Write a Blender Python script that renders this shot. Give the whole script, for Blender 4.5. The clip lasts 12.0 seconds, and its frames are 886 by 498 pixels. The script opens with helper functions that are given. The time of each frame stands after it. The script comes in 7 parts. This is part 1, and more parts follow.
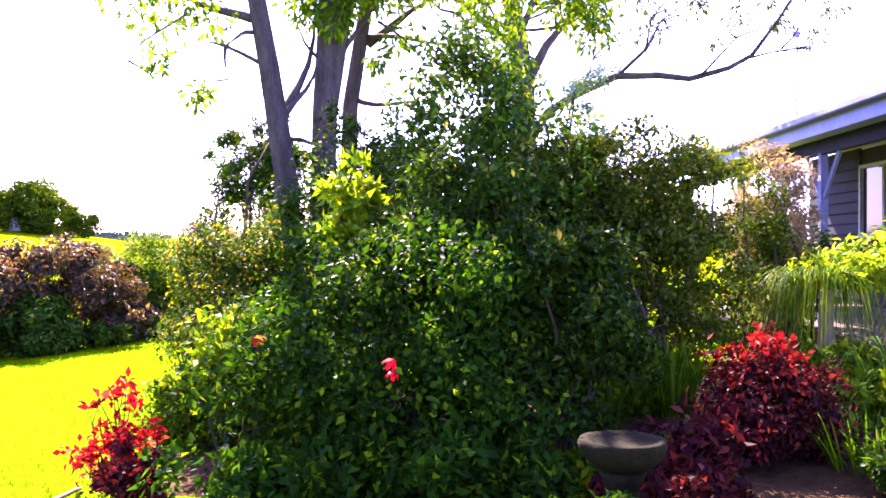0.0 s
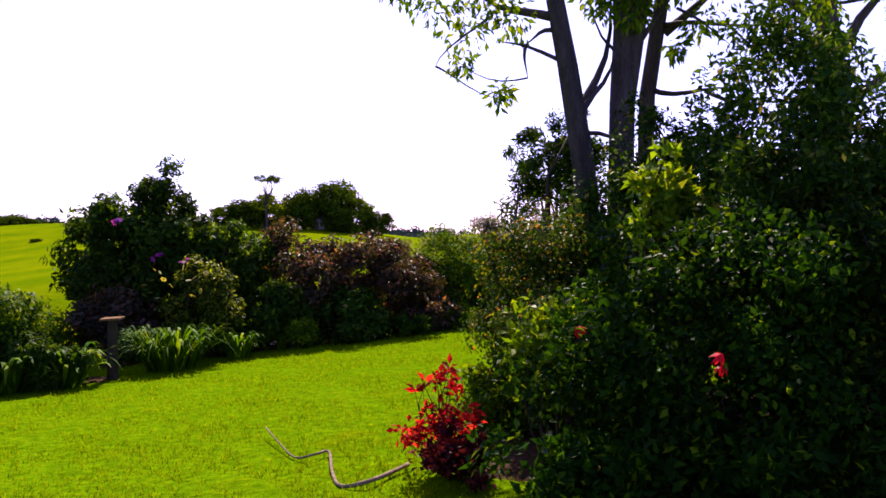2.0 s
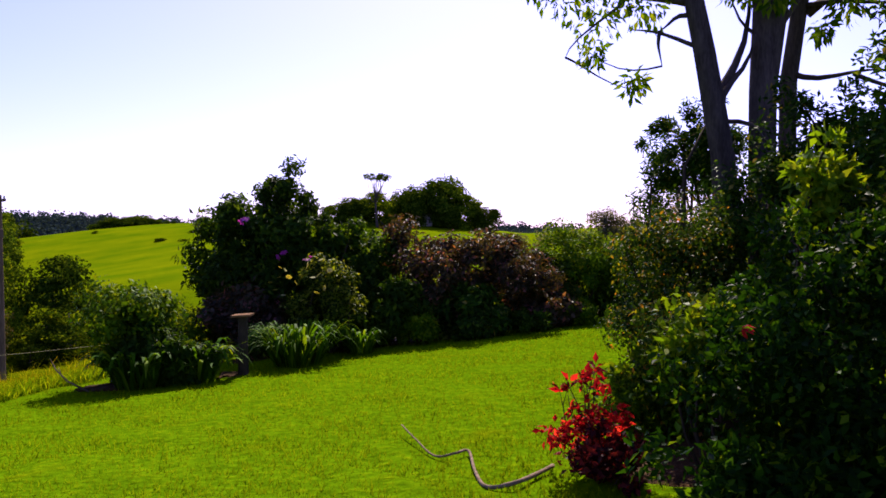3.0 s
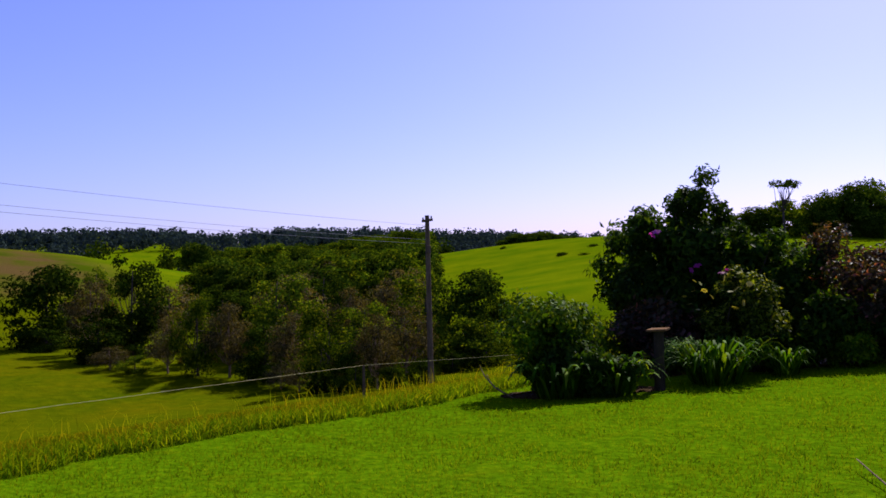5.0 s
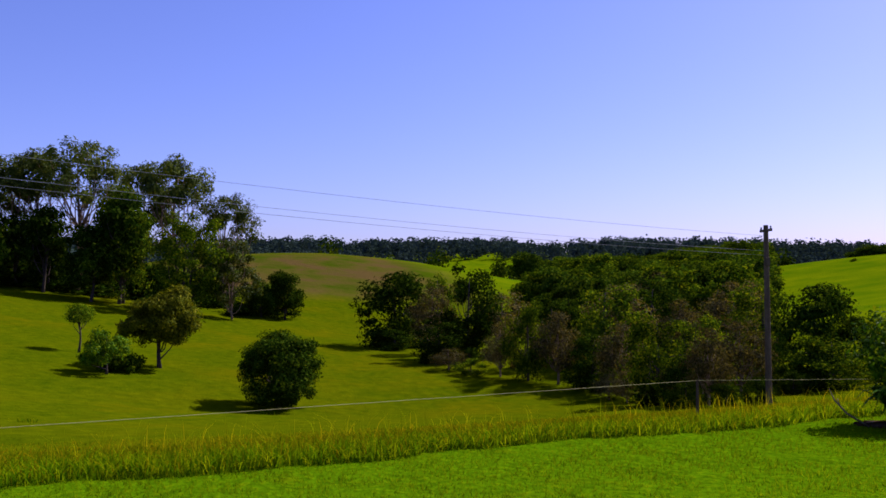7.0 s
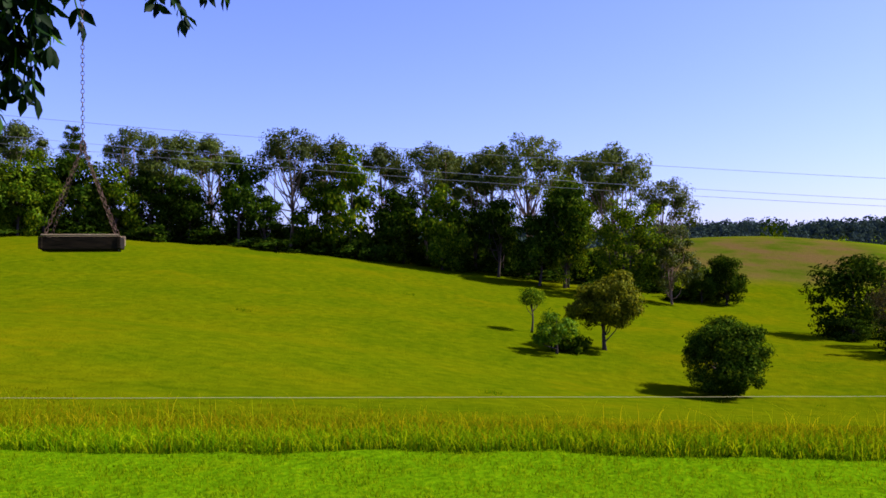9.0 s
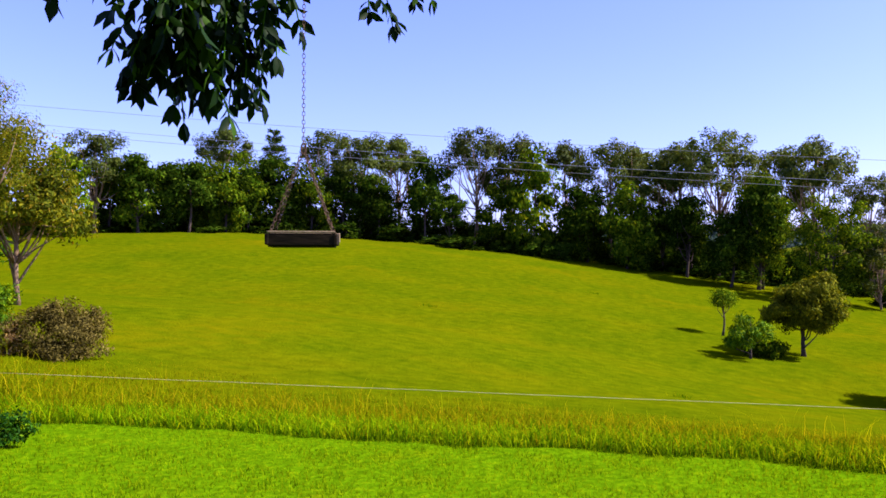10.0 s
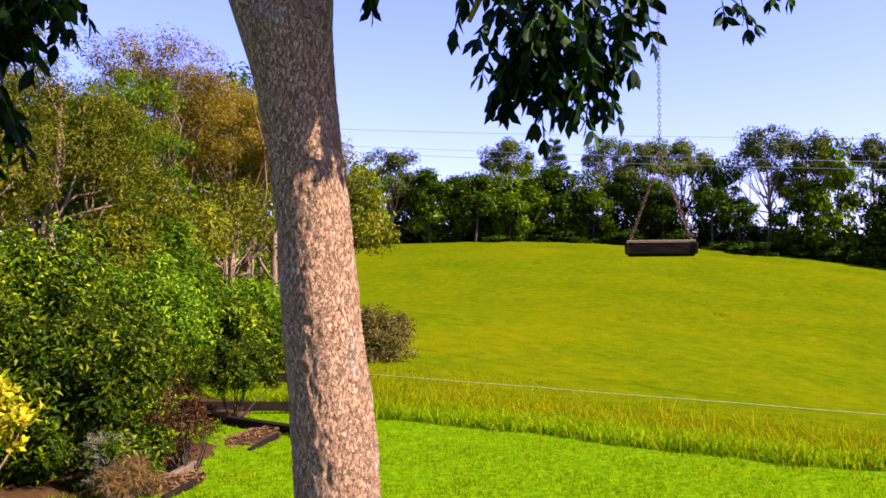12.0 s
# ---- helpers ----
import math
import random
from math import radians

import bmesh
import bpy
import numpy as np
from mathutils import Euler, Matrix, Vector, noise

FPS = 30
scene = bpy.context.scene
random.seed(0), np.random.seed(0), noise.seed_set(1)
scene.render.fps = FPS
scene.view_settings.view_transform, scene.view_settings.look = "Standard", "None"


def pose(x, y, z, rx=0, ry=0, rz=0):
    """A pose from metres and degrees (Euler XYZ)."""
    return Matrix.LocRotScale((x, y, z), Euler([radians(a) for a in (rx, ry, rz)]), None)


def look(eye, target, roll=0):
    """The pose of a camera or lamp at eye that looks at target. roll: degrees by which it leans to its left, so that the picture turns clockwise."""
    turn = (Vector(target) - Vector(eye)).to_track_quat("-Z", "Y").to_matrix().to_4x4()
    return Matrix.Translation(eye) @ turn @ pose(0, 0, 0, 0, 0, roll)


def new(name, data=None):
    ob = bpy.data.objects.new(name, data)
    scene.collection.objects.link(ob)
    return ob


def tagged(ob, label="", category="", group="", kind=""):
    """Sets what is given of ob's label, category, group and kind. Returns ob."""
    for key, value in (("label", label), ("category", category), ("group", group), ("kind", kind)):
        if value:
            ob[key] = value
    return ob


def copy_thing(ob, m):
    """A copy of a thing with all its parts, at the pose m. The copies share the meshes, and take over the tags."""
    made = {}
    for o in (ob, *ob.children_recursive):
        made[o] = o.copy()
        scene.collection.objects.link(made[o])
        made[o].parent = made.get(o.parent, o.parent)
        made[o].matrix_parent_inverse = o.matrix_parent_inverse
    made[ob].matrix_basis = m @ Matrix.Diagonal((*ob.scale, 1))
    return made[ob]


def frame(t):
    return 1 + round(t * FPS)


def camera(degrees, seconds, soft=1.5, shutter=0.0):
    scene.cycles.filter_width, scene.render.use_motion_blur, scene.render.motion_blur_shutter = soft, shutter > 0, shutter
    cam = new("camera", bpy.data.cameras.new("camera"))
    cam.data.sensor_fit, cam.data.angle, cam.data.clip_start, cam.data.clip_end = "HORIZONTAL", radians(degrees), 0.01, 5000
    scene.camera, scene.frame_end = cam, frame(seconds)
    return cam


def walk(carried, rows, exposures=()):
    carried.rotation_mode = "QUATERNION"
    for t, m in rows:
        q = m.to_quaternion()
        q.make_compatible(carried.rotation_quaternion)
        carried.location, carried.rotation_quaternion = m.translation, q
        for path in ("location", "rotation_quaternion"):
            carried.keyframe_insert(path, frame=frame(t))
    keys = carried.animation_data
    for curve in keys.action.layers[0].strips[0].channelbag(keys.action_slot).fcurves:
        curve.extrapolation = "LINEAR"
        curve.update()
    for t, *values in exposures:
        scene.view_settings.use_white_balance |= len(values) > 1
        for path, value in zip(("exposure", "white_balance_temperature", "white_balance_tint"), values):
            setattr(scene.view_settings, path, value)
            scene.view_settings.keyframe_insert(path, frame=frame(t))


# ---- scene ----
cam = camera(53.98, 12.0, soft=1.6)

PATH = [
    (0.0, pose(-0.098, 0.059, 1.603, 90.08, -0.12, 0.00)),
    (0.5, pose(-0.142, 0.022, 1.607, 89.63, 0.17, 4.16)),
    (1.0, pose(-0.212, -0.003, 1.610, 89.80, 0.44, 9.32)),
    (1.5, pose(-0.281, -0.010, 1.601, 89.89, 0.28, 13.47)),
    (2.0, pose(-0.347, -0.025, 1.587, 89.78, 0.31, 18.07)),
    (2.5, pose(-0.480, -0.001, 1.592, 89.83, 0.29, 20.69)),
    (3.0, pose(-0.661, 0.012, 1.592, 89.58, 0.88, 25.05)),
    (3.5, pose(-0.861, -0.008, 1.597, 90.08, 1.05, 30.87)),
    (3.7, pose(-0.912, -0.011, 1.587, 89.38, 1.86, 33.00)),
    (5.3, pose(-1.037, -0.008, 1.599, 91.09, 1.10, 53.64)),
    (5.5, pose(-1.034, -0.005, 1.593, 90.92, 1.12, 55.08)),
    (6.0, pose(-1.021, -0.030, 1.598, 91.14, 0.58, 60.35)),
    (6.5, pose(-0.979, -0.092, 1.608, 91.21, 0.62, 66.38)),
    (6.7, pose(-0.963, -0.120, 1.613, 91.56, 0.48, 68.52)),
    (8.5, pose(-0.978, -0.430, 1.596, 91.38, 0.81, 93.20)),
    (9.0, pose(-0.963, -0.468, 1.599, 91.22, 0.68, 100.17)),
    (9.5, pose(-0.931, -0.514, 1.601, 91.67, 0.84, 106.79)),
    (10.0, pose(-0.904, -0.556, 1.598, 91.15, -0.03, 112.13)),
    (10.5, pose(-0.817, -0.591, 1.596, 90.96, 0.12, 117.13)),
    (11.0, pose(-0.775, -0.659, 1.605, 91.57, 0.26, 120.02)),
    (11.5, pose(-0.683, -0.742, 1.606, 91.63, 0.54, 124.60)),
    (12.0, pose(-0.614, -0.842, 1.605, 91.68, 0.20, 130.35)),
]
EXPOSURES = [(0.0, 3.8, 6500, 42), (0.5, 3.1, 6550, 40), (1.0, 2.42, 6750, 32), (1.5, 1.75, 6750, 29), (2.5, 1.2, 6550, 27), (3.5, 0.72, 6350, 24), (5.5, 0.38, 6150, 15), (6.7, 0.38, 6150, 14), (8.5, 0.7, 6150, 12), (9.5, 1.27, 6200, 13), (10.5, 1.5, 6350, 20), (12.0, 1.68, 6450, 30)]
walk(cam, PATH, EXPOSURES)

# ---- world, sun ----
SUN_AZ, SUN_EL = 18.0, 43.0          # degrees left of +Y, degrees up
world = bpy.data.worlds.new("sky")
scene.world = world
world.use_nodes = True
wn, wl = world.node_tree.nodes, world.node_tree.links
wn.clear()
sky = wn.new("ShaderNodeTexSky")
sky.sky_type = "NISHITA"
sky.sun_disc = False
sky.sun_elevation = radians(SUN_EL)
sky.sun_rotation = radians(-SUN_AZ)
sky.altitude, sky.air_density, sky.dust_density, sky.ozone_density = 100, 1.0, 0.9, 6.0
bg = wn.new("ShaderNodeBackground")
bg.inputs["Strength"].default_value = 0.096
wo = wn.new("ShaderNodeOutputWorld")
tint = wn.new("ShaderNodeMix")
tint.data_type, tint.blend_type = "RGBA", "MULTIPLY"
tint.inputs["Factor"].default_value = 1.0
tint.inputs["B"].default_value = (1.05, 0.865, 1.36, 1)
wl.new(sky.outputs[0], tint.inputs["A"])
wl.new(tint.outputs["Result"], bg.inputs[0])
wl.new(bg.outputs[0], wo.inputs[0])
sun_data = bpy.data.lights.new("sun", "SUN")
sun_data.energy, sun_data.angle, sun_data.color = 5.0, radians(0.5), (1.0, 0.945, 0.76)
sun = new("sun", sun_data)
toward = Vector((-math.sin(radians(SUN_AZ)) * math.cos(radians(SUN_EL)), math.cos(radians(SUN_AZ)) * math.cos(radians(SUN_EL)), math.sin(radians(SUN_EL))))
sun.matrix_world = look(toward * 60, (0, 0, 0))


# ---- terrain shape: a lawn that falls away, a valley and its hills ----
HILLS = [(-62, 5, 26, -0.82), (-100, -58, 42, 6.73), (-55, -50, 32, -0.84), (-105, 0, 36, 1.46), (-60, 50, 30, 3.08), (-95, 45, 40, -7.15), (-150, 35, 55, 3.15), (-170, 110, 60, 7.42), (-100, 130, 55, 8.17), (-60, 120, 45, 3.4), (-30, 60, 30, 1.89), (-120, -120, 60, 5.35), (-45, -95, 45, 4.43), (0, 90, 45, -0.38), (-45, -15, 20, 1.5), (-188, 18, 36, 8.24), (-42, 26, 15, 0.2), (-36, 6, 12, -1.7), (-34, 40, 16, -3.18), (-130, 95, 35, -4.89), (-173, 91.5, 22, -4.5), (-135, 149, 30, 1.3)]
FAR_HILLS = [(56, 720, 120, 23), (76, 720, 120, 25), (96, 700, 120, 24), (36, 820, 130, 19), (16, 900, 130, 15), (-8, 900, 140, 15), (-34, 900, 150, 15), (118, 760, 130, 18), (140, 760, 130, 18)]
ALL_HILLS = np.array(HILLS + [(-math.sin(radians(a)) * d, math.cos(radians(a)) * d, s, h) for a, d, s, h in FAR_HILLS], float)


def ground(x, y):
    """Height of the ground, for numbers or arrays."""
    x, y = np.asarray(x, float), np.asarray(y, float)
    z = -0.065 * np.clip(-x, -14, 13.5) - 0.16 * (np.clip(-x, 13.5, 46) - 13.5)
    t = np.clip((np.hypot(x, y) - 15) / 30, 0, 1)
    t = t * t * (3 - 2 * t)
    for cx, cy, s, h in ALL_HILLS:
        z = z + t * h * np.exp(-((x - cx) ** 2 + (y - cy) ** 2) / (2 * s * s))
    return z


def gz(x, y):
    return float(ground(x, y))


def spot(az, d):
    """A place d metres from the standpoint, az degrees left of +Y."""
    return -0.8 - math.sin(radians(az)) * d, math.cos(radians(az)) * d


def lawn_edge(y):
    """x of the mown lawn's edge along the fence."""
    y = np.asarray(y, float)
    return -12.25 - 0.085 * y - 0.6 * np.clip((-y - 4) / 8, 0, 1) * -2.0 + 0.18 * np.sin(y * 0.9) + 0.1 * np.sin(y * 2.7 + 1)


# ---- materials ----
def material(name):
    m = bpy.data.materials.new(name)
    m.use_nodes = True
    nt = m.node_tree
    return m, nt.nodes, nt.links, nt.nodes["Principled BSDF"]


def ramp(nodes, stops):
    r = nodes.new("ShaderNodeValToRGB")
    while len(r.color_ramp.elements) < len(stops):
        r.color_ramp.elements.new(0.5)
    for e, (p, c) in zip(r.color_ramp.elements, stops):
        e.position, e.color = p, (*c, 1)
    return r


def leaf_mat(name, stops, translucent=0.4, rough=0.5, tlift=(1.9, 1.5, 0.3), gloss=0.07):
    """Leaf or blade: colour varies from piece to piece, and light comes through."""
    m, n, l, b = material(name)
    geo = n.new("ShaderNodeNewGeometry")
    r = ramp(n, stops)
    l.new(geo.outputs["Random Per Island"], r.inputs[0])
    info = n.new("ShaderNodeObjectInfo")
    hue = n.new("ShaderNodeHueSaturation")
    mp = n.new("ShaderNodeMapRange")
    mp.inputs["To Min"].default_value, mp.inputs["To Max"].default_value = 0.5, 1.02
    l.new(info.outputs["Random"], mp.inputs["Value"])
    l.new(mp.outputs[0], hue.inputs["Value"])
    l.new(r.outputs[0], hue.inputs["Color"])
    tex = n.new("ShaderNodeTexNoise")
    tex.inputs["Scale"].default_value = 3.0
    mix = n.new("ShaderNodeMix")
    mix.data_type, mix.blend_type = "RGBA", "MULTIPLY"
    mix.inputs["Factor"].default_value = 0.5
    l.new(hue.outputs[0], mix.inputs["A"])
    tr = ramp(n, [(0.3, (0.45, 0.45, 0.45)), (0.7, (1.4, 1.4, 1.3))])
    l.new(tex.outputs["Fac"], tr.inputs[0])
    l.new(tr.outputs[0], mix.inputs["B"])
    l.new(mix.outputs["Result"], b.inputs["Base Color"])
    b.inputs["Roughness"].default_value = rough
    b.inputs["Specular IOR Level"].default_value = gloss
    t = n.new("ShaderNodeBsdfTranslucent")
    tint = n.new("ShaderNodeMix")
    tint.data_type, tint.blend_type = "RGBA", "MULTIPLY"
    tint.inputs["Factor"].default_value = 1.0
    tint.inputs["B"].default_value = (*tlift, 1)
    l.new(mix.outputs["Result"], tint.inputs["A"])
    l.new(tint.outputs["Result"], t.inputs["Color"])
    ms = n.new("ShaderNodeMixShader")
    ms.inputs[0].default_value = translucent
    l.new(b.outputs[0], ms.inputs[1])
    l.new(t.outputs[0], ms.inputs[2])
    l.new(ms.outputs[0], n["Material Output"].inputs["Surface"])
    return m


def rough_mat(name, stops, scale=6.0, detail=6.0, bump=0.4, rough=0.85, stretch=(1, 1, 1), metallic=0.0, dist=0.02, fine=5.0):
    """Noisy surface with two scales of colour and a bump."""
    m, n, l, b = material(name)
    tc = n.new("ShaderNodeTexCoord")
    mp = n.new("ShaderNodeMapping")
    mp.inputs["Scale"].default_value = stretch
    l.new(tc.outputs["Object"], mp.inputs["Vector"])
    a = n.new("ShaderNodeTexNoise")
    a.inputs["Scale"].default_value, a.inputs["Detail"].default_value = scale, detail
    c = n.new("ShaderNodeTexNoise")
    c.inputs["Scale"].default_value, c.inputs["Detail"].default_value = scale * fine, 3
    l.new(mp.outputs[0], a.inputs["Vector"])
    l.new(mp.outputs[0], c.inputs["Vector"])
    add = n.new("ShaderNodeMath")
    add.operation = "MULTIPLY_ADD"
    add.inputs[1].default_value = 0.45
    l.new(c.outputs["Fac"], add.inputs[0])
    sc = n.new("ShaderNodeMath")
    sc.operation = "MULTIPLY"
    sc.inputs[1].default_value = 0.55
    l.new(a.outputs["Fac"], sc.inputs[0])
    l.new(sc.outputs[0], add.inputs[2])
    r = ramp(n, stops)
    l.new(add.outputs[0], r.inputs[0])
    info = n.new("ShaderNodeObjectInfo")
    hue = n.new("ShaderNodeHueSaturation")
    vr = n.new("ShaderNodeMapRange")
    vr.inputs["To Min"].default_value, vr.inputs["To Max"].default_value = 0.85, 1.15
    l.new(info.outputs["Random"], vr.inputs["Value"])
    l.new(vr.outputs[0], hue.inputs["Value"])
    l.new(r.outputs[0], hue.inputs["Color"])
    l.new(hue.outputs[0], b.inputs["Base Color"])
    b.inputs["Roughness"].default_value, b.inputs["Metallic"].default_value = rough, metallic
    b.inputs["Specular IOR Level"].default_value = 0.06
    bp = n.new("ShaderNodeBump")
    bp.inputs["Strength"].default_value, bp.inputs["Distance"].default_value = bump, dist
    l.new(add.outputs[0], bp.inputs["Height"])
    l.new(bp.outputs[0], b.inputs["Normal"])
    return m


def ground_mat():
    m, n, l, b = material("grassland")
    geo = n.new("ShaderNodeNewGeometry")
    sep = n.new("ShaderNodeSeparateXYZ")
    l.new(geo.outputs["Position"], sep.inputs[0])

    def tex(scale, detail=5):
        t = n.new("ShaderNodeTexNoise")
        t.inputs["Scale"].default_value, t.inputs["Detail"].default_value = scale, detail
        l.new(geo.outputs["Position"], t.inputs["Vector"])
        return t

    def mixed(fac, a, c):
        x = n.new("ShaderNodeMix")
        x.data_type = "RGBA"
        l.new(fac, x.inputs["Factor"])
        l.new(a, x.inputs["A"])
        l.new(c, x.inputs["B"])
        return x.outputs["Result"]

    def smooth(src, lo, hi, flip=False):
        r = n.new("ShaderNodeMapRange")
        r.interpolation_type = "SMOOTHSTEP"
        r.inputs["From Min"].default_value, r.inputs["From Max"].default_value = lo, hi
        if flip:
            r.inputs["To Min"].default_value, r.inputs["To Max"].default_value = 1, 0
        l.new(src, r.inputs["Value"])
        return r.outputs[0]

    def mul(a, c):
        x = n.new("ShaderNodeMath")
        x.operation = "MULTIPLY"
        l.new(a, x.inputs[0])
        l.new(c, x.inputs[1])
        return x.outputs[0]

    fine, mid, big, huge = tex(9), tex(1.1), tex(0.16, 7), tex(0.03, 6)
    lawn = ramp(n, [(0.3, (0.0429, 0.0952, 0.0002)), (0.55, (0.0718, 0.1451, 0.0002)), (0.75, (0.1170, 0.1716, 0.0002))])
    l.new(fine.outputs["Fac"], lawn.inputs[0])
    worn = ramp(n, [(0.3, (0.0617, 0.1066, 0.0002)), (0.7, (0.1248, 0.1482, 0.0002))])
    l.new(fine.outputs["Fac"], worn.inputs[0])
    lawn2 = mixed(smooth(mid.outputs["Fac"], 0.56, 0.8), lawn.outputs[0], worn.outputs[0])
    pad = ramp(n, [(0.32, (0.0390, 0.0655, 0.0002)), (0.5, (0.0640, 0.0811, 0.0002)), (0.68, (0.0936, 0.0920, 0.0002))])
    l.new(big.outputs["Fac"], pad.inputs[0])
    tuft = ramp(n, [(0.35, (0.0390, 0.0640, 0.0002)), (0.65, (0.0749, 0.0858, 0.0002))])
    l.new(mid.outputs["Fac"], tuft.inputs[0])
    pad2 = mixed(smooth(huge.outputs["Fac"], 0.3, 0.75), pad.outputs[0], tuft.outputs[0])
    clump = ramp(n, [(0.3, (0.035, 0.062, 0.0002)), (0.7, (0.115, 0.135, 0.0002))])
    l.new(tex(1.5, 6).outputs["Fac"], clump.inputs[0])
    half = n.new("ShaderNodeMix")
    half.data_type = "RGBA"
    half.inputs["Factor"].default_value = 0.36
    l.new(pad2, half.inputs["A"])
    l.new(clump.outputs[0], half.inputs["B"])
    pad2 = half.outputs["Result"]
    # the far slope with bare brown earth showing through
    bare = ramp(n, [(0.35, (0.04, 0.062, 0.002)), (0.52, (0.075, 0.065, 0.01)), (0.65, (0.09, 0.058, 0.018))])
    l.new(big.outputs["Fac"], bare.inputs[0])
    fx = mul(smooth(sep.outputs[0], -182, -160), smooth(sep.outputs[0], -135, -120, True))
    fy = mul(smooth(sep.outputs[1], -10, 8), smooth(sep.outputs[1], 40, 60, True))
    warm = ramp(n, [(0.3, (0.07, 0.085, 0.0002)), (0.7, (0.11, 0.1, 0.0002))])
    l.new(mid.outputs["Fac"], warm.inputs[0])
    pad2 = mixed(smooth(tex(0.11, 7).outputs["Fac"], 0.5, 0.78), pad2, warm.outputs[0])
    pad3 = mixed(mul(fx, fy), pad2, bare.outputs[0])
    # the greener hill beyond the creek
    hill = ramp(n, [(0.3, (0.0624, 0.1170, 0.0002)), (0.7, (0.1248, 0.1599, 0.0002))])
    l.new(big.outputs["Fac"], hill.inputs[0])
    pad3 = mixed(smooth(sep.outputs[1], 42, 60), pad3, hill.outputs[0])
    # mown to the line x + 0.085 y = -12.3
    ma = n.new("ShaderNodeMath")
    ma.operation = "MULTIPLY_ADD"
    ma.inputs[1].default_value = 0.085
    l.new(sep.outputs[1], ma.inputs[0])
    l.new(sep.outputs[0], ma.inputs[2])
    near = mul(smooth(ma.outputs[0], -13.2, -12.2), smooth(sep.outputs[1], 24, 27, True))
    col = mixed(near, pad3, lawn2)
    l.new(col, b.inputs["Base Color"])
    b.inputs["Roughness"].default_value = 0.95
    b.inputs["Specular IOR Level"].default_value = 0.0
    bp = n.new("ShaderNodeBump")
    bp.inputs["Strength"].default_value, bp.inputs["Distance"].default_value = 0.8, 0.06
    l.new(fine.outputs["Fac"], bp.inputs["Height"])
    tufts = n.new("ShaderNodeBump")
    tufts.inputs["Strength"].default_value, tufts.inputs["Distance"].default_value = 0.5, 0.25
    l.new(mid.outputs["Fac"], tufts.inputs["Height"])
    l.new(bp.outputs[0], tufts.inputs["Normal"])
    l.new(tufts.outputs[0], b.inputs["Normal"])
    return m


def bark_mat(name, light, mid, dark, scale=26.0, bump=1.0):
    """Flaky bark: mottled plates, shallow cracks and pale lichen."""
    m, n, l, b = material(name)
    tc = n.new("ShaderNodeTexCoord")
    mp = n.new("ShaderNodeMapping")
    mp.inputs["Scale"].default_value = (1, 1, 0.45)
    l.new(tc.outputs["Object"], mp.inputs["Vector"])

    def tex(s, detail, rough=0.6):
        t = n.new("ShaderNodeTexNoise")
        t.inputs["Scale"].default_value, t.inputs["Detail"].default_value, t.inputs["Roughness"].default_value = s, detail, rough
        l.new(mp.outputs[0], t.inputs["Vector"])
        return t

    plates, grain, lichen = tex(scale, 5, 0.7), tex(scale * 2.6, 3), tex(7.0, 6)
    vm = n.new("ShaderNodeVectorMath")
    vm.operation = "MULTIPLY_ADD"
    vm.inputs[1].default_value = (0.05, 0.05, 0.05)
    l.new(plates.outputs["Color"], vm.inputs[0])
    l.new(mp.outputs[0], vm.inputs[2])
    vo = n.new("ShaderNodeTexVoronoi")
    vo.feature = "DISTANCE_TO_EDGE"
    vo.inputs["Scale"].default_value = scale * 0.6
    l.new(vm.outputs[0], vo.inputs["Vector"])
    crack = ramp(n, [(0.0, (0.3, 0.26, 0.23)), (0.1, (1, 1, 1))])
    l.new(vo.outputs["Distance"], crack.inputs[0])
    cr = ramp(n, [(0.3, dark), (0.43, mid), (0.6, light)])
    both = n.new("ShaderNodeMath")
    both.operation = "MULTIPLY_ADD"
    both.inputs[1].default_value = 0.5
    l.new(grain.outputs["Fac"], both.inputs[0])
    part_of = n.new("ShaderNodeMath")
    part_of.operation = "MULTIPLY"
    part_of.inputs[1].default_value = 0.5
    l.new(plates.outputs["Fac"], part_of.inputs[0])
    l.new(part_of.outputs[0], both.inputs[2])
    l.new(both.outputs[0], cr.inputs[0])
    mx = n.new("ShaderNodeMix")
    mx.data_type, mx.blend_type = "RGBA", "MULTIPLY"
    mx.inputs["Factor"].default_value = 0.75
    l.new(cr.outputs[0], mx.inputs["A"])
    l.new(crack.outputs[0], mx.inputs["B"])
    lr = ramp(n, [(0.58, (0, 0, 0)), (0.7, (1, 1, 1))])
    l.new(lichen.outputs["Fac"], lr.inputs[0])
    pale = n.new("ShaderNodeMix")
    pale.data_type = "RGBA"
    pale.inputs["B"].default_value = (0.6, 0.5, 0.42, 1)
    half = n.new("ShaderNodeMath")
    half.operation = "MULTIPLY"
    l.new(lr.outputs[0], half.inputs[0])
    l.new(grain.outputs["Fac"], half.inputs[1])
    l.new(half.outputs[0], pale.inputs["Factor"])
    l.new(mx.outputs["Result"], pale.inputs["A"])
    l.new(pale.outputs["Result"], b.inputs["Base Color"])
    b.inputs["Roughness"].default_value = 0.92
    b.inputs["Specular IOR Level"].default_value = 0.2
    hs = n.new("ShaderNodeMath")
    hs.operation = "MULTIPLY_ADD"
    hs.inputs[1].default_value = 1.2
    l.new(both.outputs[0], hs.inputs[0])
    l.new(crack.outputs[0], hs.inputs[2])
    bp = n.new("ShaderNodeBump")
    bp.inputs["Strength"].default_value, bp.inputs["Distance"].default_value = bump, 0.022
    l.new(hs.outputs[0], bp.inputs["Height"])
    l.new(bp.outputs[0], b.inputs["Normal"])
    return m


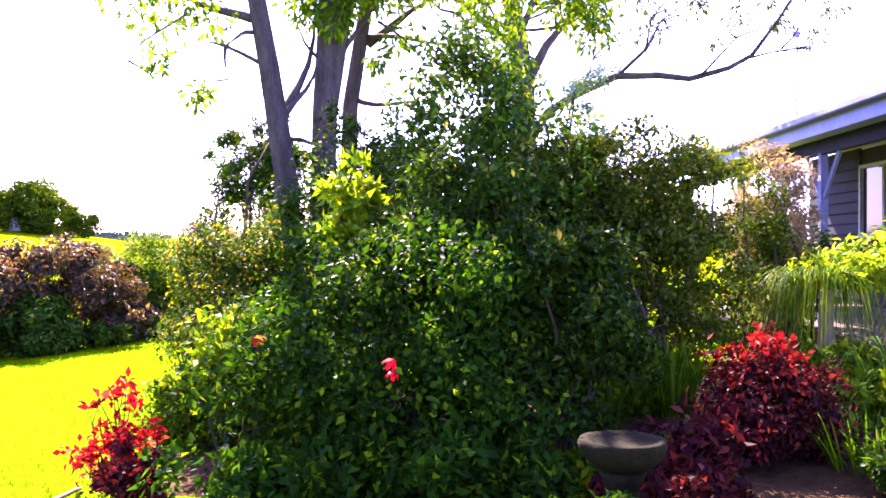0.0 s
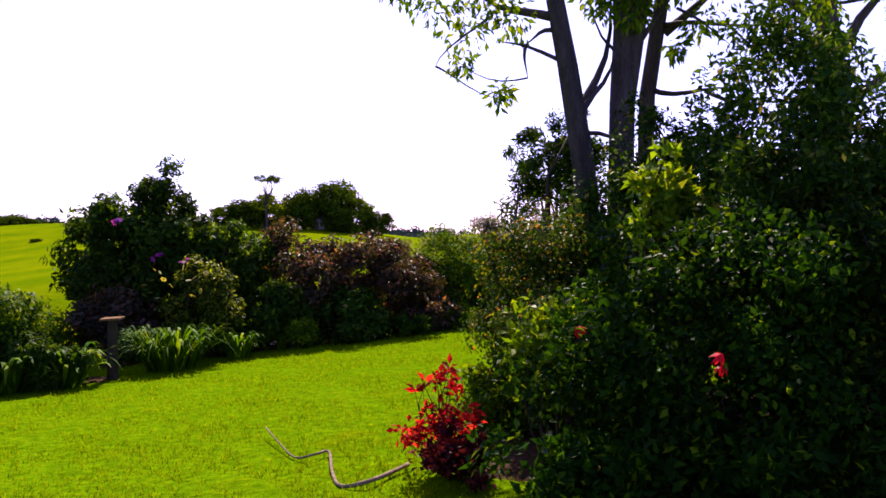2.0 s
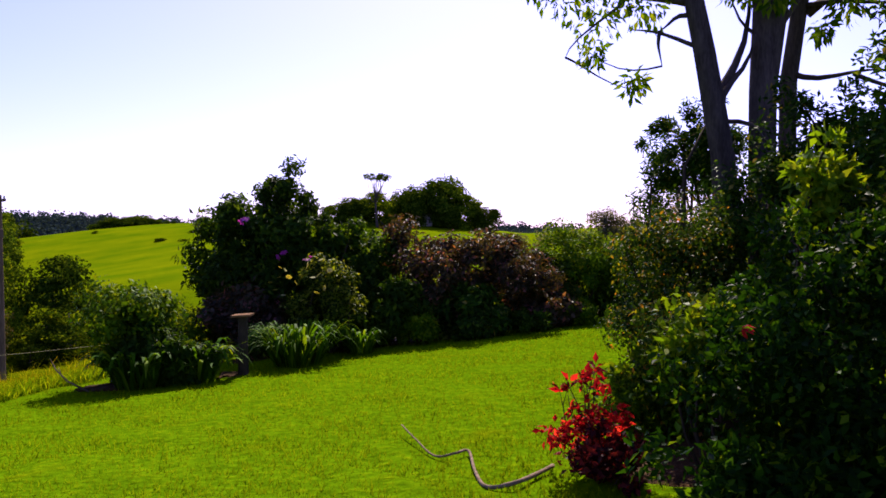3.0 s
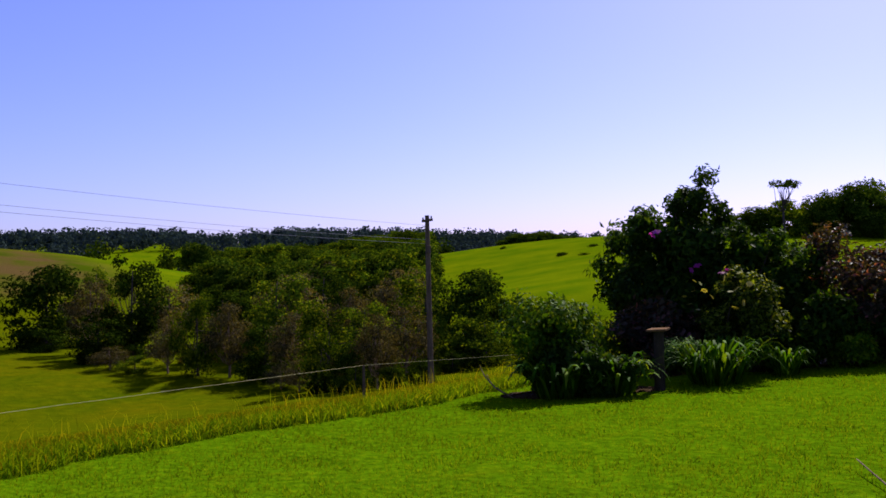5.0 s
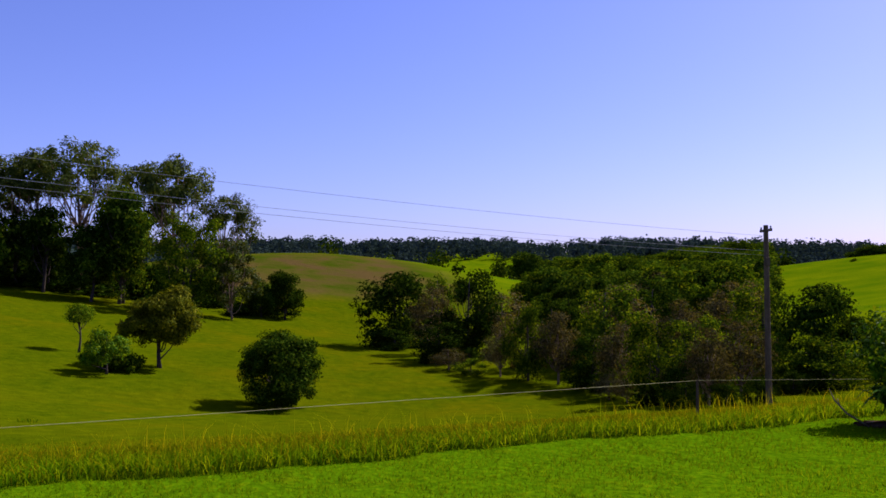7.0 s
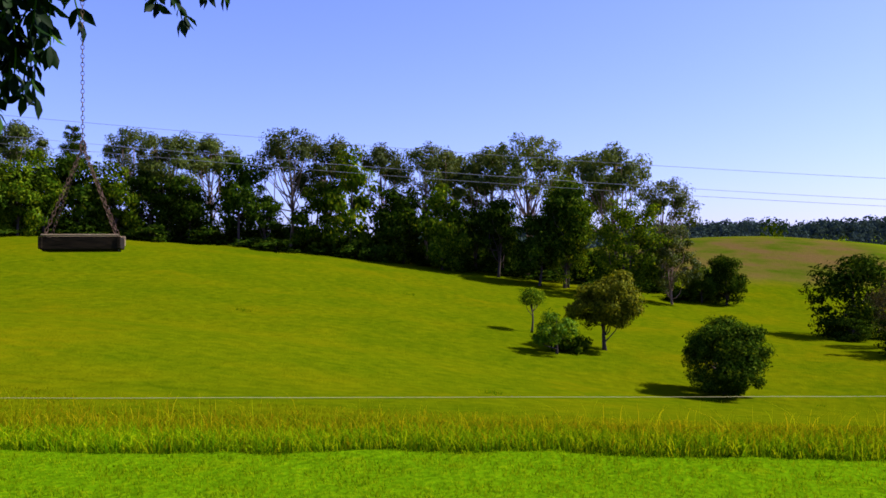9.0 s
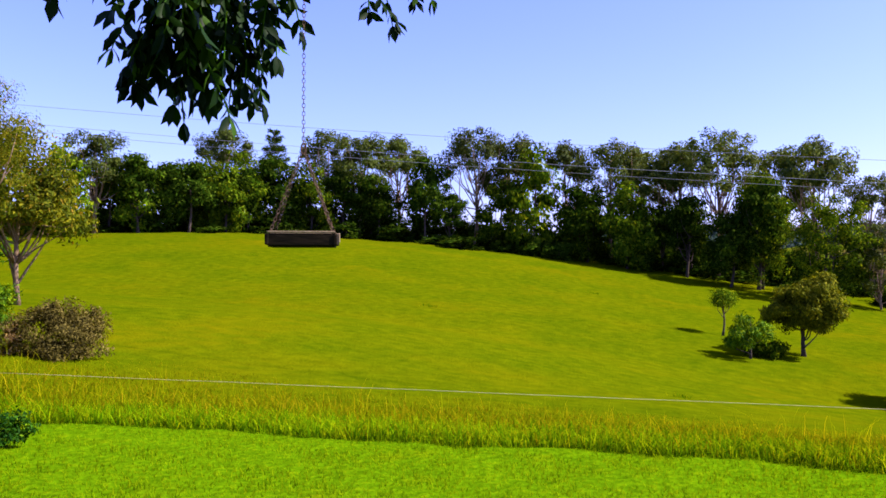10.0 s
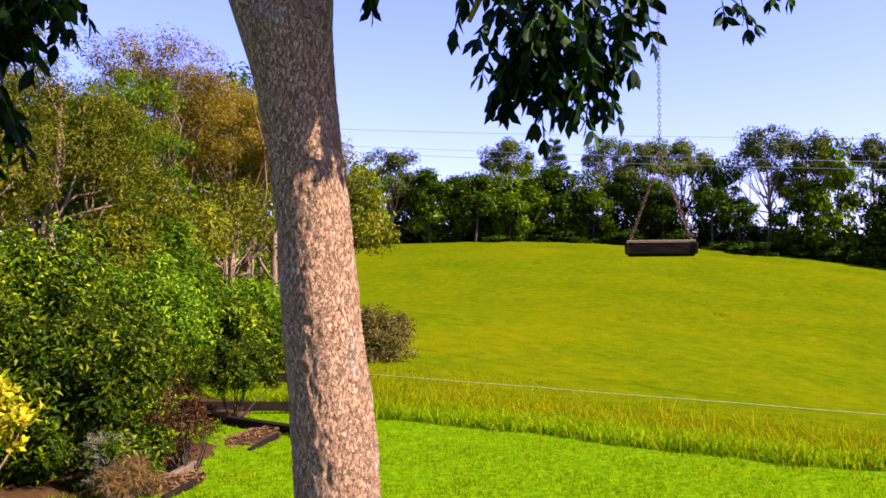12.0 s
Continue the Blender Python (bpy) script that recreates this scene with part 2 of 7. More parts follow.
M_GROUND = ground_mat()
M_BLADE = leaf_mat("lawn_blade", [(0.0, (0.105, 0.175, 0.0001)), (0.5, (0.145, 0.215, 0.0001)), (1.0, (0.185, 0.25, 0.0002))], 0.36, 0.8, (1.75, 1.6, 0.1), 0.0)
M_TALL = leaf_mat("tall_grass_blade", [(0.0, (0.05, 0.15, 0.0002)), (0.5, (0.12, 0.23, 0.0002)), (1.0, (0.28, 0.36, 0.0004))], 0.4, 0.8, (2.2, 1.7, 0.2), 0.0)
M_STRAW = leaf_mat("seeding_grass_blade", [(0.0, (0.17, 0.23, 0.0002)), (0.6, (0.28, 0.29, 0.0003)), (1.0, (0.46, 0.35, 0.006))], 0.38, 0.8, (1.7, 1.45, 0.2), 0.0)
M_HIB = leaf_mat("hibiscus_leaf", [(0.0, (0.008, 0.04, 0.003)), (0.6, (0.02, 0.08, 0.005)), (0.9, (0.05, 0.15, 0.005)), (1.0, (0.26, 0.4, 0.007))], 0.4, gloss=0.04)
M_LILLY = leaf_mat("small_dark_leaf", [(0.0, (0.01, 0.034, 0.0036)), (0.7, (0.026, 0.078, 0.0049)), (0.93, (0.09, 0.18, 0.009)), (1.0, (0.25, 0.2, 0.05))], 0.26, gloss=0.04)
M_LIME = leaf_mat("lime_leaf", [(0.0, (0.08, 0.2, 0.0045)), (0.6, (0.2, 0.36, 0.0067)), (1.0, (0.38, 0.46, 0.0135))], 0.5)
M_TIPS = leaf_mat("orange_tipped_leaf", [(0.0, (0.014, 0.045, 0.004)), (0.78, (0.045, 0.1, 0.008)), (0.93, (0.25, 0.24, 0.015)), (1.0, (0.42, 0.16, 0.04))], 0.36, gloss=0.05)
M_RED = leaf_mat("red_leaf", [(0.0, (0.1, 0.006, 0.01)), (0.5, (0.34, 0.012, 0.016)), (1.0, (0.62, 0.07, 0.03))], 0.6, tlift=(1.6, 0.7, 0.6), gloss=0.04)
M_MAROON = leaf_mat("maroon_leaf", [(0.0, (0.02, 0.005, 0.006)), (0.7, (0.07, 0.012, 0.013)), (1.0, (0.24, 0.04, 0.025))], 0.3, tlift=(1.5, 0.7, 0.6), gloss=0.03)
M_GREY = leaf_mat("grey_feathery_leaf", [(0.0, (0.10, 0.12, 0.08)), (1.0, (0.26, 0.26, 0.18))], 0.35)
M_BLUEG = leaf_mat("blue_green_needle", [(0.0, (0.03, 0.09, 0.06)), (1.0, (0.10, 0.19, 0.13))], 0.3)
M_TAN = leaf_mat("tan_dry_leaf", [(0.0, (0.2, 0.12, 0.05)), (1.0, (0.48, 0.34, 0.17))], 0.4, 0.7)
M_STRAP = leaf_mat("strap_leaf", [(0.0, (0.02, 0.07, 0.002)), (0.7, (0.05, 0.14, 0.003)), (0.93, (0.11, 0.22, 0.005)), (1.0, (0.26, 0.38, 0.015))], 0.38, 0.6, gloss=0.03)
M_CREAMLEAF = leaf_mat("cream_shrub_leaf", [(0.0, (0.02, 0.05, 0.003)), (0.45, (0.05, 0.1, 0.004)), (0.65, (0.2, 0.32, 0.006)), (1.0, (0.42, 0.48, 0.06))], 0.4, gloss=0.05)
M_TIB = leaf_mat("tibouchina_leaf", [(0.0, (0.012, 0.04, 0.0027)), (0.75, (0.035, 0.09, 0.0045)), (1.0, (0.1, 0.17, 0.009))], 0.4, 0.6, gloss=0.06)
M_PINK = leaf_mat("bronze_pink_leaf", [(0.0, (0.03, 0.03, 0.015)), (0.7, (0.09, 0.07, 0.035)), (0.9, (0.2, 0.1, 0.08)), (1.0, (0.45, 0.16, 0.16))], 0.35, gloss=0.08)
M_GUMLEAF = leaf_mat("gum_leaf", [(0, (0.04, 0.065, 0.0081)), (0.6, (0.08, 0.115, 0.0144)), (1, (0.16, 0.185, 0.027))], 0.25, gloss=0.06)
M_GUMGOLD = leaf_mat("golden_gum_leaf", [(0, (0.04, 0.06, 0.0015)), (0.6, (0.115, 0.135, 0.003)), (0.9, (0.24, 0.22, 0.006)), (1, (0.34, 0.2, 0.02))], 0.32, 0.6, (1.5, 1.4, 0.35), 0.05)
M_OLIVETREE = leaf_mat("olive_tree_leaf", [(0, (0.07, 0.09, 0.0018)), (0.6, (0.17, 0.19, 0.004)), (1, (0.34, 0.3, 0.008))], 0.25, 0.7, (1.4, 1.3, 0.3), 0.04)
M_GUMRUST = leaf_mat("rusty_gum_leaf", [(0, (0.06, 0.06, 0.003)), (0.6, (0.16, 0.125, 0.006)), (1, (0.3, 0.18, 0.02))], 0.35, gloss=0.08)
M_PLUME = leaf_mat("blond_plume", [(0, (0.2, 0.13, 0.06)), (1, (0.42, 0.31, 0.17))], 0.4, 0.8, (1.3, 1.2, 0.8))
M_OLIVE = leaf_mat("small_olive_leaf", [(0, (0.02, 0.045, 0.0036)), (0.6, (0.06, 0.1, 0.0067)), (0.9, (0.14, 0.18, 0.0135)), (1, (0.3, 0.26, 0.1))], 0.4, gloss=0.04)
M_DARKTREE = leaf_mat("dark_tree_leaf", [(0, (0.014, 0.04, 0.0023)), (0.7, (0.055, 0.105, 0.0072)), (1, (0.15, 0.21, 0.0158))], 0.24, 0.85, gloss=0.0)
M_CRESTTREE = leaf_mat("crest_tree_leaf", [(0, (0.01, 0.028, 0.0018)), (0.7, (0.032, 0.066, 0.0045)), (1, (0.1, 0.15, 0.0113))], 0.2, 0.85, gloss=0.0)
M_WOODGREEN = leaf_mat("wood_green_leaf", [(0, (0.024, 0.062, 0.0023)), (0.7, (0.095, 0.165, 0.0067)), (1, (0.28, 0.35, 0.0135))], 0.28, 0.85, gloss=0.0)
M_WOODBROWN = leaf_mat("brownish_wood_leaf", [(0, (0.042, 0.042, 0.018)), (0.7, (0.135, 0.12, 0.05)), (1, (0.24, 0.2, 0.09))], 0.24, 0.85, gloss=0.0)
M_GREENTREE = leaf_mat("green_tree_leaf", [(0, (0.025, 0.08, 0.0014)), (0.7, (0.085, 0.18, 0.0023)), (1, (0.22, 0.3, 0.0045))], 0.32, 0.6, gloss=0.05)
# distance haze is put into this leaf colour as a bluish tint
M_HAZYWOOD = leaf_mat("haze_tinted_wood_leaf", [(0.0, (0.03, 0.05, 0.045)), (1.0, (0.06, 0.085, 0.075))], 0.15, 0.9, (1.2, 1.2, 1.0), 0.0)
M_PRIVET = leaf_mat("privet_leaf", [(0.0, (0.012, 0.033, 0.001)), (0.5, (0.04, 0.085, 0.0012)), (0.85, (0.13, 0.18, 0.002)), (1.0, (0.2706, 0.289, 0.0054))], 0.25, 0.6, gloss=0.04)
M_RUSTSHRUB = leaf_mat("rusty_dead_leaf", [(0.0, (0.04, 0.016, 0.008)), (0.7, (0.13, 0.05, 0.02)), (1.0, (0.26, 0.11, 0.04))], 0.3, 0.8, (1.5, 0.9, 0.6), 0.03)
# nearly black: the sprays' silhouette against the sky is put into the colour
M_SPRAY = leaf_mat("glossy_silhouette_leaflet", [(0.0, (0.004, 0.014, 0.0014)), (0.88, (0.009, 0.03, 0.0023)), (1.0, (0.07, 0.16, 0.0067))], 0.12, 0.5, gloss=0.05)
M_BROWNLEAF = leaf_mat("brown_vine_leaf", [(0.0, (0.06, 0.05, 0.012)), (0.7, (0.15, 0.115, 0.03)), (1.0, (0.27, 0.21, 0.06))], 0.3, 0.8, (1.4, 1.3, 0.4), 0.02)
M_YELLOW = leaf_mat("yellow_leaf", [(0.0, (0.14, 0.2, 0.0027)), (0.5, (0.38, 0.36, 0.0054)), (1.0, (0.68, 0.52, 0.03))], 0.4)
M_PETAL = leaf_mat("red_petal", [(0.0, (0.55, 0.008, 0.02)), (1.0, (0.8, 0.02, 0.04))], 0.45, tlift=(1.4, 0.7, 0.7))
M_PURPLE = leaf_mat("purple_petal", [(0.0, (0.4, 0.03, 0.28)), (1.0, (0.6, 0.09, 0.45))], 0.4, tlift=(1.3, 0.8, 1.2))
M_CREAM = leaf_mat("cream_petal", [(0.0, (0.375, 0.39, 0.11)), (1.0, (0.5625, 0.5625, 0.225))], 0.4)
M_BARK = bark_mat("flaky_pink_grey_bark", (0.72, 0.43, 0.25), (0.43, 0.235, 0.125), (0.16, 0.08, 0.042), 100.0, 1.05)
M_BARK2 = rough_mat("grey_brown_bark", [(0.3, (0.03, 0.021, 0.018)), (0.7, (0.1, 0.074, 0.064))], 10, 6, 0.8, 0.9, (1, 1, 0.25))
M_PALEBARK = rough_mat("pale_gum_bark", [(0.3, (0.09, 0.05, 0.03)), (0.55, (0.23, 0.15, 0.1)), (0.8, (0.4, 0.31, 0.24))], 3, 6, 0.4, 0.8, (1, 1, 0.3))
M_STEM = rough_mat("shrub_stem", [(0.3, (0.025, 0.0175, 0.011)), (0.7, (0.08, 0.055, 0.035))], 14, 5, 0.5, 0.9, (1, 1, 0.3))
M_WOODGREY = rough_mat("weathered_timber", [(0.3, (0.055, 0.036, 0.022)), (0.6, (0.14, 0.095, 0.06)), (0.8, (0.25, 0.185, 0.125))], 6, 6, 0.6, 0.85, (1, 1, 0.15))
M_DARKWOOD = rough_mat("dark_brown_timber", [(0.3, (0.005, 0.0035, 0.002)), (0.7, (0.017, 0.011, 0.006))], 7, 6, 0.6, 0.8, (0.3, 1, 1))
M_ENDGRAIN = rough_mat("pale_cut_timber", [(0.3, (0.18, 0.121, 0.075)), (0.7, (0.3, 0.2255, 0.15))], 18, 5, 0.4, 0.8)
M_CHAIN = rough_mat("rusty_steel_chain", [(0.35, (0.048, 0.0225, 0.0135)), (0.6, (0.12, 0.075, 0.054))], 60, 4, 0.3, 0.6, metallic=0.3, dist=0.001)
M_STICK = rough_mat("bleached_dead_branch", [(0.3, (0.09, 0.055, 0.035)), (0.65, (0.26, 0.18, 0.12))], 16, 5, 0.6, 0.9)
# mossy stone, its colour darkened in place of the shrubs' shade
M_STONE = rough_mat("shade_darkened_mossy_stone", [(0.3, (0.006, 0.007, 0.002)), (0.6, (0.018, 0.013, 0.005)), (0.8, (0.05, 0.034, 0.016))], 14, 7, 0.8, 0.95)
M_TERRA = rough_mat("terracotta", [(0.3, (0.28, 0.09, 0.04)), (0.7, (0.45, 0.17, 0.08))], 12, 5, 0.3, 0.85)
M_MULCH = rough_mat("bark_mulch", [(0.3, (0.018, 0.009, 0.003)), (0.6, (0.06, 0.03, 0.01)), (0.8, (0.15, 0.08, 0.03))], 14, 7, 1.0, 0.95, dist=0.04)
M_CHIP = rough_mat("wood_chip", [(0.3, (0.06, 0.026, 0.01)), (0.7, (0.2, 0.105, 0.045))], 9, 4, 0.4, 0.9)
M_ROPE = rough_mat("cream_electric_tape", [(0.3, (0.3, 0.26, 0.1)), (0.7, (0.6, 0.52, 0.24))], 30, 3, 0.3, 0.7)
M_CABLE = rough_mat("power_cable", [(0.3, (0.16, 0.16, 0.2)), (0.7, (0.28, 0.28, 0.33))], 5, 3, 0.1, 0.6)
M_FASCIA = rough_mat("blue_grey_painted_fascia", [(0.3, (0.16, 0.18, 0.34)), (0.7, (0.24, 0.26, 0.42))], 3, 5, 0.1, 0.5)
M_ROOF = rough_mat("grey_metal_roof", [(0.3, (0.08, 0.09, 0.16)), (0.7, (0.13, 0.14, 0.22))], 2, 5, 0.1, 0.5)
M_WALL = rough_mat("dark_weatherboard", [(0.3, (0.006, 0.006, 0.012)), (0.7, (0.014, 0.013, 0.026))], 4, 5, 0.2, 0.7)
# white posts and braces; their shade is put into the lilac-grey colour
M_POST = rough_mat("shade_tinted_white_timber", [(0.3, (0.1, 0.1, 0.16)), (0.7, (0.17, 0.17, 0.24))], 8, 5, 0.1, 0.6)
M_WHITE = rough_mat("grey_painted_frame", [(0.3, (0.2, 0.2, 0.24)), (0.7, (0.3, 0.3, 0.34))], 8, 5, 0.1, 0.5)
M_DECK = rough_mat("deck_boards", [(0.3, (0.05, 0.034, 0.028)), (0.7, (0.1, 0.072, 0.06))], 6, 5, 0.3, 0.7)
M_PINKWALL = rough_mat("far_roof", [(0.3, (0.35, 0.3, 0.3)), (0.7, (0.5, 0.45, 0.44))], 2, 3, 0.1, 0.8)
M_GLASS, _n, _l, _b = material("window_glass")
_b.inputs["Base Color"].default_value = (0.02, 0.021, 0.03, 1)
_b.inputs["Roughness"].default_value = 0.04
_b.inputs["Specular IOR Level"].default_value = 0.25


# ---- mesh helpers ----
class Shape:
    """Collects tubes, boxes and lathed forms into one mesh."""

    def __init__(self):
        self.v, self.f = [], []

    def tube(self, pts, radii, sides=7, cap=True, rough=0.0, rng=None):
        pts = [Vector(p) for p in pts]
        rings = []
        up = Vector((0.31, 0.17, 0.93)).normalized()
        for i, p in enumerate(pts):
            d = (pts[min(i + 1, len(pts) - 1)] - pts[max(i - 1, 0)]).normalized()
            if abs(d.dot(up)) > 0.97:
                up = Vector((0.9, -0.2, 0.1)).normalized()
            a = d.cross(up).normalized()
            c = a.cross(d).normalized()
            up = c
            ring = []
            for k in range(sides):
                t = 2 * math.pi * k / sides
                r = radii[i] * (1 + (rng.uniform(-rough, rough) if rough else 0))
                ring.append(len(self.v))
                self.v.append(p + (a * math.cos(t) + c * math.sin(t)) * r)
            rings.append(ring)
        for r0, r1 in zip(rings, rings[1:]):
            for k in range(sides):
                self.f.append((r0[k], r0[(k + 1) % sides], r1[(k + 1) % sides], r1[k]))
        if cap:
            self.f.append(tuple(reversed(rings[0])))
            self.f.append(tuple(rings[-1]))
        return self

    def box(self, c, size, m=None, bevel=0.0):
        bm = bmesh.new()
        bmesh.ops.create_cube(bm, size=1)
        bmesh.ops.scale(bm, vec=size, verts=bm.verts)
        if bevel:
            bmesh.ops.bevel(bm, geom=bm.edges[:], offset=bevel, segments=2, affect="EDGES", profile=0.5)
        mm = Matrix.Translation(c) @ (m or Matrix.Identity(4))
        base = len(self.v)
        bm.verts.index_update()
        self.v += [mm @ v.co for v in bm.verts]
        self.f += [tuple(base + v.index for v in f.verts) for f in bm.faces]
        bm.free()
        return self

    def lathe(self, profile, c=(0, 0, 0), sides=24, rough=0.0, rng=None):
        base = len(self.v)
        n = len(profile)
        for k in range(sides):
            t = 2 * math.pi * k / sides
            for r, z in profile:
                q = r * (1 + (rng.uniform(-rough, rough) if rough else 0))
                self.v.append(Vector((c[0] + q * math.cos(t), c[1] + q * math.sin(t), c[2] + z)))
        for k in range(sides):
            a, b2 = base + k * n, base + ((k + 1) % sides) * n
            for i in range(n - 1):
                self.f.append((a + i, b2 + i, b2 + i + 1, a + i + 1))
        return self

    def mesh(self, name, mat, smooth=False):
        me = bpy.data.meshes.new(name)
        me.from_pydata([tuple(v) for v in self.v], [], self.f)
        me.materials.append(mat)
        if smooth:
            me.polygons.foreach_set("use_smooth", [True] * len(me.polygons))
        me.update()
        return me


def tri_mesh(name, verts, tris, mat, smooth=False):
    """A mesh from arrays of vertices and triangles."""
    me = bpy.data.meshes.new(name)
    verts, tris = np.asarray(verts, np.float32), np.asarray(tris, np.int32)
    me.vertices.add(len(verts))
    me.vertices.foreach_set("co", verts.ravel())
    me.loops.add(len(tris) * 3)
    me.loops.foreach_set("vertex_index", tris.ravel())
    me.polygons.add(len(tris))
    me.polygons.foreach_set("loop_start", np.arange(0, len(tris) * 3, 3, dtype=np.int32))
    me.polygons.foreach_set("loop_total", np.full(len(tris), 3, np.int32))
    if smooth:
        me.polygons.foreach_set("use_smooth", np.ones(len(tris), bool))
    me.materials.append(mat)
    me.update()
    me.validate()
    return me


def unit(a):
    return a / np.maximum(np.linalg.norm(a, axis=-1, keepdims=True), 1e-9)


def leaves(name, mat, pos, way, length, ratio=0.42, rng=None, simple=False, fold=0.25, curl=0.15, face=None, loose=0.5):
    """Leaves with a folded midrib: at pos, pointing along way; face: the way their upper sides turn."""
    n = len(pos)
    way = unit(np.asarray(way, float))
    if face is None:
        side = unit(np.cross(way, unit(rng.normal(size=(n, 3)) + np.array([0, 0, 0.6]))))
    else:
        nor = unit(unit(np.asarray(face, float)) + rng.normal(size=(n, 3)) * loose)
        way = unit(way + rng.normal(size=(n, 3)) * 0.8)
        way = unit(way - nor * np.sum(way * nor, 1, keepdims=True))
        side = np.cross(way, nor)
    nor = np.cross(side, way)
    L = (np.asarray(length, float) * np.ones(n)).reshape(n, 1)
    W = L * ratio * 0.5
    if simple:
        v = np.stack([pos, pos + way * L * 0.45 + side * W + nor * W * fold, pos + way * L - nor * L * curl, pos + way * L * 0.45 - side * W + nor * W * fold], 1)
        t = np.array([[0, 1, 2], [0, 2, 3]])
    else:
        v = np.stack([pos, pos + way * L * 0.42 + side * W + nor * W * fold, pos + way * L * 0.45 + nor * L * curl * 0.3, pos + way * L * 0.42 - side * W + nor * W * fold, pos + way * L - nor * L * curl], 1)
        t = np.array([[0, 1, 2], [0, 2, 3], [1, 4, 2], [2, 4, 3]])
    k = v.shape[1]
    tris = (t[None] + (np.arange(n) * k)[:, None, None]).reshape(-1, 3)
    return tri_mesh(name, v.reshape(-1, 3), tris, mat)


def part(name, mesh, parent, label=""):
    ob = new(name, mesh)
    ob.parent = parent
    return tagged(ob, label)


def thing(name, place, label, category, group="", turn=0.0, kind=""):
    ob = new(name)
    ob.matrix_world = Matrix.Translation(place) @ Matrix.Rotation(turn, 4, "Z")
    ob.empty_display_size = 0.2
    return tagged(ob, label, category, group, kind)


def clump_points(rng, centers, radii, per, flat=0.8):
    """Points thrown round clump centres, and the way outward from each."""
    idx = np.repeat(np.arange(len(centers)), per)
    off = unit(rng.normal(size=(len(idx), 3))) * (rng.random((len(idx), 1)) ** 0.45)
    off[:, 2] *= flat
    return centers[idx] + off * radii[idx][:, None], off


def crown_centers(rng, n, center, radii, inner=0.35, low=-0.6):
    out = []
    lump = rng.random() * 40
    while len(out) < n:
        d = rng.normal(size=3)
        d /= np.linalg.norm(d)
        if d[2] < low:
            continue
        r = (inner + (1 - inner) * rng.random() ** 0.6) * min(1.12, 0.98 + 0.5 * noise.noise(Vector(d * 1.7) + Vector((lump, lump * 0.7, 0))))
        out.append(np.array(center) + d * r * np.array(radii))
    return np.array(out)


def bent(p0, p1, rng, wob=0.08, n=5, sag=0.0):
    p0, p1 = np.array(p0, float), np.array(p1, float)
    L = np.linalg.norm(p1 - p0)
    k1, k2 = rng.normal(size=3) * wob * L, rng.normal(size=3) * wob * L
    out = []
    for i in range(n):
        t = i / (n - 1)
        p = p0 + (p1 - p0) * t + (k1 * math.sin(math.pi * t) + k2 * math.sin(2 * math.pi * t) * 0.5)
        p[2] += -sag * L * t * (1 - t) * 2
        out.append(p)
    return out


def shrub(name, label, category, x, y, h, wx, wy, n, leaf, mat, seed, clumps=45, ratio=0.45, droop=0.0, stems=9, inner=0.3, low=-0.7, cz=0.52, size=0.2, upright=0.0, stem_mat=None, group="", simple=False, base=None, flat=0.85, turn=0.0):
    """A shrub: stems from the base to clumps of leaves, with gaps between the clumps."""
    rng = np.random.default_rng(seed)
    z0 = gz(x, y) if base is None else base
    root = thing(name, (x, y, z0), label, category, group, turn)
    cs = crown_centers(rng, clumps, (0, 0, h * cz), (wx * 0.42, wy * 0.42, h * (1 - cz) * 0.88), inner, low)
    cs[:, 2] = np.maximum(cs[:, 2], 0.06 * h)
    rad = (0.6 + 0.8 * rng.random(clumps)) * size * min(wx, wy, h)
    pos, off = clump_points(rng, cs, rad, max(1, n // clumps), flat)
    keep = pos[:, 2] > 0.03
    pos, off = pos[keep], off[keep]
    out = unit(pos - np.array([0, 0, h * cz * 0.7]))
    way = out * 0.7 + off * 0.7 + rng.normal(size=pos.shape) * 0.5 + np.array([0, 0, upright - droop])
    far = math.hypot(x, y) > 8.9
    part("foliage", leaves("foliage", mat, pos, way, leaf * (0.6 + 0.7 * rng.random(len(pos))), ratio, rng, simple or leaf < 0.086 or far, face=off + out * 0.4 + np.array([0, 0, 0.25]), loose=0.45 if far else 1.1), root)
    if stems:
        near = math.hypot(x, y) < 12
        s = Shape()
        for i in range(stems):
            c = cs[rng.integers(clumps)]
            a = rng.random() * 6.28
            b0 = (math.cos(a) * 0.06 * wx, math.sin(a) * 0.06 * wy, -0.06)
            r = 0.012 * h
            s.tube(bent(b0, c, rng, 0.07, 6), [r, r * 0.85, r * 0.7, r * 0.55, r * 0.4, r * 0.2], 6)
            if near:
                part("stem", s.mesh("stem", stem_mat or M_STEM, True), root)
                s = Shape()
        if not near:
            tagged(part("stem", s.mesh("stem", stem_mat or M_STEM, True), root), kind="stuff")
    return root


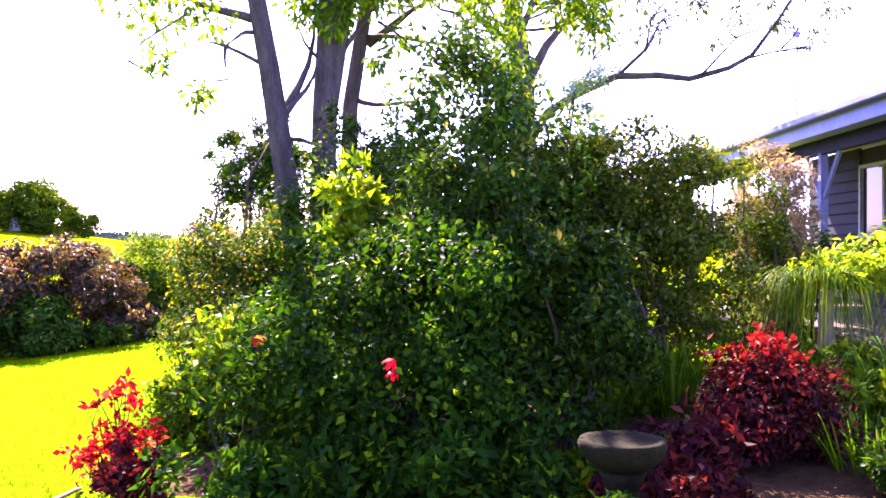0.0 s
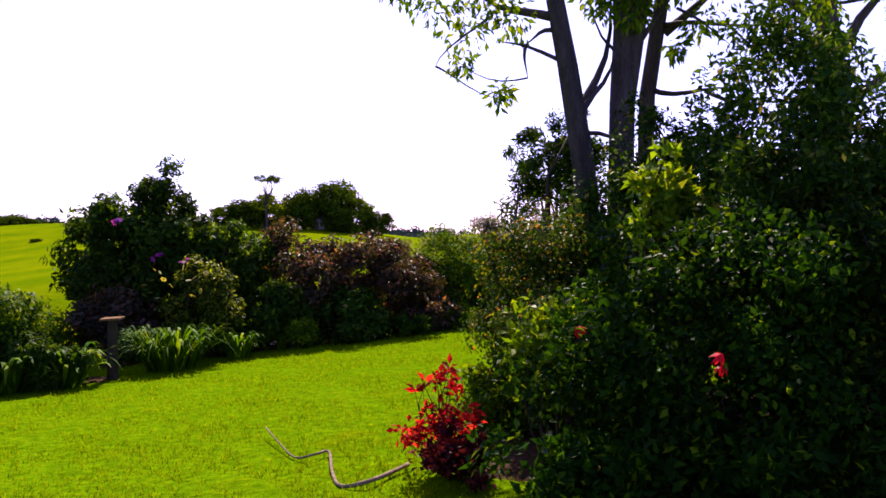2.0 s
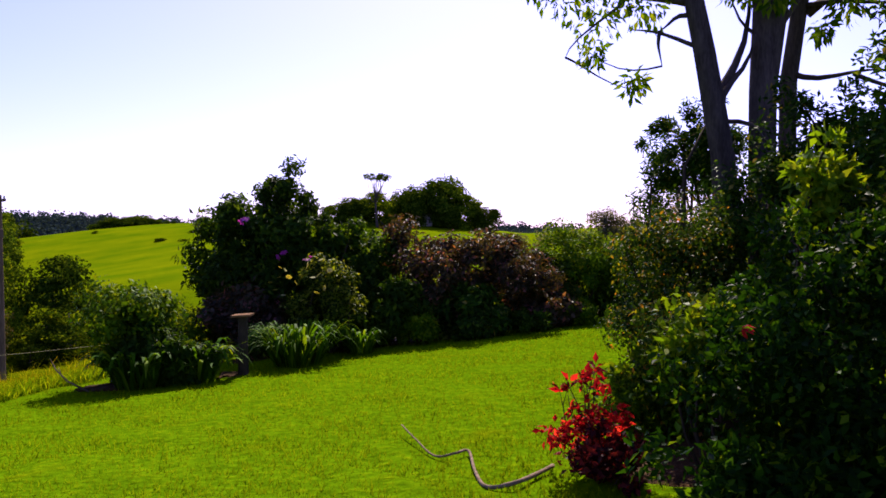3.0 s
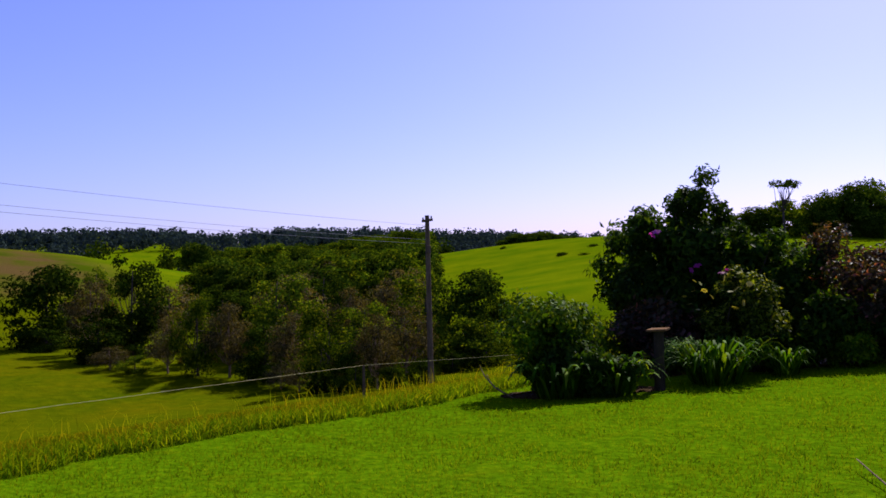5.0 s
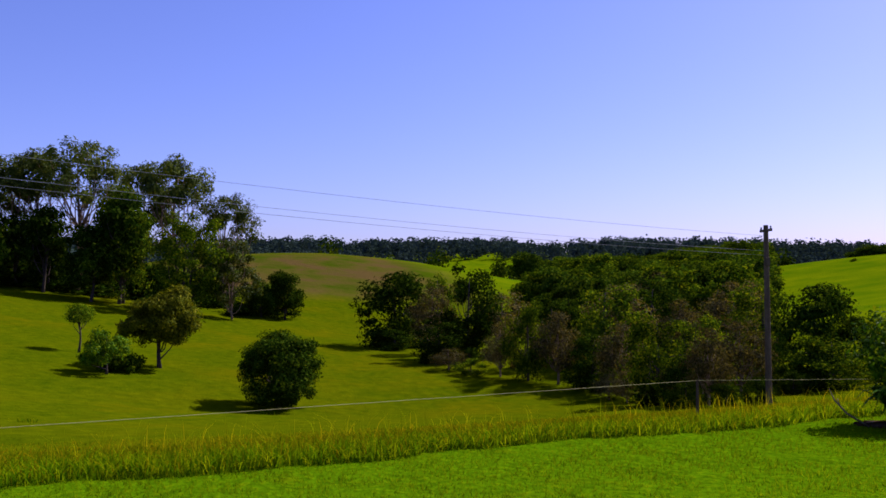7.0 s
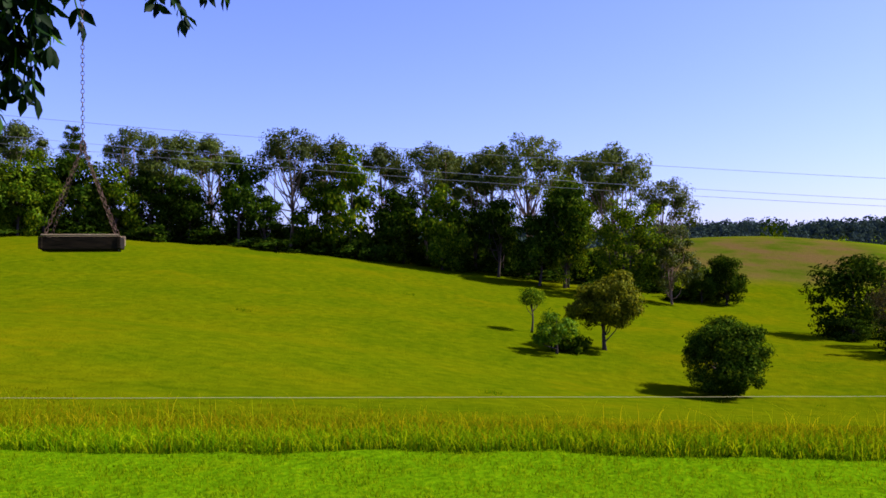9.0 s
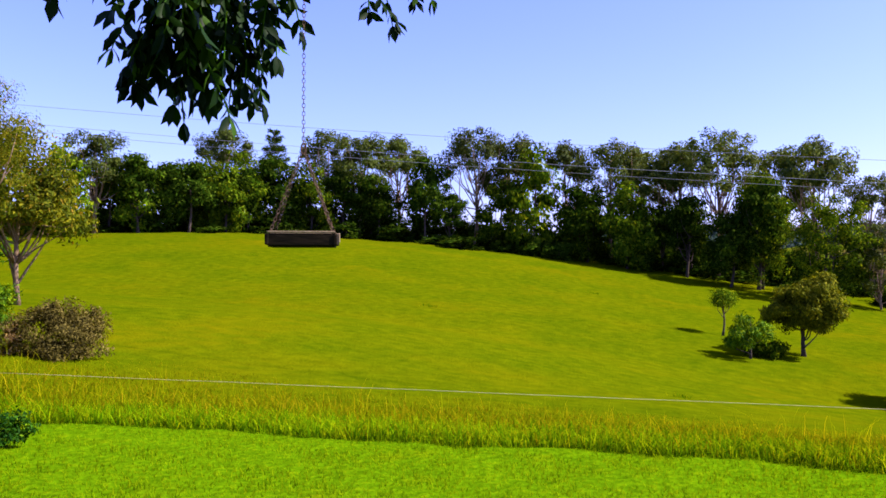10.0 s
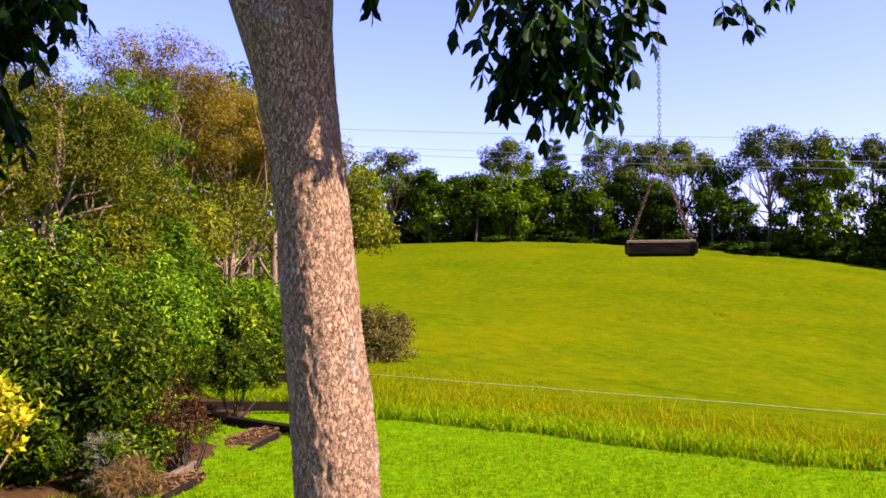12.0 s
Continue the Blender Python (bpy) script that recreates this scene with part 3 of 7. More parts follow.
def tree(name, label, category, place, h, crown, n, leaf, mat, bark, seed, trunk=0.02, clumps=26, fork=0.35, spread=0.2, droop=0.15, ratio=0.4, group="", size=0.12, limbs=14, lean=(0, 0), simple=True, inner=0.35, low=-0.5, flat=0.7):
    """A tree: tapered trunk, limbs to the clumps, a crown of many leaves. crown: radius, bottom and top as shares of h."""
    rng = np.random.default_rng(seed)
    root = thing(name, place, label, category, group)
    cr, cb, ct = crown[0] * h, crown[1] * h, crown[2] * h
    top = np.array([lean[0] * h, lean[1] * h, 0])
    cs = crown_centers(rng, clumps, (top[0], top[1], (cb + ct) / 2), (cr, cr, (ct - cb) / 2), inner, low)
    rad = (0.6 + 0.8 * rng.random(clumps)) * size * h
    pos, off = clump_points(rng, cs, rad, n // clumps, flat)
    way = off * 0.8 + rng.normal(size=pos.shape) * 0.6 + np.array([0, 0, -droop])
    s = Shape()
    r0 = trunk * h
    tp = bent((0, 0, -0.02 * h), (top[0], top[1], ct * 0.86), rng, 0.02, 9)
    tr = [r0 * (1.25 if i == 0 else 1 - 0.8 * i / 8) for i in range(9)]
    s.tube(tp, tr, 8)
    part("trunk", s.mesh("trunk", bark, True), root)
    b = Shape()
    for i in range(limbs):
        c = cs[i % clumps]
        k = fork + (0.75 - fork) * rng.random()
        j = min(7, max(1, int(k * 8)))
        if tp[j][2] > c[2] and j > 1:
            j = max(1, j - 2)
        q = tr[j] * 0.55
        b.tube(bent(tp[j], c, rng, 0.08, 6, 0.08), [q, q * 0.8, q * 0.65, q * 0.5, q * 0.35, q * 0.18], 5)
    tagged(part("branchwork", b.mesh("branchwork", bark, True), root), kind="stuff")
    out = unit(pos - np.array([top[0], top[1], (cb + ct) / 2]))
    part("crown", leaves("crown", mat, pos, way, leaf * (0.6 + 0.8 * rng.random(len(pos))), ratio, rng, simple, face=off + out * 0.5 + np.array([0, 0, 0.2]), loose=0.4), root)
    return root


def placed(x, y, sc=1.0, turn=0.0, sz=None, sink=0.0):
    return Matrix.Translation((x, y, gz(x, y) - sink)) @ Matrix.Rotation(turn, 4, "Z") @ Matrix.Diagonal((sc, sc, sz or sc, 1))


def strappy(name, label, category, x, y, h, w, n, mat, seed, width=0.035, group="", arch=1.0, base=None, bend=2.75):
    """A clump of arching strap leaves."""
    rng = np.random.default_rng(seed)
    root = thing(name, (x, y, gz(x, y) if base is None else base), label, category, group)
    verts, tris = [], []
    for i in range(n):
        a = rng.random() * 6.283
        rr = math.sqrt(rng.random())
        bx, by = math.cos(a) * rr * w * 0.3, math.sin(a) * rr * w * 0.3
        a += rng.normal() * 0.5
        reach = w * 0.5 * (0.4 + 0.8 * rng.random())
        hh = h * (0.6 + 0.5 * rng.random())
        wd = width * (0.6 + 0.6 * rng.random())
        dx, dy = math.cos(a), math.sin(a)
        k0 = len(verts)
        bd = bend * (0.55 + 0.45 * rng.random()) if bend < 3 else bend * (0.85 + 0.2 * rng.random())
        for j in range(6):
            t = j / 5
            q = reach * t
            z = hh * math.sin(t * bd) * arch + hh * t * (1 - arch)
            z = max(z, -0.05) if bend < 3 else z * (1 if z > 0 else 3.2)
            ww = wd * (0.55 + 0.9 * t) * (1 - t) ** 0.45 * 0.9 if j < 5 else 0.001
            verts.append((bx + dx * q - dy * ww, by + dy * q + dx * ww, z))
            verts.append((bx + dx * q + dy * ww, by + dy * q - dx * ww, z + ww * 0.3))
        for j in range(5):
            k = k0 + 2 * j
            tris += [(k, k + 1, k + 3), (k, k + 3, k + 2)]
        if i % 20 == 19 or i == n - 1:
            part("leaf_fan", tri_mesh("leaf_fan", verts, tris, mat), root)
            verts, tris = [], []
    return root


def blossoms(parent, name, places, size, mat, petals=5, droop=0.3, seed=0, label=""):
    """Flowers as parts of a shrub; places in the shrub's own frame."""
    rng = np.random.default_rng(seed)
    v, t = [], []
    v.append((0, 0, 0))
    for k in range(petals * 2):
        a = 6.283 * (k // 2) / petals + (k % 2) * 0.35
        d = np.array([math.cos(a), math.sin(a), -droop + (k % 2) * 0.15])
        s = np.array([-math.sin(a), math.cos(a), 0])
        i = len(v)
        v += [tuple(d * 0.3 + s * 0.16), tuple(d * 0.62 + s * 0.26), tuple(d * 0.95 + np.array([0, 0, -droop * 0.5])), tuple(d * 0.62 - s * 0.26), tuple(d * 0.3 - s * 0.16)]
        t += [(0, i, i + 4), (i, i + 1, i + 4), (i + 1, i + 3, i + 4), (i + 1, i + 2, i + 3)]
    me = tri_mesh(name, np.array(v) * size, t, mat)
    for p in places:
        o = part(name, me, parent, label)
        o.location = p
        o.rotation_euler = (rng.normal() * 0.5, rng.normal() * 0.5, rng.random() * 6.28)
        q = 0.8 + 0.5 * rng.random()
        o.scale = (q, q, q)


# ---- ground: one sheet to the horizon ----
def build_ground():
    radii = [0.0] + list(np.geomspace(1.2, 60, 70)) + list(np.geomspace(63, 4200, 75))
    n = 220
    verts, tris = [(0, 0, 0)], []
    rng = np.random.default_rng(3)
    for r in radii[1:]:
        a = np.linspace(0, 2 * math.pi, n, endpoint=False)
        x, y = np.cos(a) * r, np.sin(a) * r
        z = ground(x, y) + rng.normal(size=n) * (0.012 if r < 60 else 0.05)
        verts += list(zip(x, y, z))
    verts[0] = (0, 0, gz(0, 0))
    for k in range(n):
        tris.append((0, 1 + k, 1 + (k + 1) % n))
    for i in range(len(radii) - 2):
        a, b = 1 + i * n, 1 + (i + 1) * n
        for k in range(n):
            k2 = (k + 1) % n
            tris += [(a + k, b + k, b + k2), (a + k, b + k2, a + k2)]
    ob = new("ground", tri_mesh("ground", verts, tris, M_GROUND, True))
    tagged(ob, "green lawn falling to rolling paddocks and a wooded valley", "ground", kind="structure")


build_ground()


def blades(name, label, x, y, height, width, mat, seed, lean=0.35, two=False, sink=0.01):
    """Grass blades standing on the ground at x, y."""
    rng = np.random.default_rng(seed)
    n = len(x)
    z = ground(x, y) - sink
    a = rng.random(n) * 6.283
    s = np.stack([np.cos(a), np.sin(a), np.zeros(n)], 1) * (np.asarray(width) * np.ones(n)).reshape(n, 1) * 0.5
    b = rng.random(n) * 6.283
    h = np.asarray(height) * np.ones(n)
    k = np.abs(rng.normal(size=n)) * lean * h
    off = np.stack([np.cos(b) * k, np.sin(b) * k, h], 1)
    p = np.stack([x, y, z], 1)
    if two:
        mid = off * np.array([0.35, 0.35, 0.62])
        v = np.stack([p - s, p + s, p + mid - s * 0.8, p + mid + s * 0.8, p + off], 1)
        t = np.array([[0, 1, 3], [0, 3, 2], [2, 3, 4]])
    else:
        v = np.stack([p - s, p + s, p + off], 1)
        t = np.array([[0, 1, 2]])
    m = v.shape[1]
    tris = (t[None] + (np.arange(n) * m)[:, None, None]).reshape(-1, 3)
    ob = new(name, tri_mesh(name, v.reshape(-1, 3), tris, mat))
    return tagged(ob, label, "grass", kind="stuff")


BEDS = [(1.2, 7.6, 3.6, 3.0, 0.0), (-9.7, 18.6, 6.6, 1.7, 52.0), (-11.4, 11.5, 1.4, 0.6, 40.0), (-4.9, -9.4, 2.0, 1.1, 25.0), (-8.0, -12.7, 3.2, 1.0, 25.0)]


def in_bed(x, y, grow=1.0):
    """Which places lie in a planted bed."""
    hit = np.zeros(np.shape(x), bool)
    for cx, cy, rx, ry, turn in BEDS:
        c, s = math.cos(radians(turn)), math.sin(radians(turn))
        u, v = (x - cx) * c + (y - cy) * s, -(x - cx) * s + (y - cy) * c
        hit |= (u / rx / grow) ** 2 + (v / ry / grow) ** 2 < 1
    return hit


def build_beds():
    for i, (cx, cy, rx, ry, turn) in enumerate(BEDS):
        rng = np.random.default_rng(500 + i)
        v, t = [], []
        c, s = math.cos(radians(turn)), math.sin(radians(turn))
        for a in range(60):
            w = 1 + 0.05 * math.sin(a * 1.7 + i) + 0.03 * rng.normal()
            for r, lift in ((0.02, 0.06), (0.4, 0.06), (0.75, 0.05), (0.97 * w, 0.03), (1.0 * w, -0.03)):
                u, q = math.cos(a / 60 * 6.28318) * r * rx, math.sin(a / 60 * 6.28318) * r * ry
                x, y = cx + u * c - q * s, cy + u * s + q * c
                v.append((x, y, gz(x, y) + lift + rng.normal() * 0.012 * (lift > 0)))
        for a in range(60):
            p, n = a * 5, (a + 1) % 60 * 5
            for k in range(4):
                t += [(p + k, p + k + 1, n + k + 1), (p + k, n + k + 1, n + k)]
        ob = new("bed_soil", tri_mesh("bed_soil", v, t, M_MULCH, True))
        tagged(ob, "dark leaf litter and mulch of a planted bed", "garden bed", kind="structure")


build_beds()


def build_grass():
    rng = np.random.default_rng(11)
    n = 270000
    az = np.radians(rng.uniform(-30, 172, n))
    r = 4.6 + (27 - 4.6) * rng.random(n) ** 1.35
    x, y = -0.8 - np.sin(az) * r, np.cos(az) * r
    ok = (x > lawn_edge(y) - 0.2) & (y < 25) & ~in_bed(x, y, 0.98)
    x, y, r = x[ok], y[ok], r[ok]
    blades("lawn_grass", "short bright green mown lawn grass", x, y, 0.03 + 0.035 * rng.random(len(x)), 0.006 + 0.0009 * r, M_BLADE, 12, 0.6)
    # fringe left long along the mown edge
    n = 36000
    y = rng.uniform(-16, 19, n)
    w = np.abs(rng.normal(size=n)) * 0.85
    x = lawn_edge(y) - w
    blades("long_edge_grass", "uncut green grass along the lawn edge", x, y, 0.08 + 0.2 * rng.random(n) ** 1.3, 0.016, M_TALL, 13, 0.9, True)
    n = 46000
    y = rng.uniform(-22, 30, n)
    w = 0.2 + 12 * rng.random(n) ** 1.5
    x = lawn_edge(y) - w
    blades("seeding_grass", "tall olive and straw-coloured seeding grass", x, y, (0.08 + 0.24 * rng.random(n) ** 1.5) * np.clip(1.1 - w / 12, 0.3, 1), 0.018, M_STRAW, 14, 1.0, True)
    n = 1500
    y = rng.uniform(-22, 30, n)
    x = lawn_edge(y) - 0.3 - 9 * rng.random(n)
    blades("seed_stalks", "tall pale seed stalks standing over the grass", x, y, 0.28 + 0.32 * rng.random(n) ** 1.5, 0.011, M_STRAW, 15, 0.6, True)
    # darker weedy tussocks
    n = 700
    c = 16
    r = 22 + 80 * rng.random(c)
    az = np.radians(rng.uniform(45, 150, c))
    cx, cy = -0.8 - np.sin(az) * r, np.cos(az) * r
    i = rng.integers(c, size=n)
    x, y = cx[i] + rng.normal(size=n) * 0.3, cy[i] + rng.normal(size=n) * 0.3
    blades("weed_tussocks", "dark green weed tussocks in the paddock", x, y, 0.06 + 0.14 * rng.random(n), 0.06, M_TALL, 17, 0.8)


build_grass()

# ---- house with its veranda ----
def build_house():
    root = thing("house", (6.4, 13.6, 0.55), "single-storey dark weatherboard house with metal veranda roof", "house")

    def add(name, s, mat, label=""):
        return part(name, s.mesh(name, mat), root, label)

    # local frame: x into the house, y along the facade; the facade faces -x
    add("wall", Shape().box((1.2, -2.35, 1.35), (0.16, 6.1, 3.1)).box((1.2, 3.4, 1.35), (0.16, 2.2, 3.1)).box((1.2, 1.5, 2.75), (0.16, 1.6, 0.3)).box((1.2, 1.5, 0.55), (0.16, 1.6, 1.5)).box((4.6, 4.45, 1.35), (6.7, 0.16, 3.1)).box((4.6, -5.35, 1.35), (6.7, 0.16, 3.1)), M_WALL)
    for k in range(15):
        z = 0.05 + k * 0.2
        for y0, ln in ((-2.35, 6.1), (3.4, 2.2)):
            b = Shape().box((1.105, y0, z), (0.025, ln, 0.17), pose(0, 0, 0, 0, 6, 0), 0.004)
            add("board", b, M_WALL)
    win = add("window", Shape().box((1.12, 0.72, 1.95), (0.1, 0.06, 1.3)).box((1.12, 2.28, 1.95), (0.1, 0.06, 1.3)).box((1.12, 1.5, 2.58), (0.1, 1.6, 0.06)).box((1.12, 1.5, 1.32), (0.12, 1.66, 0.06)).box((1.12, 1.45, 1.95), (0.08, 0.06, 1.24)), M_WHITE, "grey sliding window frame")
    for y in (1.08, 1.86):
        part("pane", Shape().box((1.14, y, 1.95), (0.012, 0.76, 1.22)).mesh("pane", M_GLASS), win, "dark reflecting glass")
    win2 = add("window", Shape().box((1.09, -2.0, 1.95), (0.1, 0.06, 1.3)).box((1.09, -0.4, 1.95), (0.1, 0.06, 1.3)).box((1.09, -1.2, 2.58), (0.1, 1.6, 0.06)).box((1.09, -1.2, 1.32), (0.12, 1.66, 0.06)).box((1.09, -1.2, 1.95), (0.08, 0.06, 1.24)), M_WHITE)
    for y in (-1.6, -0.8):
        part("pane", Shape().box((1.075, y, 1.95), (0.012, 0.76, 1.22)).mesh("pane", M_GLASS), win2)
    tilt = pose(0, 0, 0, 0, -7, 0)
    add("roof", Shape().box((3.3, -0.45, 3.32), (10.2, 10.6, 0.05), tilt), M_ROOF, "grey metal roof")
    for k in range(18):
        add("roof_rib", Shape().box((3.3, -5.5 + k * 0.6, 3.36), (10.2, 0.04, 0.05), tilt, 0.008), M_ROOF)
    add("fascia", Shape().box((-1.82, -0.45, 2.62), (0.04, 10.6, 0.24), None, 0.006), M_FASCIA, "pale blue-grey fascia board")
    add("gutter", Shape().box((-1.9, -0.45, 2.72), (0.12, 10.64, 0.1), None, 0.02), M_ROOF)
    add("beam", Shape().box((-1.5, -0.45, 2.42), (0.1, 10.4, 0.2), None, 0.006), M_WALL)
    for y in (-5.3, -2.1, 1.1, 4.3):
        p = add("post", Shape().box((-1.5, y, 1.15), (0.1, 0.1, 2.4), None, 0.008), M_POST, "white veranda post with braces, tinted lilac-grey as shaded")
        for sgn in (-1, 1):
            b = Shape().tube([(-1.5, y + sgn * 0.05, 1.75), (-1.5, y + sgn * 0.5, 2.34)], [0.032, 0.032], 4)
            part("brace", b.mesh("brace", M_POST), p)
    add("deck", Shape().box((-0.25, -0.45, 0.02), (2.9, 10.4, 0.1), None, 0.01), M_DECK)
    add("deck_edge", Shape().box((-1.72, -0.45, -0.05), (0.06, 10.4, 0.2), None, 0.01), M_DECK, "worn timber deck edge")
    s = Shape()
    s.tube([(0, 0, 0), (0, 0, 1.55)], [0.02, 0.016], 6)
    ant = thing("roof_antenna", (6.1, 15.3, 3.98), "thin metal television antenna standing on the house roof", "antenna")
    part("mast", s.mesh("mast", M_CABLE), ant)
    e = Shape().tube([(-0.45, 0, 1.42), (0.4, 0.05, 1.46)], [0.012, 0.012], 5)
    for k in range(7):
        x = -0.16 + k * 0.055
        e.tube([(x, -0.16, 1.43), (x, 0.18, 1.44)], [0.006, 0.006], 4)
    e.box((-0.02, 0, 1.42), (0.12, 0.05, 0.1))
    part("aerial", e.mesh("aerial", M_CABLE), ant)


build_house()

# ---- island bed of shrubs beside the house ----
def hibiscus():
    h = shrub("hibiscus", "tall dark green hibiscus shrub with hanging red flowers", "shrub", -0.42, 6.35, 2.02, 2.95, 2.6, 28000, 0.064, M_HIB, 21, 110, 0.55, 0.3, 14, 0.4, -0.95, 0.44, 0.135)
    spots = [(-0.37, 4.95, 0.99), (-0.37, 4.95, 0.93), (-1.22, 5.2, 1.09)]
    z0 = h.matrix_world.translation
    blossoms(h, "flower", [Vector(p) - z0 for p in spots], 0.052, M_PETAL, 5, 1.0, 5, "hanging bright red flower")
    return h


hibiscus()
shrub("upright_shrub", "upright shrub with bright lime young leaves", "shrub", -0.85, 7.1, 2.6, 0.5, 0.6, 1100, 0.11, M_LIME, 22, 26, 0.45, -0.1, 6, 0.3, -0.6, 0.72, 0.2, 0.3)
shrub("lilly_pilly", "dark small-leaved shrub growing through the hibiscus", "shrub", 0.0, 6.9, 2.6, 1.5, 1.2, 9000, 0.07, M_LILLY, 224, 50, 0.5, 0.1, 7, 0.3, -0.7, 0.6, 0.16)
shrub("lilly_pilly", "dark leafy shrub between hibiscus and bird bath", "shrub", 0.75, 6.2, 1.9, 1.3, 1.1, 8000, 0.07, M_LILLY, 225, 46, 0.5, 0.1, 7, 0.35, -0.95, 0.52, 0.17)
shrub("lime_sprigs", "low spray of lime green leaves among darker shrubs", "shrub", -1.55, 6.4, 1.3, 0.8, 0.7, 900, 0.09, M_LIME, 23, 18, 0.5, 0, 5, 0.3, -0.4, 0.75, 0.2)
shrub("lilly_pilly", "tall dense shrub with small dark glossy leaves", "shrub", 0.25, 8.2, 3.75, 2.4, 2.0, 26000, 0.078, M_LILLY, 24, 110, 0.5, 0.1, 12, 0.35, -0.95, 0.5, 0.15)
shrub("lilly_pilly", "tall dense shrub with small dark glossy leaves", "shrub", 1.05, 8.7, 3.05, 1.7, 1.6, 12000, 0.07, M_LILLY, 124, 70, 0.5, 0.1, 9, 0.35, -0.95, 0.5, 0.16)
shrub("lilly_pilly", "dense dark shrub filling in under the trees", "shrub", -1.3, 9.4, 3.0, 2.1, 1.6, 15000, 0.07, M_LILLY, 25, 90, 0.5, 0.1, 9, 0.35, -0.95, 0.5, 0.17)
shrub("tree_shrub", "small-leaved olive shrub on bare stems", "shrub", 1.95, 8.6, 2.85, 2.3, 1.9, 26000, 0.062, M_OLIVE, 26, 140, 0.5, 0.1, 14, 0.15, -0.9, 0.54, 0.12)
shrub("tree_shrub", "small-leaved yellow-green shrub catching the sun", "shrub", 1.2, 8.3, 2.95, 1.5, 1.3, 14000, 0.056, M_OLIVE, 27, 90, 0.5, 0.1, 8, 0.2, -0.8, 0.6, 0.13)
shrub("tipped_shrub", "rounded shrub with orange and yellow leaf tips", "shrub", -2.12, 8.75, 2.15, 1.65, 1.5, 19000, 0.056, M_TIPS, 28, 110, 0.5, 0.0, 9, 0.4, -0.95, 0.5, 0.16)
shrub("tipped_shrub", "low shrub with yellow-green leaf tips", "shrub", -1.95, 7.5, 1.35, 1.1, 1.1, 4200, 0.06, M_TIPS, 29, 40, 0.5, 0.0, 7, 0.4, -0.95, 0.5, 0.18)
shrub("wispy_shrub", "wispy shrub with sparse narrow leaves", "shrub", -2.35, 10.75, 3.7, 1.6, 1.2, 9500, 0.085, M_LILLY, 30, 80, 0.28, 0.2, 16, 0.3, -0.6, 0.7, 0.12, 0.1)
shrub("wispy_shrub", "open shrub with small leaves between the trunks", "shrub", -0.75, 9.3, 3.5, 1.6, 1.2, 4200, 0.08, M_LILLY, 45, 50, 0.4, 0.0, 14, 0.3, -0.3, 0.66, 0.14, 0.1)
shrub("blue_conifer", "narrow blue-green conifer behind the shrubs", "conifer", 1.75, 11.2, 4.75, 0.85, 0.85, 7000, 0.07, M_BLUEG, 31, 60, 0.22, -0.1, 3, 0.15, -0.95, 0.55, 0.22, 0.6)
shrub("feathery_shrub", "blond feathery shrub of dry flower plumes", "shrub", 3.62, 10.0, 2.68, 1.15, 1.1, 9000, 0.085, M_PLUME, 32, 60, 0.18, -0.1, 9, 0.3, -0.5, 0.62, 0.17, 0.4)
shrub("golden_shrub", "small yellow-green shrub beside the veranda", "shrub", 3.35, 9.5, 2.55, 1.05, 0.9, 4200, 0.05, M_GREENTREE, 33, 44, 0.45, 0.0, 7, 0.3, -0.9, 0.56, 0.17)
shrub("under_shrub", "dark leafy shrub before the veranda", "shrub", 4.4, 11.4, 2.2, 1.8, 1.2, 5000, 0.09, M_LILLY, 437, 46, 0.45, 0.1, 6, 0.35, -0.95, 0.45, 0.2, group="undergrowth between the shrubs")
shrub("under_shrub", "leafy green plants beside the bird bath", "shrub", 0.62, 4.05, 0.52, 0.6, 0.4, 2600, 0.05, M_LILLY, 438, 26, 0.45, 0.1, 6, 0.35, -0.95, 0.45, 0.2, group="undergrowth between the shrubs")
shrub("under_shrub", "dark maroon plants beside the bird bath", "shrub", 1.0, 4.05, 0.6, 0.5, 0.4, 2400, 0.05, M_MAROON, 439, 26, 0.5, 0.1, 6, 0.35, -0.95, 0.45, 0.2, group="undergrowth between the shrubs")
shrub("frangipani", "broad-leaved lime green shrub on forked pale stems", "shrub", 4.1, 8.5, 1.52, 1.5, 1.3, 1900, 0.11, M_LIME, 34, 34, 0.36, 0.2, 9, 0.4, 0.1, 0.66, 0.17, 0.1, M_PALEBARK)
shrub("red_shrub", "shrub of bright red leaves over maroon ones", "shrub", 2.1, 6.1, 0.98, 0.85, 0.7, 420, 0.055, M_RED, 35, 30, 0.6, 0.0, 8, 0.5, 0.2, 0.6, 0.16)
shrub("maroon_shrub", "dark maroon leafy undergrowth in the bed", "shrub", 2.12, 5.95, 0.82, 1.15, 0.9, 6500, 0.052, M_MAROON, 36, 70, 0.6, 0.1, 7, 0.3, -0.9, 0.45, 0.2)
pony = strappy("ponytail_palm", "ponytail palm with long drooping strap leaves", "palm", 3.62, 8.5, 0.22, 1.1, 420, M_GREENTREE, 37, 0.0055, base=gz(3.62, 8.5) + 1.0, bend=4.3)
part("trunk", Shape().tube([(0, 0, -1.2), (0.03, 0.02, -0.9), (0.0, 0, -0.4), (0, 0, 0.06)], [0.16, 0.13, 0.07, 0.06], 12, True, 0.04, np.random.default_rng(5)).mesh("trunk", M_PALEBARK, True), pony)
shrub("ground_plants", "low dark leafy plants at the bed's edge", "shrub", -0.5, 5.25, 0.55, 3.2, 0.9, 7000, 0.085, M_HIB, 410, 60, 0.5, 0.0, 6, 0.3, -0.9, 0.4, 0.3)
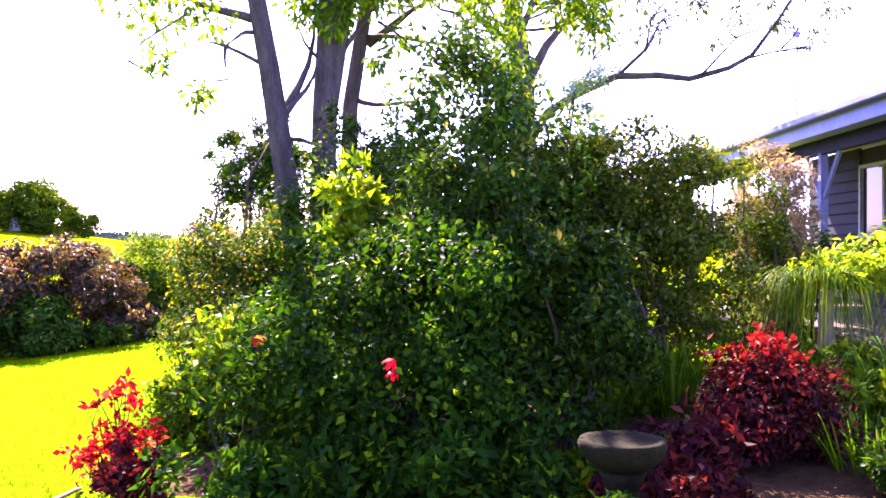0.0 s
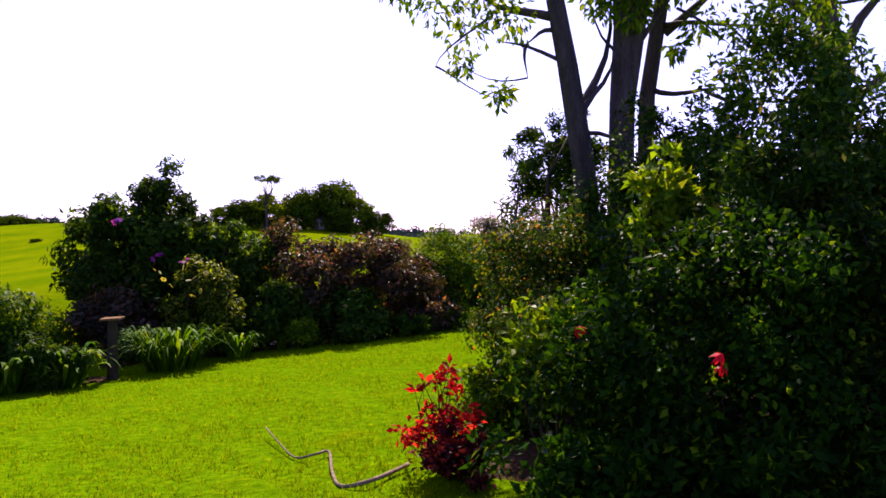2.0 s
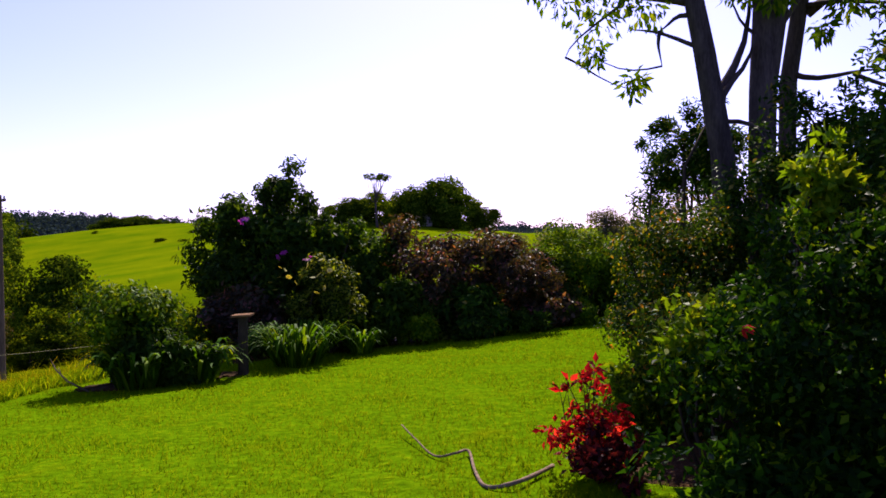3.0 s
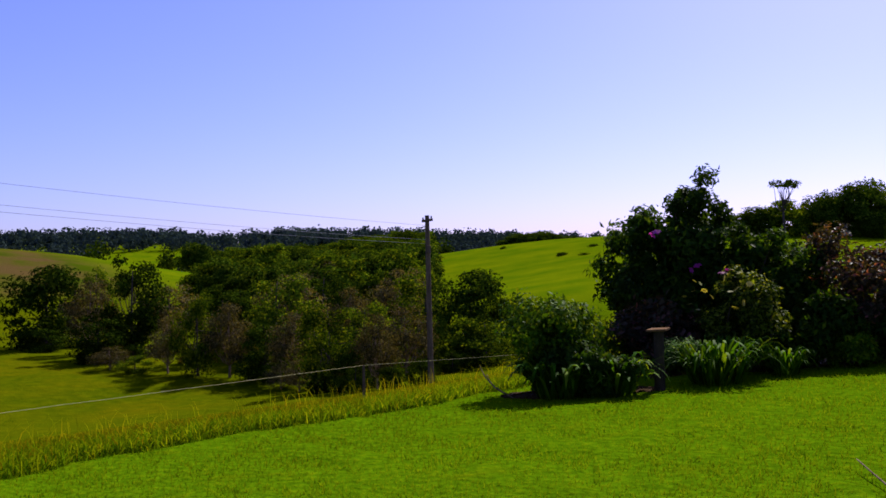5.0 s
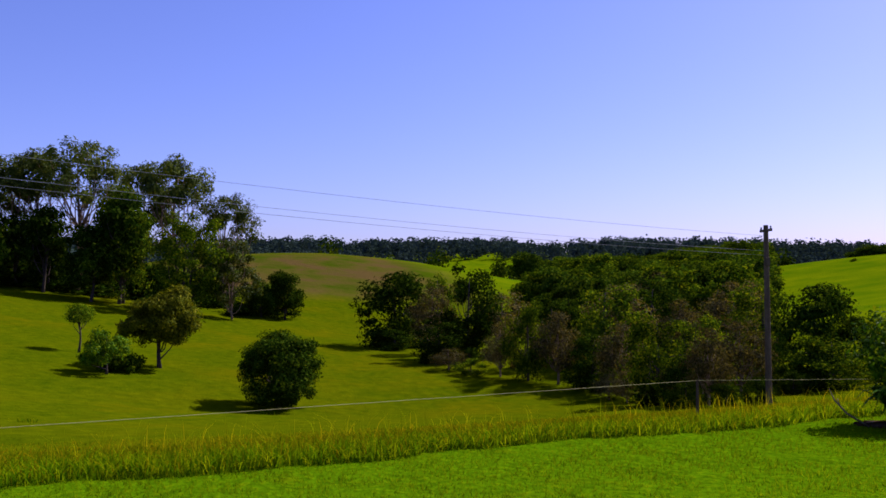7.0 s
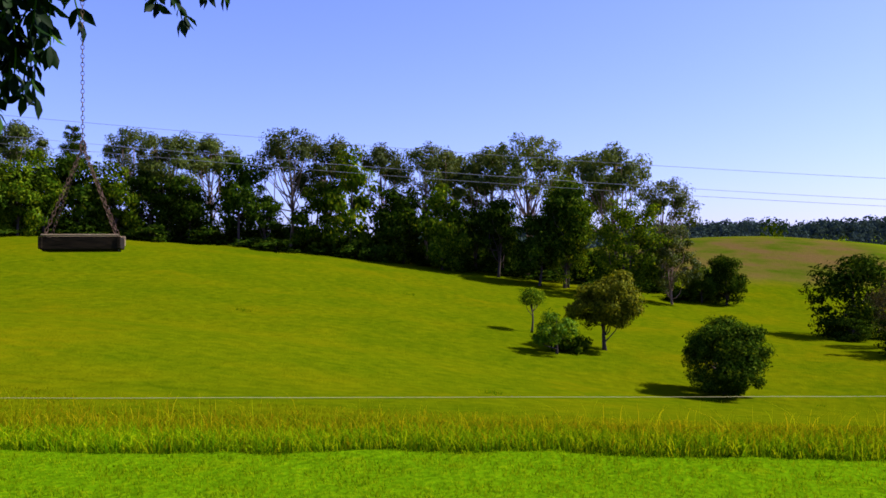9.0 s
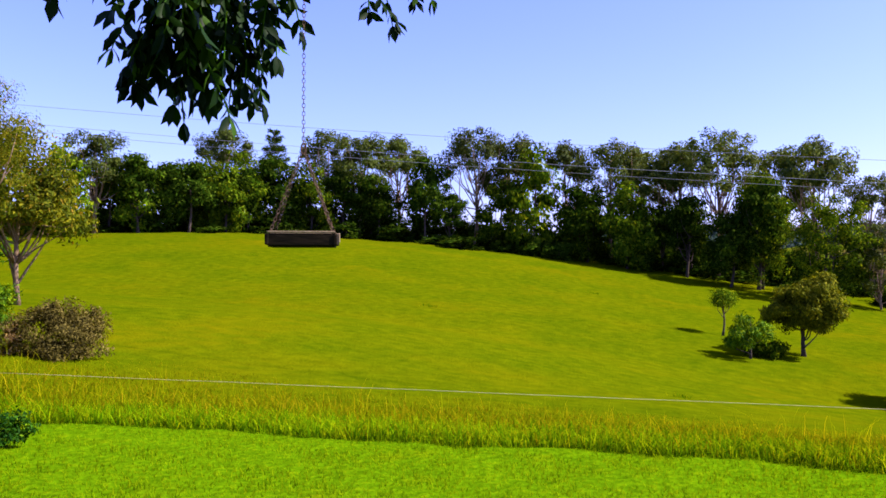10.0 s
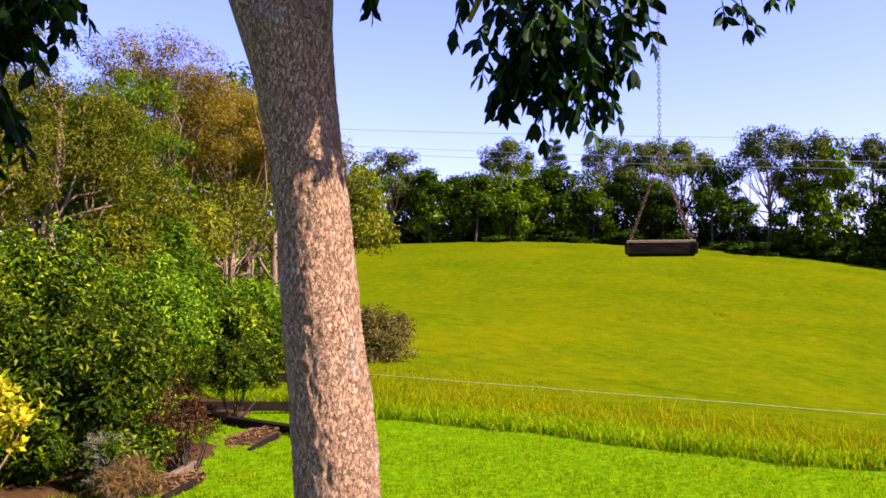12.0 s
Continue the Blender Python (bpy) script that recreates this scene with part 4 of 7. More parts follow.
shrub("ground_plants", "low dark leafy plants round the bird bath", "shrub", 1.3, 5.2, 0.5, 1.0, 0.8, 2500, 0.08, M_MAROON, 411, 40, 0.5, 0.0, 6, 0.3, -0.9, 0.4, 0.28)
for i, (x, y, h, w) in enumerate([(3.5, 6.1, 0.4, 1.3), (0.75, 5.6, 0.25, 1.0), (4.3, 7.2, 0.6, 1.5), (1.45, 5.75, 0.3, 0.9), (3.0, 5.7, 0.3, 1.1), (-2.2, 7.6, 0.9, 1.3), (0.9, 9.7, 1.5, 2.0), (2.4, 10.2, 1.3, 2.2), (3.7, 10.9, 1.2, 1.8), (1.6, 8.0, 0.7, 1.6), (-0.6, 10.4, 1.8, 2.0), (3.2, 7.8, 0.6, 1.4), (2.75, 5.0, 0.32, 1.1), (3.1, 6.6, 0.5, 1.2)]):
    shrub("under_shrub", "dark leafy undergrowth between the shrubs", "shrub", x, y, h, w, w * 0.7, 3400, 0.085, (M_LILLY, M_GREENTREE)[i % 2], 420 + i, 46, 0.45, 0.1, 6, 0.35, -0.95, 0.45, 0.2, group="undergrowth between the shrubs")
strappy("yucca", "spiky yucca with stiff narrow leaves", "yucca", 2.62, 5.6, 0.42, 0.75, 120, M_STRAP, 38, 0.009, "", 0.2)
strappy("grassy_clump", "clump of arching grassy leaves in the bed", "grass clump", 1.15, 7.3, 0.75, 0.9, 130, M_STRAP, 39, 0.012, "clumps in the bed")
strappy("grassy_clump", "clump of arching grassy leaves in the bed", "grass clump", 1.85, 7.6, 0.7, 0.9, 120, M_STRAP, 40, 0.012, "clumps in the bed")
strappy("grassy_clump", "clump of arching grassy leaves in the bed", "grass clump", 3.6, 6.9, 0.6, 1.0, 120, M_STRAP, 41, 0.012, "clumps in the bed")


def stone_basin():
    rng = np.random.default_rng(6)
    root = thing("bird_bath", (0.8, 4.4, gz(0.8, 4.4) + 0.03), "weathered mossy stone bird bath, darkened for the shrubs' shade", "bird bath")
    part("bowl", Shape().lathe([(0.001, 0.52), (0.12, 0.525), (0.17, 0.55), (0.19, 0.565), (0.215, 0.56), (0.22, 0.535), (0.2, 0.48), (0.15, 0.43), (0.09, 0.4), (0.001, 0.4)], (0, 0, 0.02), 32, 0.03, rng).mesh("bowl", M_STONE, True), root)
    part("pedestal", Shape().lathe([(0.19, -0.15), (0.185, 0.05), (0.12, 0.08), (0.085, 0.15), (0.08, 0.32), (0.1, 0.38), (0.12, 0.42), (0.1, 0.43)], (0, 0, 0), 24, 0.03, rng).mesh("pedestal", M_STONE, True), root)


stone_basin()
pot = thing("flower_pot", (3.35, 7.95, gz(3.35, 7.95)), "small terracotta pot standing in the bed", "flower pot")
part("pot", Shape().lathe([(0.001, 0.0), (0.08, 0.0), (0.11, 0.34), (0.13, 0.34), (0.13, 0.41), (0.11, 0.41), (0.1, 0.36), (0.001, 0.34)], (0, 0, 0), 20).mesh("pot", M_TERRA, True), pot)
part("plinth", Shape().box((0, 0, -0.02), (0.3, 0.3, 0.05), None, 0.01).mesh("plinth", M_STONE), pot)

# red-leaved shrub at the lawn's corner of the bed
shrub("red_leaved_shrub", "red-leaved shrub with scarlet tips beside the lawn", "shrub", -2.4, 6.3, 0.56, 0.8, 0.75, 620, 0.065, M_RED, 42, 26, 0.55, 0.0, 8, 0.4, -0.3, 0.5, 0.17)
shrub("red_leaved_sprigs", "tall sprigs of scarlet leaves above the red shrub", "shrub", -2.45, 6.5, 0.82, 0.75, 0.5, 90, 0.085, M_RED, 43, 14, 0.5, -0.1, 10, 0.5, 0.1, 0.7, 0.08, 0.2)
shrub("maroon_shrub", "dark maroon undergrowth at the lawn edge", "shrub", -2.2, 6.05, 0.4, 0.8, 0.8, 1500, 0.06, M_MAROON, 44, 30, 0.6, 0.1, 5, 0.3, -0.9, 0.45, 0.22)


def dead_branch():
    rng = np.random.default_rng(8)
    p = [(-4.7, 7.62), (-4.28, 7.12), (-3.9, 6.71), (-3.7, 6.7), (-3.64, 6.84), (-3.33, 6.25), (-3.05, 5.82), (-2.84, 5.95), (-2.76, 6.45)]
    lift = [0.1, 0.06, 0.02, 0.05, 0.04, 0.02, 0.02, 0.04, 0.03]
    root = thing("dead_branch", (-3.6, 6.6, gz(-3.6, 6.6)), "crooked bleached dead branch lying on the lawn", "branch")
    o = root.matrix_world.translation
    knots = [Vector((x, y, gz(x, y) + k)) - o for (x, y), k in zip(p, lift)]
    line = []
    for i in range(8):
        a, b, c, d = knots[max(i - 1, 0)], knots[i], knots[i + 1], knots[min(i + 2, 8)]
        for j in range(5):
            t = j / 5
            line.append(0.5 * (2 * b + (c - a) * t + (2 * a - 5 * b + 4 * c - d) * t * t + (3 * b - a - 3 * c + d) * t ** 3))
    line.append(knots[-1])
    s = Shape().tube(line, [0.006 + 0.012 * k / 40 for k in range(41)], 8, True, 0.14, rng)
    part("stem", s.mesh("stem", M_STICK, True), root)


dead_branch()


# ---- trees over the bed ----
def bed_tree():
    rng = np.random.default_rng(51)
    x0, y0 = -1.75, 10.6
    root = thing("shade_tree", (x0, y0, gz(x0, y0)), "tall many-stemmed tree with dark bare trunks", "tree")
    o = np.array([x0, y0, gz(x0, y0)])
    stems = [[(-1.8, 10.2, -0.2), (-1.86, 10.2, 1.2), (-1.94, 10.19, 2.54), (-2.12, 10.15, 3.7), (-2.35, 10.1, 5.0), (-2.7, 10.0, 7.0)],
             [(-1.55, 10.8, -0.2), (-1.6, 10.8, 1.5), (-1.55, 10.77, 3.3), (-1.42, 10.78, 4.6), (-1.2, 10.8, 6.2), (-0.8, 11.0, 8.2)],
             [(-1.35, 11.5, -0.2), (-1.36, 11.5, 2.0), (-1.32, 11.5, 3.5), (-1.12, 11.5, 4.8), (-0.6, 11.6, 6.4), (0.2, 11.8, 7.6)]]
    rad = [[0.2, 0.16, 0.135, 0.12, 0.1, 0.06], [0.17, 0.155, 0.155, 0.21, 0.15, 0.08], [0.14, 0.11, 0.1, 0.09, 0.07, 0.04]]
    for p, r in zip(stems, rad):
        s = Shape().tube([np.array(q) - o for q in p], r, 10, True, 0.05, rng)
        part("trunk", s.mesh("trunk", M_BARK2, True), root)
    limbs = [((-1.95, 10.19, 2.75), (-1.6, 10.5, 3.9), 0.06), ((-2.0, 10.18, 3.0), (-1.7, 10.9, 4.6), 0.07), ((-2.2, 10.15, 4.25), (-3.35, 9.9, 4.72), 0.06), ((-2.2, 10.15, 4.1), (-2.58, 10.0, 3.95), 0.035), ((-2.58, 10.0, 3.95), (-2.56, 10.0, 3.55), 0.024), ((-2.56, 10.0, 3.55), (-3.5, 9.9, 3.9), 0.012), ((-3.35, 9.9, 4.72), (-4.3, 9.7, 4.8), 0.03), ((-3.0, 9.95, 4.3), (-3.6, 9.7, 3.7), 0.02), ((-3.6, 9.7, 3.7), (-2.7, 9.8, 3.25), 0.014), ((-1.5, 10.77, 3.6), (-0.9, 10.6, 4.6), 0.06)]
    limbs += [((-1.3, 11.5, 3.6), (-0.3, 11.2, 3.5), 0.04), ((-0.6, 11.3, 3.5), (0.2, 11.0, 3.0), 0.03), ((-1.1, 11.5, 4.3), (-0.2, 11.4, 4.9), 0.06), ((-1.94, 10.19, 2.9), (-1.35, 10.3, 2.6), 0.03), ((-2.4, 10.1, 5.2), (-3.6, 9.6, 6.0), 0.05), ((-1.2, 10.8, 6.0), (-1.6, 10.2, 7.4), 0.05), ((-1.15, 11.5, 4.4), (0.3, 11.0, 4.2), 0.035), ((-0.4, 11.2, 4.3), (0.15, 10.9, 3.7), 0.02), ((-0.9, 10.7, 4.4), (-0.3, 10.6, 3.9), 0.02), ((-2.1, 10.15, 3.7), (-2.9, 10.0, 4.0), 0.03), ((-1.5, 10.77, 3.7), (-1.9, 10.5, 4.5), 0.03)]
    for p, q, r in limbs:
        b = Shape().tube(bent(np.array(p) - o, np.array(q) - o, rng, 0.06, 7), [r, r * 0.9, r * 0.8, r * 0.65, r * 0.5, r * 0.35, r * 0.2], 6)
        part("limb", b.mesh("limb", M_BARK2, True), root)
    c = [(-3.3, 9.9, 4.15, 0.35), (-3.6, 9.8, 4.5, 0.35), (-3.0, 9.9, 4.6, 0.4), (-4.0, 9.75, 4.7, 0.3), (-2.75, 10.0, 4.25, 0.3), (-3.3, 9.75, 3.7, 0.16), (-2.85, 9.8, 3.35, 0.16), (-4.25, 9.6, 4.75, 0.22), (-2.3, 10.3, 5.2, 0.6), (-1.7, 10.4, 5.0, 0.5), (-1.2, 10.5, 4.8, 0.35), (-0.8, 10.6, 4.75, 0.35), (-1.0, 10.2, 5.4, 0.6), (-0.3, 10.9, 5.0, 0.4), (-3.2, 9.8, 5.6, 0.7)]
    c += [(-2.2, 10.2, 6.6, 0.9), (-0.6, 10.9, 6.8, 0.9), (-1.4, 10.6, 7.8, 1.0), (-2.9, 10.0, 7.4, 0.9), (0.2, 11.4, 7.4, 0.9), (-0.2, 11.2, 3.7, 0.22), (0.2, 10.9, 3.8, 0.25), (-0.1, 10.9, 4.2, 0.3), (0.35, 11.0, 4.3, 0.25), (-0.6, 10.7, 4.2, 0.25), (-0.9, 10.6, 3.9, 0.15), (-1.75, 10.5, 4.5, 0.25), (-1.3, 10.5, 4.65, 0.3), (-1.35, 10.4, 4.3, 0.2)]
    c += [(-2.1 + 4.4 * rng.random(), 10.5 + rng.random(), 4.35 + 1.0 * rng.random(), 0.22 + 0.2 * rng.random()) for k in range(38)]
    cs, rd = np.array([q[:3] for q in c]) - o, np.array([q[3] for q in c])
    i = np.repeat(np.arange(len(c)), [int(60 + 420 * q[3] ** 1.6) for q in c])
    off = unit(rng.normal(size=(len(i), 3))) * rng.random((len(i), 1)) ** 0.5
    part("crown", leaves("crown", M_GREENTREE, cs[i] + off * rd[i][:, None], off + rng.normal(size=off.shape) * 0.5 + np.array([0, 0, -0.7]), 0.12 * (0.6 + 0.6 * rng.random(len(i))), 0.42, rng), root)


bed_tree()


def back_gum():
    rng = np.random.default_rng(52)
    o = np.array([1.3, 16.0, gz(1.3, 16.0)])
    root = thing("gum_tree", o, "spreading gum tree with bare arching limbs", "tree")
    tk = Shape().tube([np.array(p) - o for p in [(1.45, 16, -0.2), (1.42, 16, 2.5), (1.36, 16, 4.6), (1.25, 16, 5.6), (1.05, 16, 6.6), (0.7, 16, 8.4)]], [0.3, 0.25, 0.21, 0.19, 0.15, 0.08], 10, True, 0.05, rng)
    part("trunk", tk.mesh("trunk", M_BARK2, True), root)
    limbs = [([(1.36, 16, 4.5), (1.75, 15.8, 5.3), (2.1, 15.6, 5.75), (2.9, 15.3, 6.2)], 0.11), ([(1.3, 16, 5.2), (0.7, 16.0, 5.7), (0.2, 16, 6.2), (-0.5, 16, 6.3)], 0.09), ([(1.3, 16, 5.5), (1.7, 16, 6.3), (2.0, 16, 7.0)], 0.08),
             ([(1.4, 16, 3.4), (1.7, 15.1, 4.0), (2.1, 14.3, 4.2), (2.65, 13.8, 4.36), (3.2, 13.4, 4.28), (3.65, 13.05, 4.17), (4.1, 12.9, 4.3), (4.4, 12.8, 4.45), (4.65, 12.4, 4.85), (4.85, 12.2, 5.3)], 0.085)]
    limbs += [([(2.6, 13.85, 4.36), (3.05, 13.6, 4.75), (3.25, 13.5, 5.1), (3.7, 13.4, 5.35)], 0.035), ([(3.05, 13.6, 4.75), (3.1, 13.5, 5.2), (2.9, 13.4, 5.5)], 0.02), ([(2.2, 14.2, 4.2), (2.3, 14, 4.7), (2.35, 13.9, 5.2)], 0.02), ([(4.4, 12.8, 4.45), (4.75, 12.7, 4.5), (5.0, 12.6, 4.48)], 0.018), ([(3.8, 12.95, 4.2), (4.2, 12.9, 4.75), (4.2, 12.8, 5.2)], 0.02)]
    for k in range(26):
        src = limbs[k % 3][0]
        i = rng.integers(1, len(src))
        a = np.array(src[i]) * 0.7 + np.array(src[i - 1]) * 0.3
        e = a + np.array([rng.uniform(-1.4, 2.4), rng.uniform(-1.6, 0.2), rng.uniform(-0.3, 1.3)])
        limbs.append(([tuple(q) for q in bent(a, e, rng, 0.1, 6)], 0.035))
    for p, r in limbs[3:9]:
        for j in range(3):
            a = np.array(p[1 + (j % (len(p) - 1))])
            e = a + np.array([rng.uniform(0.1, 0.9), rng.uniform(-0.3, 0.3), rng.uniform(0.2, 0.9)])
            limbs.append(([tuple(q) for q in bent(a, e, rng, 0.12, 5)], 0.016))
    for p, r in limbs:
        n = len(p)
        b = Shape().tube([np.array(q) - o + rng.normal(size=3) * 0.03 for q in p], [r * (1 - 0.8 * k / (n - 1)) for k in range(n)], 7)
        part("limb", b.mesh("limb", M_BARK2, True), root)
    c = [(3.7, 13.4, 5.35, 0.25), (4.85, 12.2, 5.3, 0.25), (2.9, 13.4, 5.5, 0.25), (4.2, 12.8, 5.1, 0.2), (4.7, 12.5, 4.9, 0.12), (3.3, 13.5, 5.2, 0.2), (2.35, 13.9, 5.2, 0.12), (3.9, 12.9, 4.7, 0.1), (2.9, 15.3, 6.4, 0.8), (0.7, 16, 8.2, 1.4), (-0.5, 16, 6.6, 0.9), (2.0, 16, 7.4, 0.9)]
    c += [(*p[-1], 0.16) for p, r in limbs[9:]]
    cs, rd = np.array([q[:3] for q in c]) - o, np.array([q[3] for q in c])
    i = np.repeat(np.arange(len(c)), [int(18 + 260 * q[3] ** 1.5) for q in c])
    off = unit(rng.normal(size=(len(i), 3))) * rng.random((len(i), 1)) ** 0.5
    part("crown", leaves("crown", M_GUMLEAF, cs[i] + off * rd[i][:, None], off + rng.normal(size=off.shape) * 0.4 + np.array([0, 0, -0.6]), 0.13 * (0.6 + 0.6 * rng.random(len(i))), 0.3, rng), root)


back_gum()

# ---- garden bed along the lawn ----
shrub("tibouchina", "rounded dark green tibouchina at the bed's end", "shrub", -13.1, 15.9, 3.45, 2.0, 1.8, 9000, 0.14, M_TIB, 161, 50, 0.45, 0.1, 8, 0.35, -0.9, 0.55, 0.16)
tib = shrub("tibouchina", "big dark green tibouchina with a few purple flowers", "shrub", -12.6, 16.4, 3.6, 4.4, 3.2, 20000, 0.17, M_TIB, 61, 95, 0.45, 0.1, 12, 0.4, -0.95, 0.48, 0.15)
shrub("tibouchina", "taller leafy dark shrub behind the tibouchina", "shrub", -12.25, 16.3, 4.4, 1.9, 1.6, 9000, 0.13, M_TIB, 62, 46, 0.45, 0.1, 8, 0.3, -0.9, 0.6, 0.16)
for x, y, h, w, k in ((-11.3, 16.55, 3.3, 1.5, 63), (-10.6, 16.7, 2.9, 1.4, 64)):
    shrub("tibouchina", "smaller leafy dark shrub beside the tibouchina", "shrub", x, y, h, w, w * 0.9, 8000, 0.12, M_TIB, 100 + k, 46, 0.45, 0.1, 8, 0.3, -0.9, 0.55, 0.16)
blossoms(tib, "flower", [(0.2, -1.4, 2.85), (0.3, -1.42, 2.92), (1.1, -1.35, 2.1), (1.2, -1.3, 2.2), (1.7, -1.2, 2.05), (1.8, -1.15, 2.1)], 0.1, M_PURPLE, 5, 0.2, 62, "purple flower")
crm = shrub("cream_flowered_shrub", "leafy shrub with cream flower heads", "shrub", -10.45, 15.2, 1.95, 1.9, 1.4, 7000, 0.09, M_CREAMLEAF, 63, 46, 0.5, 0.0, 8, 0.4, -0.7, 0.5, 0.18)
blossoms(crm, "flower", [(x, -0.84 + 0.08 * math.sin(x * 7), z) for x, z in ((-0.8, 1.5), (0.7, 1.75), (0.2, 1.6), (-0.25, 1.62), (0.45, 1.95), (-0.55, 1.8), (-0.6, 1.6), (-0.35, 1.75), (-0.1, 1.5), (0.1, 1.85), (0.35, 1.65), (-0.45, 1.25), (0.55, 1.4), (0.0, 1.15), (-0.7, 1.35), (0.3, 1.3))], 0.06, M_CREAM, 9, 0.1, 64, "cream flower head")
shrub("bronze_shrub", "bronze shrub with pinkish red young leaves", "shrub", -9.3, 17.8, 2.7, 3.2, 2.0, 14000, 0.14, M_PINK, 65, 70, 0.4, 0.0, 10, 0.4, -0.9, 0.5, 0.16, 0.2)
shrub("bronze_shrub", "bronze-leaved shrub in the garden bed", "shrub", -7.9, 18.9, 2.3, 2.5, 1.8, 9000, 0.14, M_PINK, 66, 50, 0.35, 0.0, 8, 0.4, -0.9, 0.5, 0.17, 0.2)
shrub("yellow_flowering_shrub", "low shrub with yellow flowers in the bed", "shrub", -7.5, 20.0, 1.4, 2.2, 1.6, 7000, 0.1, M_TIPS, 67, 40, 0.5, 0.0, 6, 0.4, -0.9, 0.5, 0.18)
shrub("round_shrub", "rounded bright green shrub at the lawn's end", "shrub", -6.95, 20.9, 2.35, 2.5, 2.2, 15000, 0.1, M_GREENTREE, 68, 80, 0.45, 0.0, 8, 0.55, -0.95, 0.48, 0.16)
shrub("round_shrub", "rounded green shrub at the lawn's end", "shrub", -5.5, 21.7, 2.1, 2.6, 2.2, 10000, 0.13, M_GREENTREE, 69, 56, 0.45, 0.0, 8, 0.5, -0.95, 0.48, 0.16)
shrub("grey_shrub", "grey feathery shrub behind the garden bed", "shrub", -6.9, 25.0, 3.0, 2.2, 1.6, 7000, 0.14, M_GREY, 70, 50, 0.2, 0.0, 12, 0.3, -0.8, 0.55, 0.15, 0.8)
shrub("grey_shrub", "grey feathery shrub behind the garden bed", "shrub", -9.2, 24.0, 2.2, 3.0, 1.8, 9000, 0.14, M_GREY, 71, 44, 0.2, 0.0, 10, 0.3, -0.8, 0.55, 0.16, 0.8)
shrub("grey_shrub", "grey feathery shrub behind the garden bed", "shrub", -5.3, 24.5, 3.1, 1.8, 1.6, 6000, 0.14, M_GREY, 72, 44, 0.2, 0.0, 10, 0.3, -0.8, 0.55, 0.16, 0.8)
for i, (x, y, h, w) in enumerate([(-11.6, 14.6, 0.9, 1.2), (-8.9, 16.3, 0.7, 1.3), (-8.0, 17.2, 0.6, 1.3), (-7.1, 18.2, 0.55, 1.3), (-6.3, 19.3, 0.6, 1.2), (-5.4, 20.3, 0.55, 1.2), (-9.9, 15.3, 0.8, 1.1), (-13.3, 14.3, 1.2, 1.5)]):
    shrub("border_shrub", "low leafy plants edging the garden bed", "shrub", x, y, h, w, w * 0.8, 2200, 0.1, (M_TIB, M_GREENTREE, M_LILLY)[i % 3], 80 + i, 26, 0.45, 0.1, 4, 0.3, -0.9, 0.45, 0.22, group="plants edging the bed")
for i, (x, y, h, w) in enumerate([(-10.9, 17.6, 2.6, 3.0), (-7.6, 20.4, 1.9, 2.6), (-12.2, 14.9, 1.5, 2.2), (-9.8, 16.4, 1.5, 2.4), (-8.4, 17.6, 1.3, 2.4), (-7.0, 19.2, 1.0, 2.0), (-5.6, 21.2, 0.9, 2.0)]):
    shrub("backing_shrub", "dark leafy shrub filling the garden bed", "shrub", x, y, h, w, w * 0.7, 5600, 0.15, (M_TIB, M_LILLY, M_PINK)[i % 3], 400 + i, 50, 0.45, 0.1, 6, 0.4, -0.95, 0.45, 0.19, group="shrubs filling the bed")
strappy("agapanthus", "clump of broad glossy strap leaves in the bed", "lily clump", -10.0, 13.5, 0.75, 1.5, 300, M_STRAP, 91, 0.035, "strap-leaved clumps")
strappy("agapanthus", "clump of broad glossy strap leaves in the bed", "lily clump", -9.5, 15.0, 0.5, 0.75, 90, M_STRAP, 92, 0.035, "strap-leaved clumps")
for i, (x, y) in enumerate([(-11.35, 10.95), (-10.75, 11.55)]):
    strappy("clivia", "dark strap-leaved clump under the young tree", "lily clump", x, y, 0.62, 1.3, 160, M_STRAP, 94 + i, 0.05, "strap-leaved clumps")
shrub("dark_shrub", "low dark shrub under the young tree", "shrub", -11.25, 11.25, 0.98, 2.5, 1.6, 9000, 0.12, M_TIB, 98, 60, 0.45, 0.1, 8, 0.55, -0.95, 0.4, 0.2)
tree("young_tree", "young leafy citrus tree at the bed's end", "tree", (-12.0, 11.3, gz(-12.0, 11.3)), 1.78, (0.5, 0.38, 0.95), 7500, 0.1, M_GREENTREE, M_STEM, 99, 0.024, 56, 0.25, 0.2, 0.1, 0.48, "", 0.16, 16, (0, 0), False, 0.25, -0.8)


def bird_table():
    x, y = -10.3, 12.3
    rng = np.random.default_rng(7)
    root = thing("bird_table", (x, y, gz(x, y)), "flat wooden bird table on a thick post", "bird table")
    part("post", Shape().tube([(0, 0, -0.1), (0.005, 0, 0.5), (0, 0, 1.02)], [0.1, 0.085, 0.085], 12, True, 0.05, rng).mesh("post", M_STEM), root)
    part("tray", Shape().box((0, 0, 1.04), (0.34, 0.3, 0.04), pose(0, 0, 0, 2, -3, 20), 0.008).mesh("tray", M_CHIP), root, "rusty brown flat tray")
    tw = thing("fallen_twig", (-12.3, 10.2, gz(-12.3, 10.2)), "bare forked twig sticking out of the bed", "branch")
    part("stem", Shape().tube([(0.25, 0.3, 0.02), (0.05, 0.05, 0.22), (-0.1, -0.05, 0.42), (-0.16, -0.1, 0.6)], [0.02, 0.016, 0.012, 0.004], 6).tube([(-0.02, 0, 0.3), (-0.2, 0.1, 0.42)], [0.01, 0.004], 5).mesh("stem", M_STICK, True), tw)


bird_table()


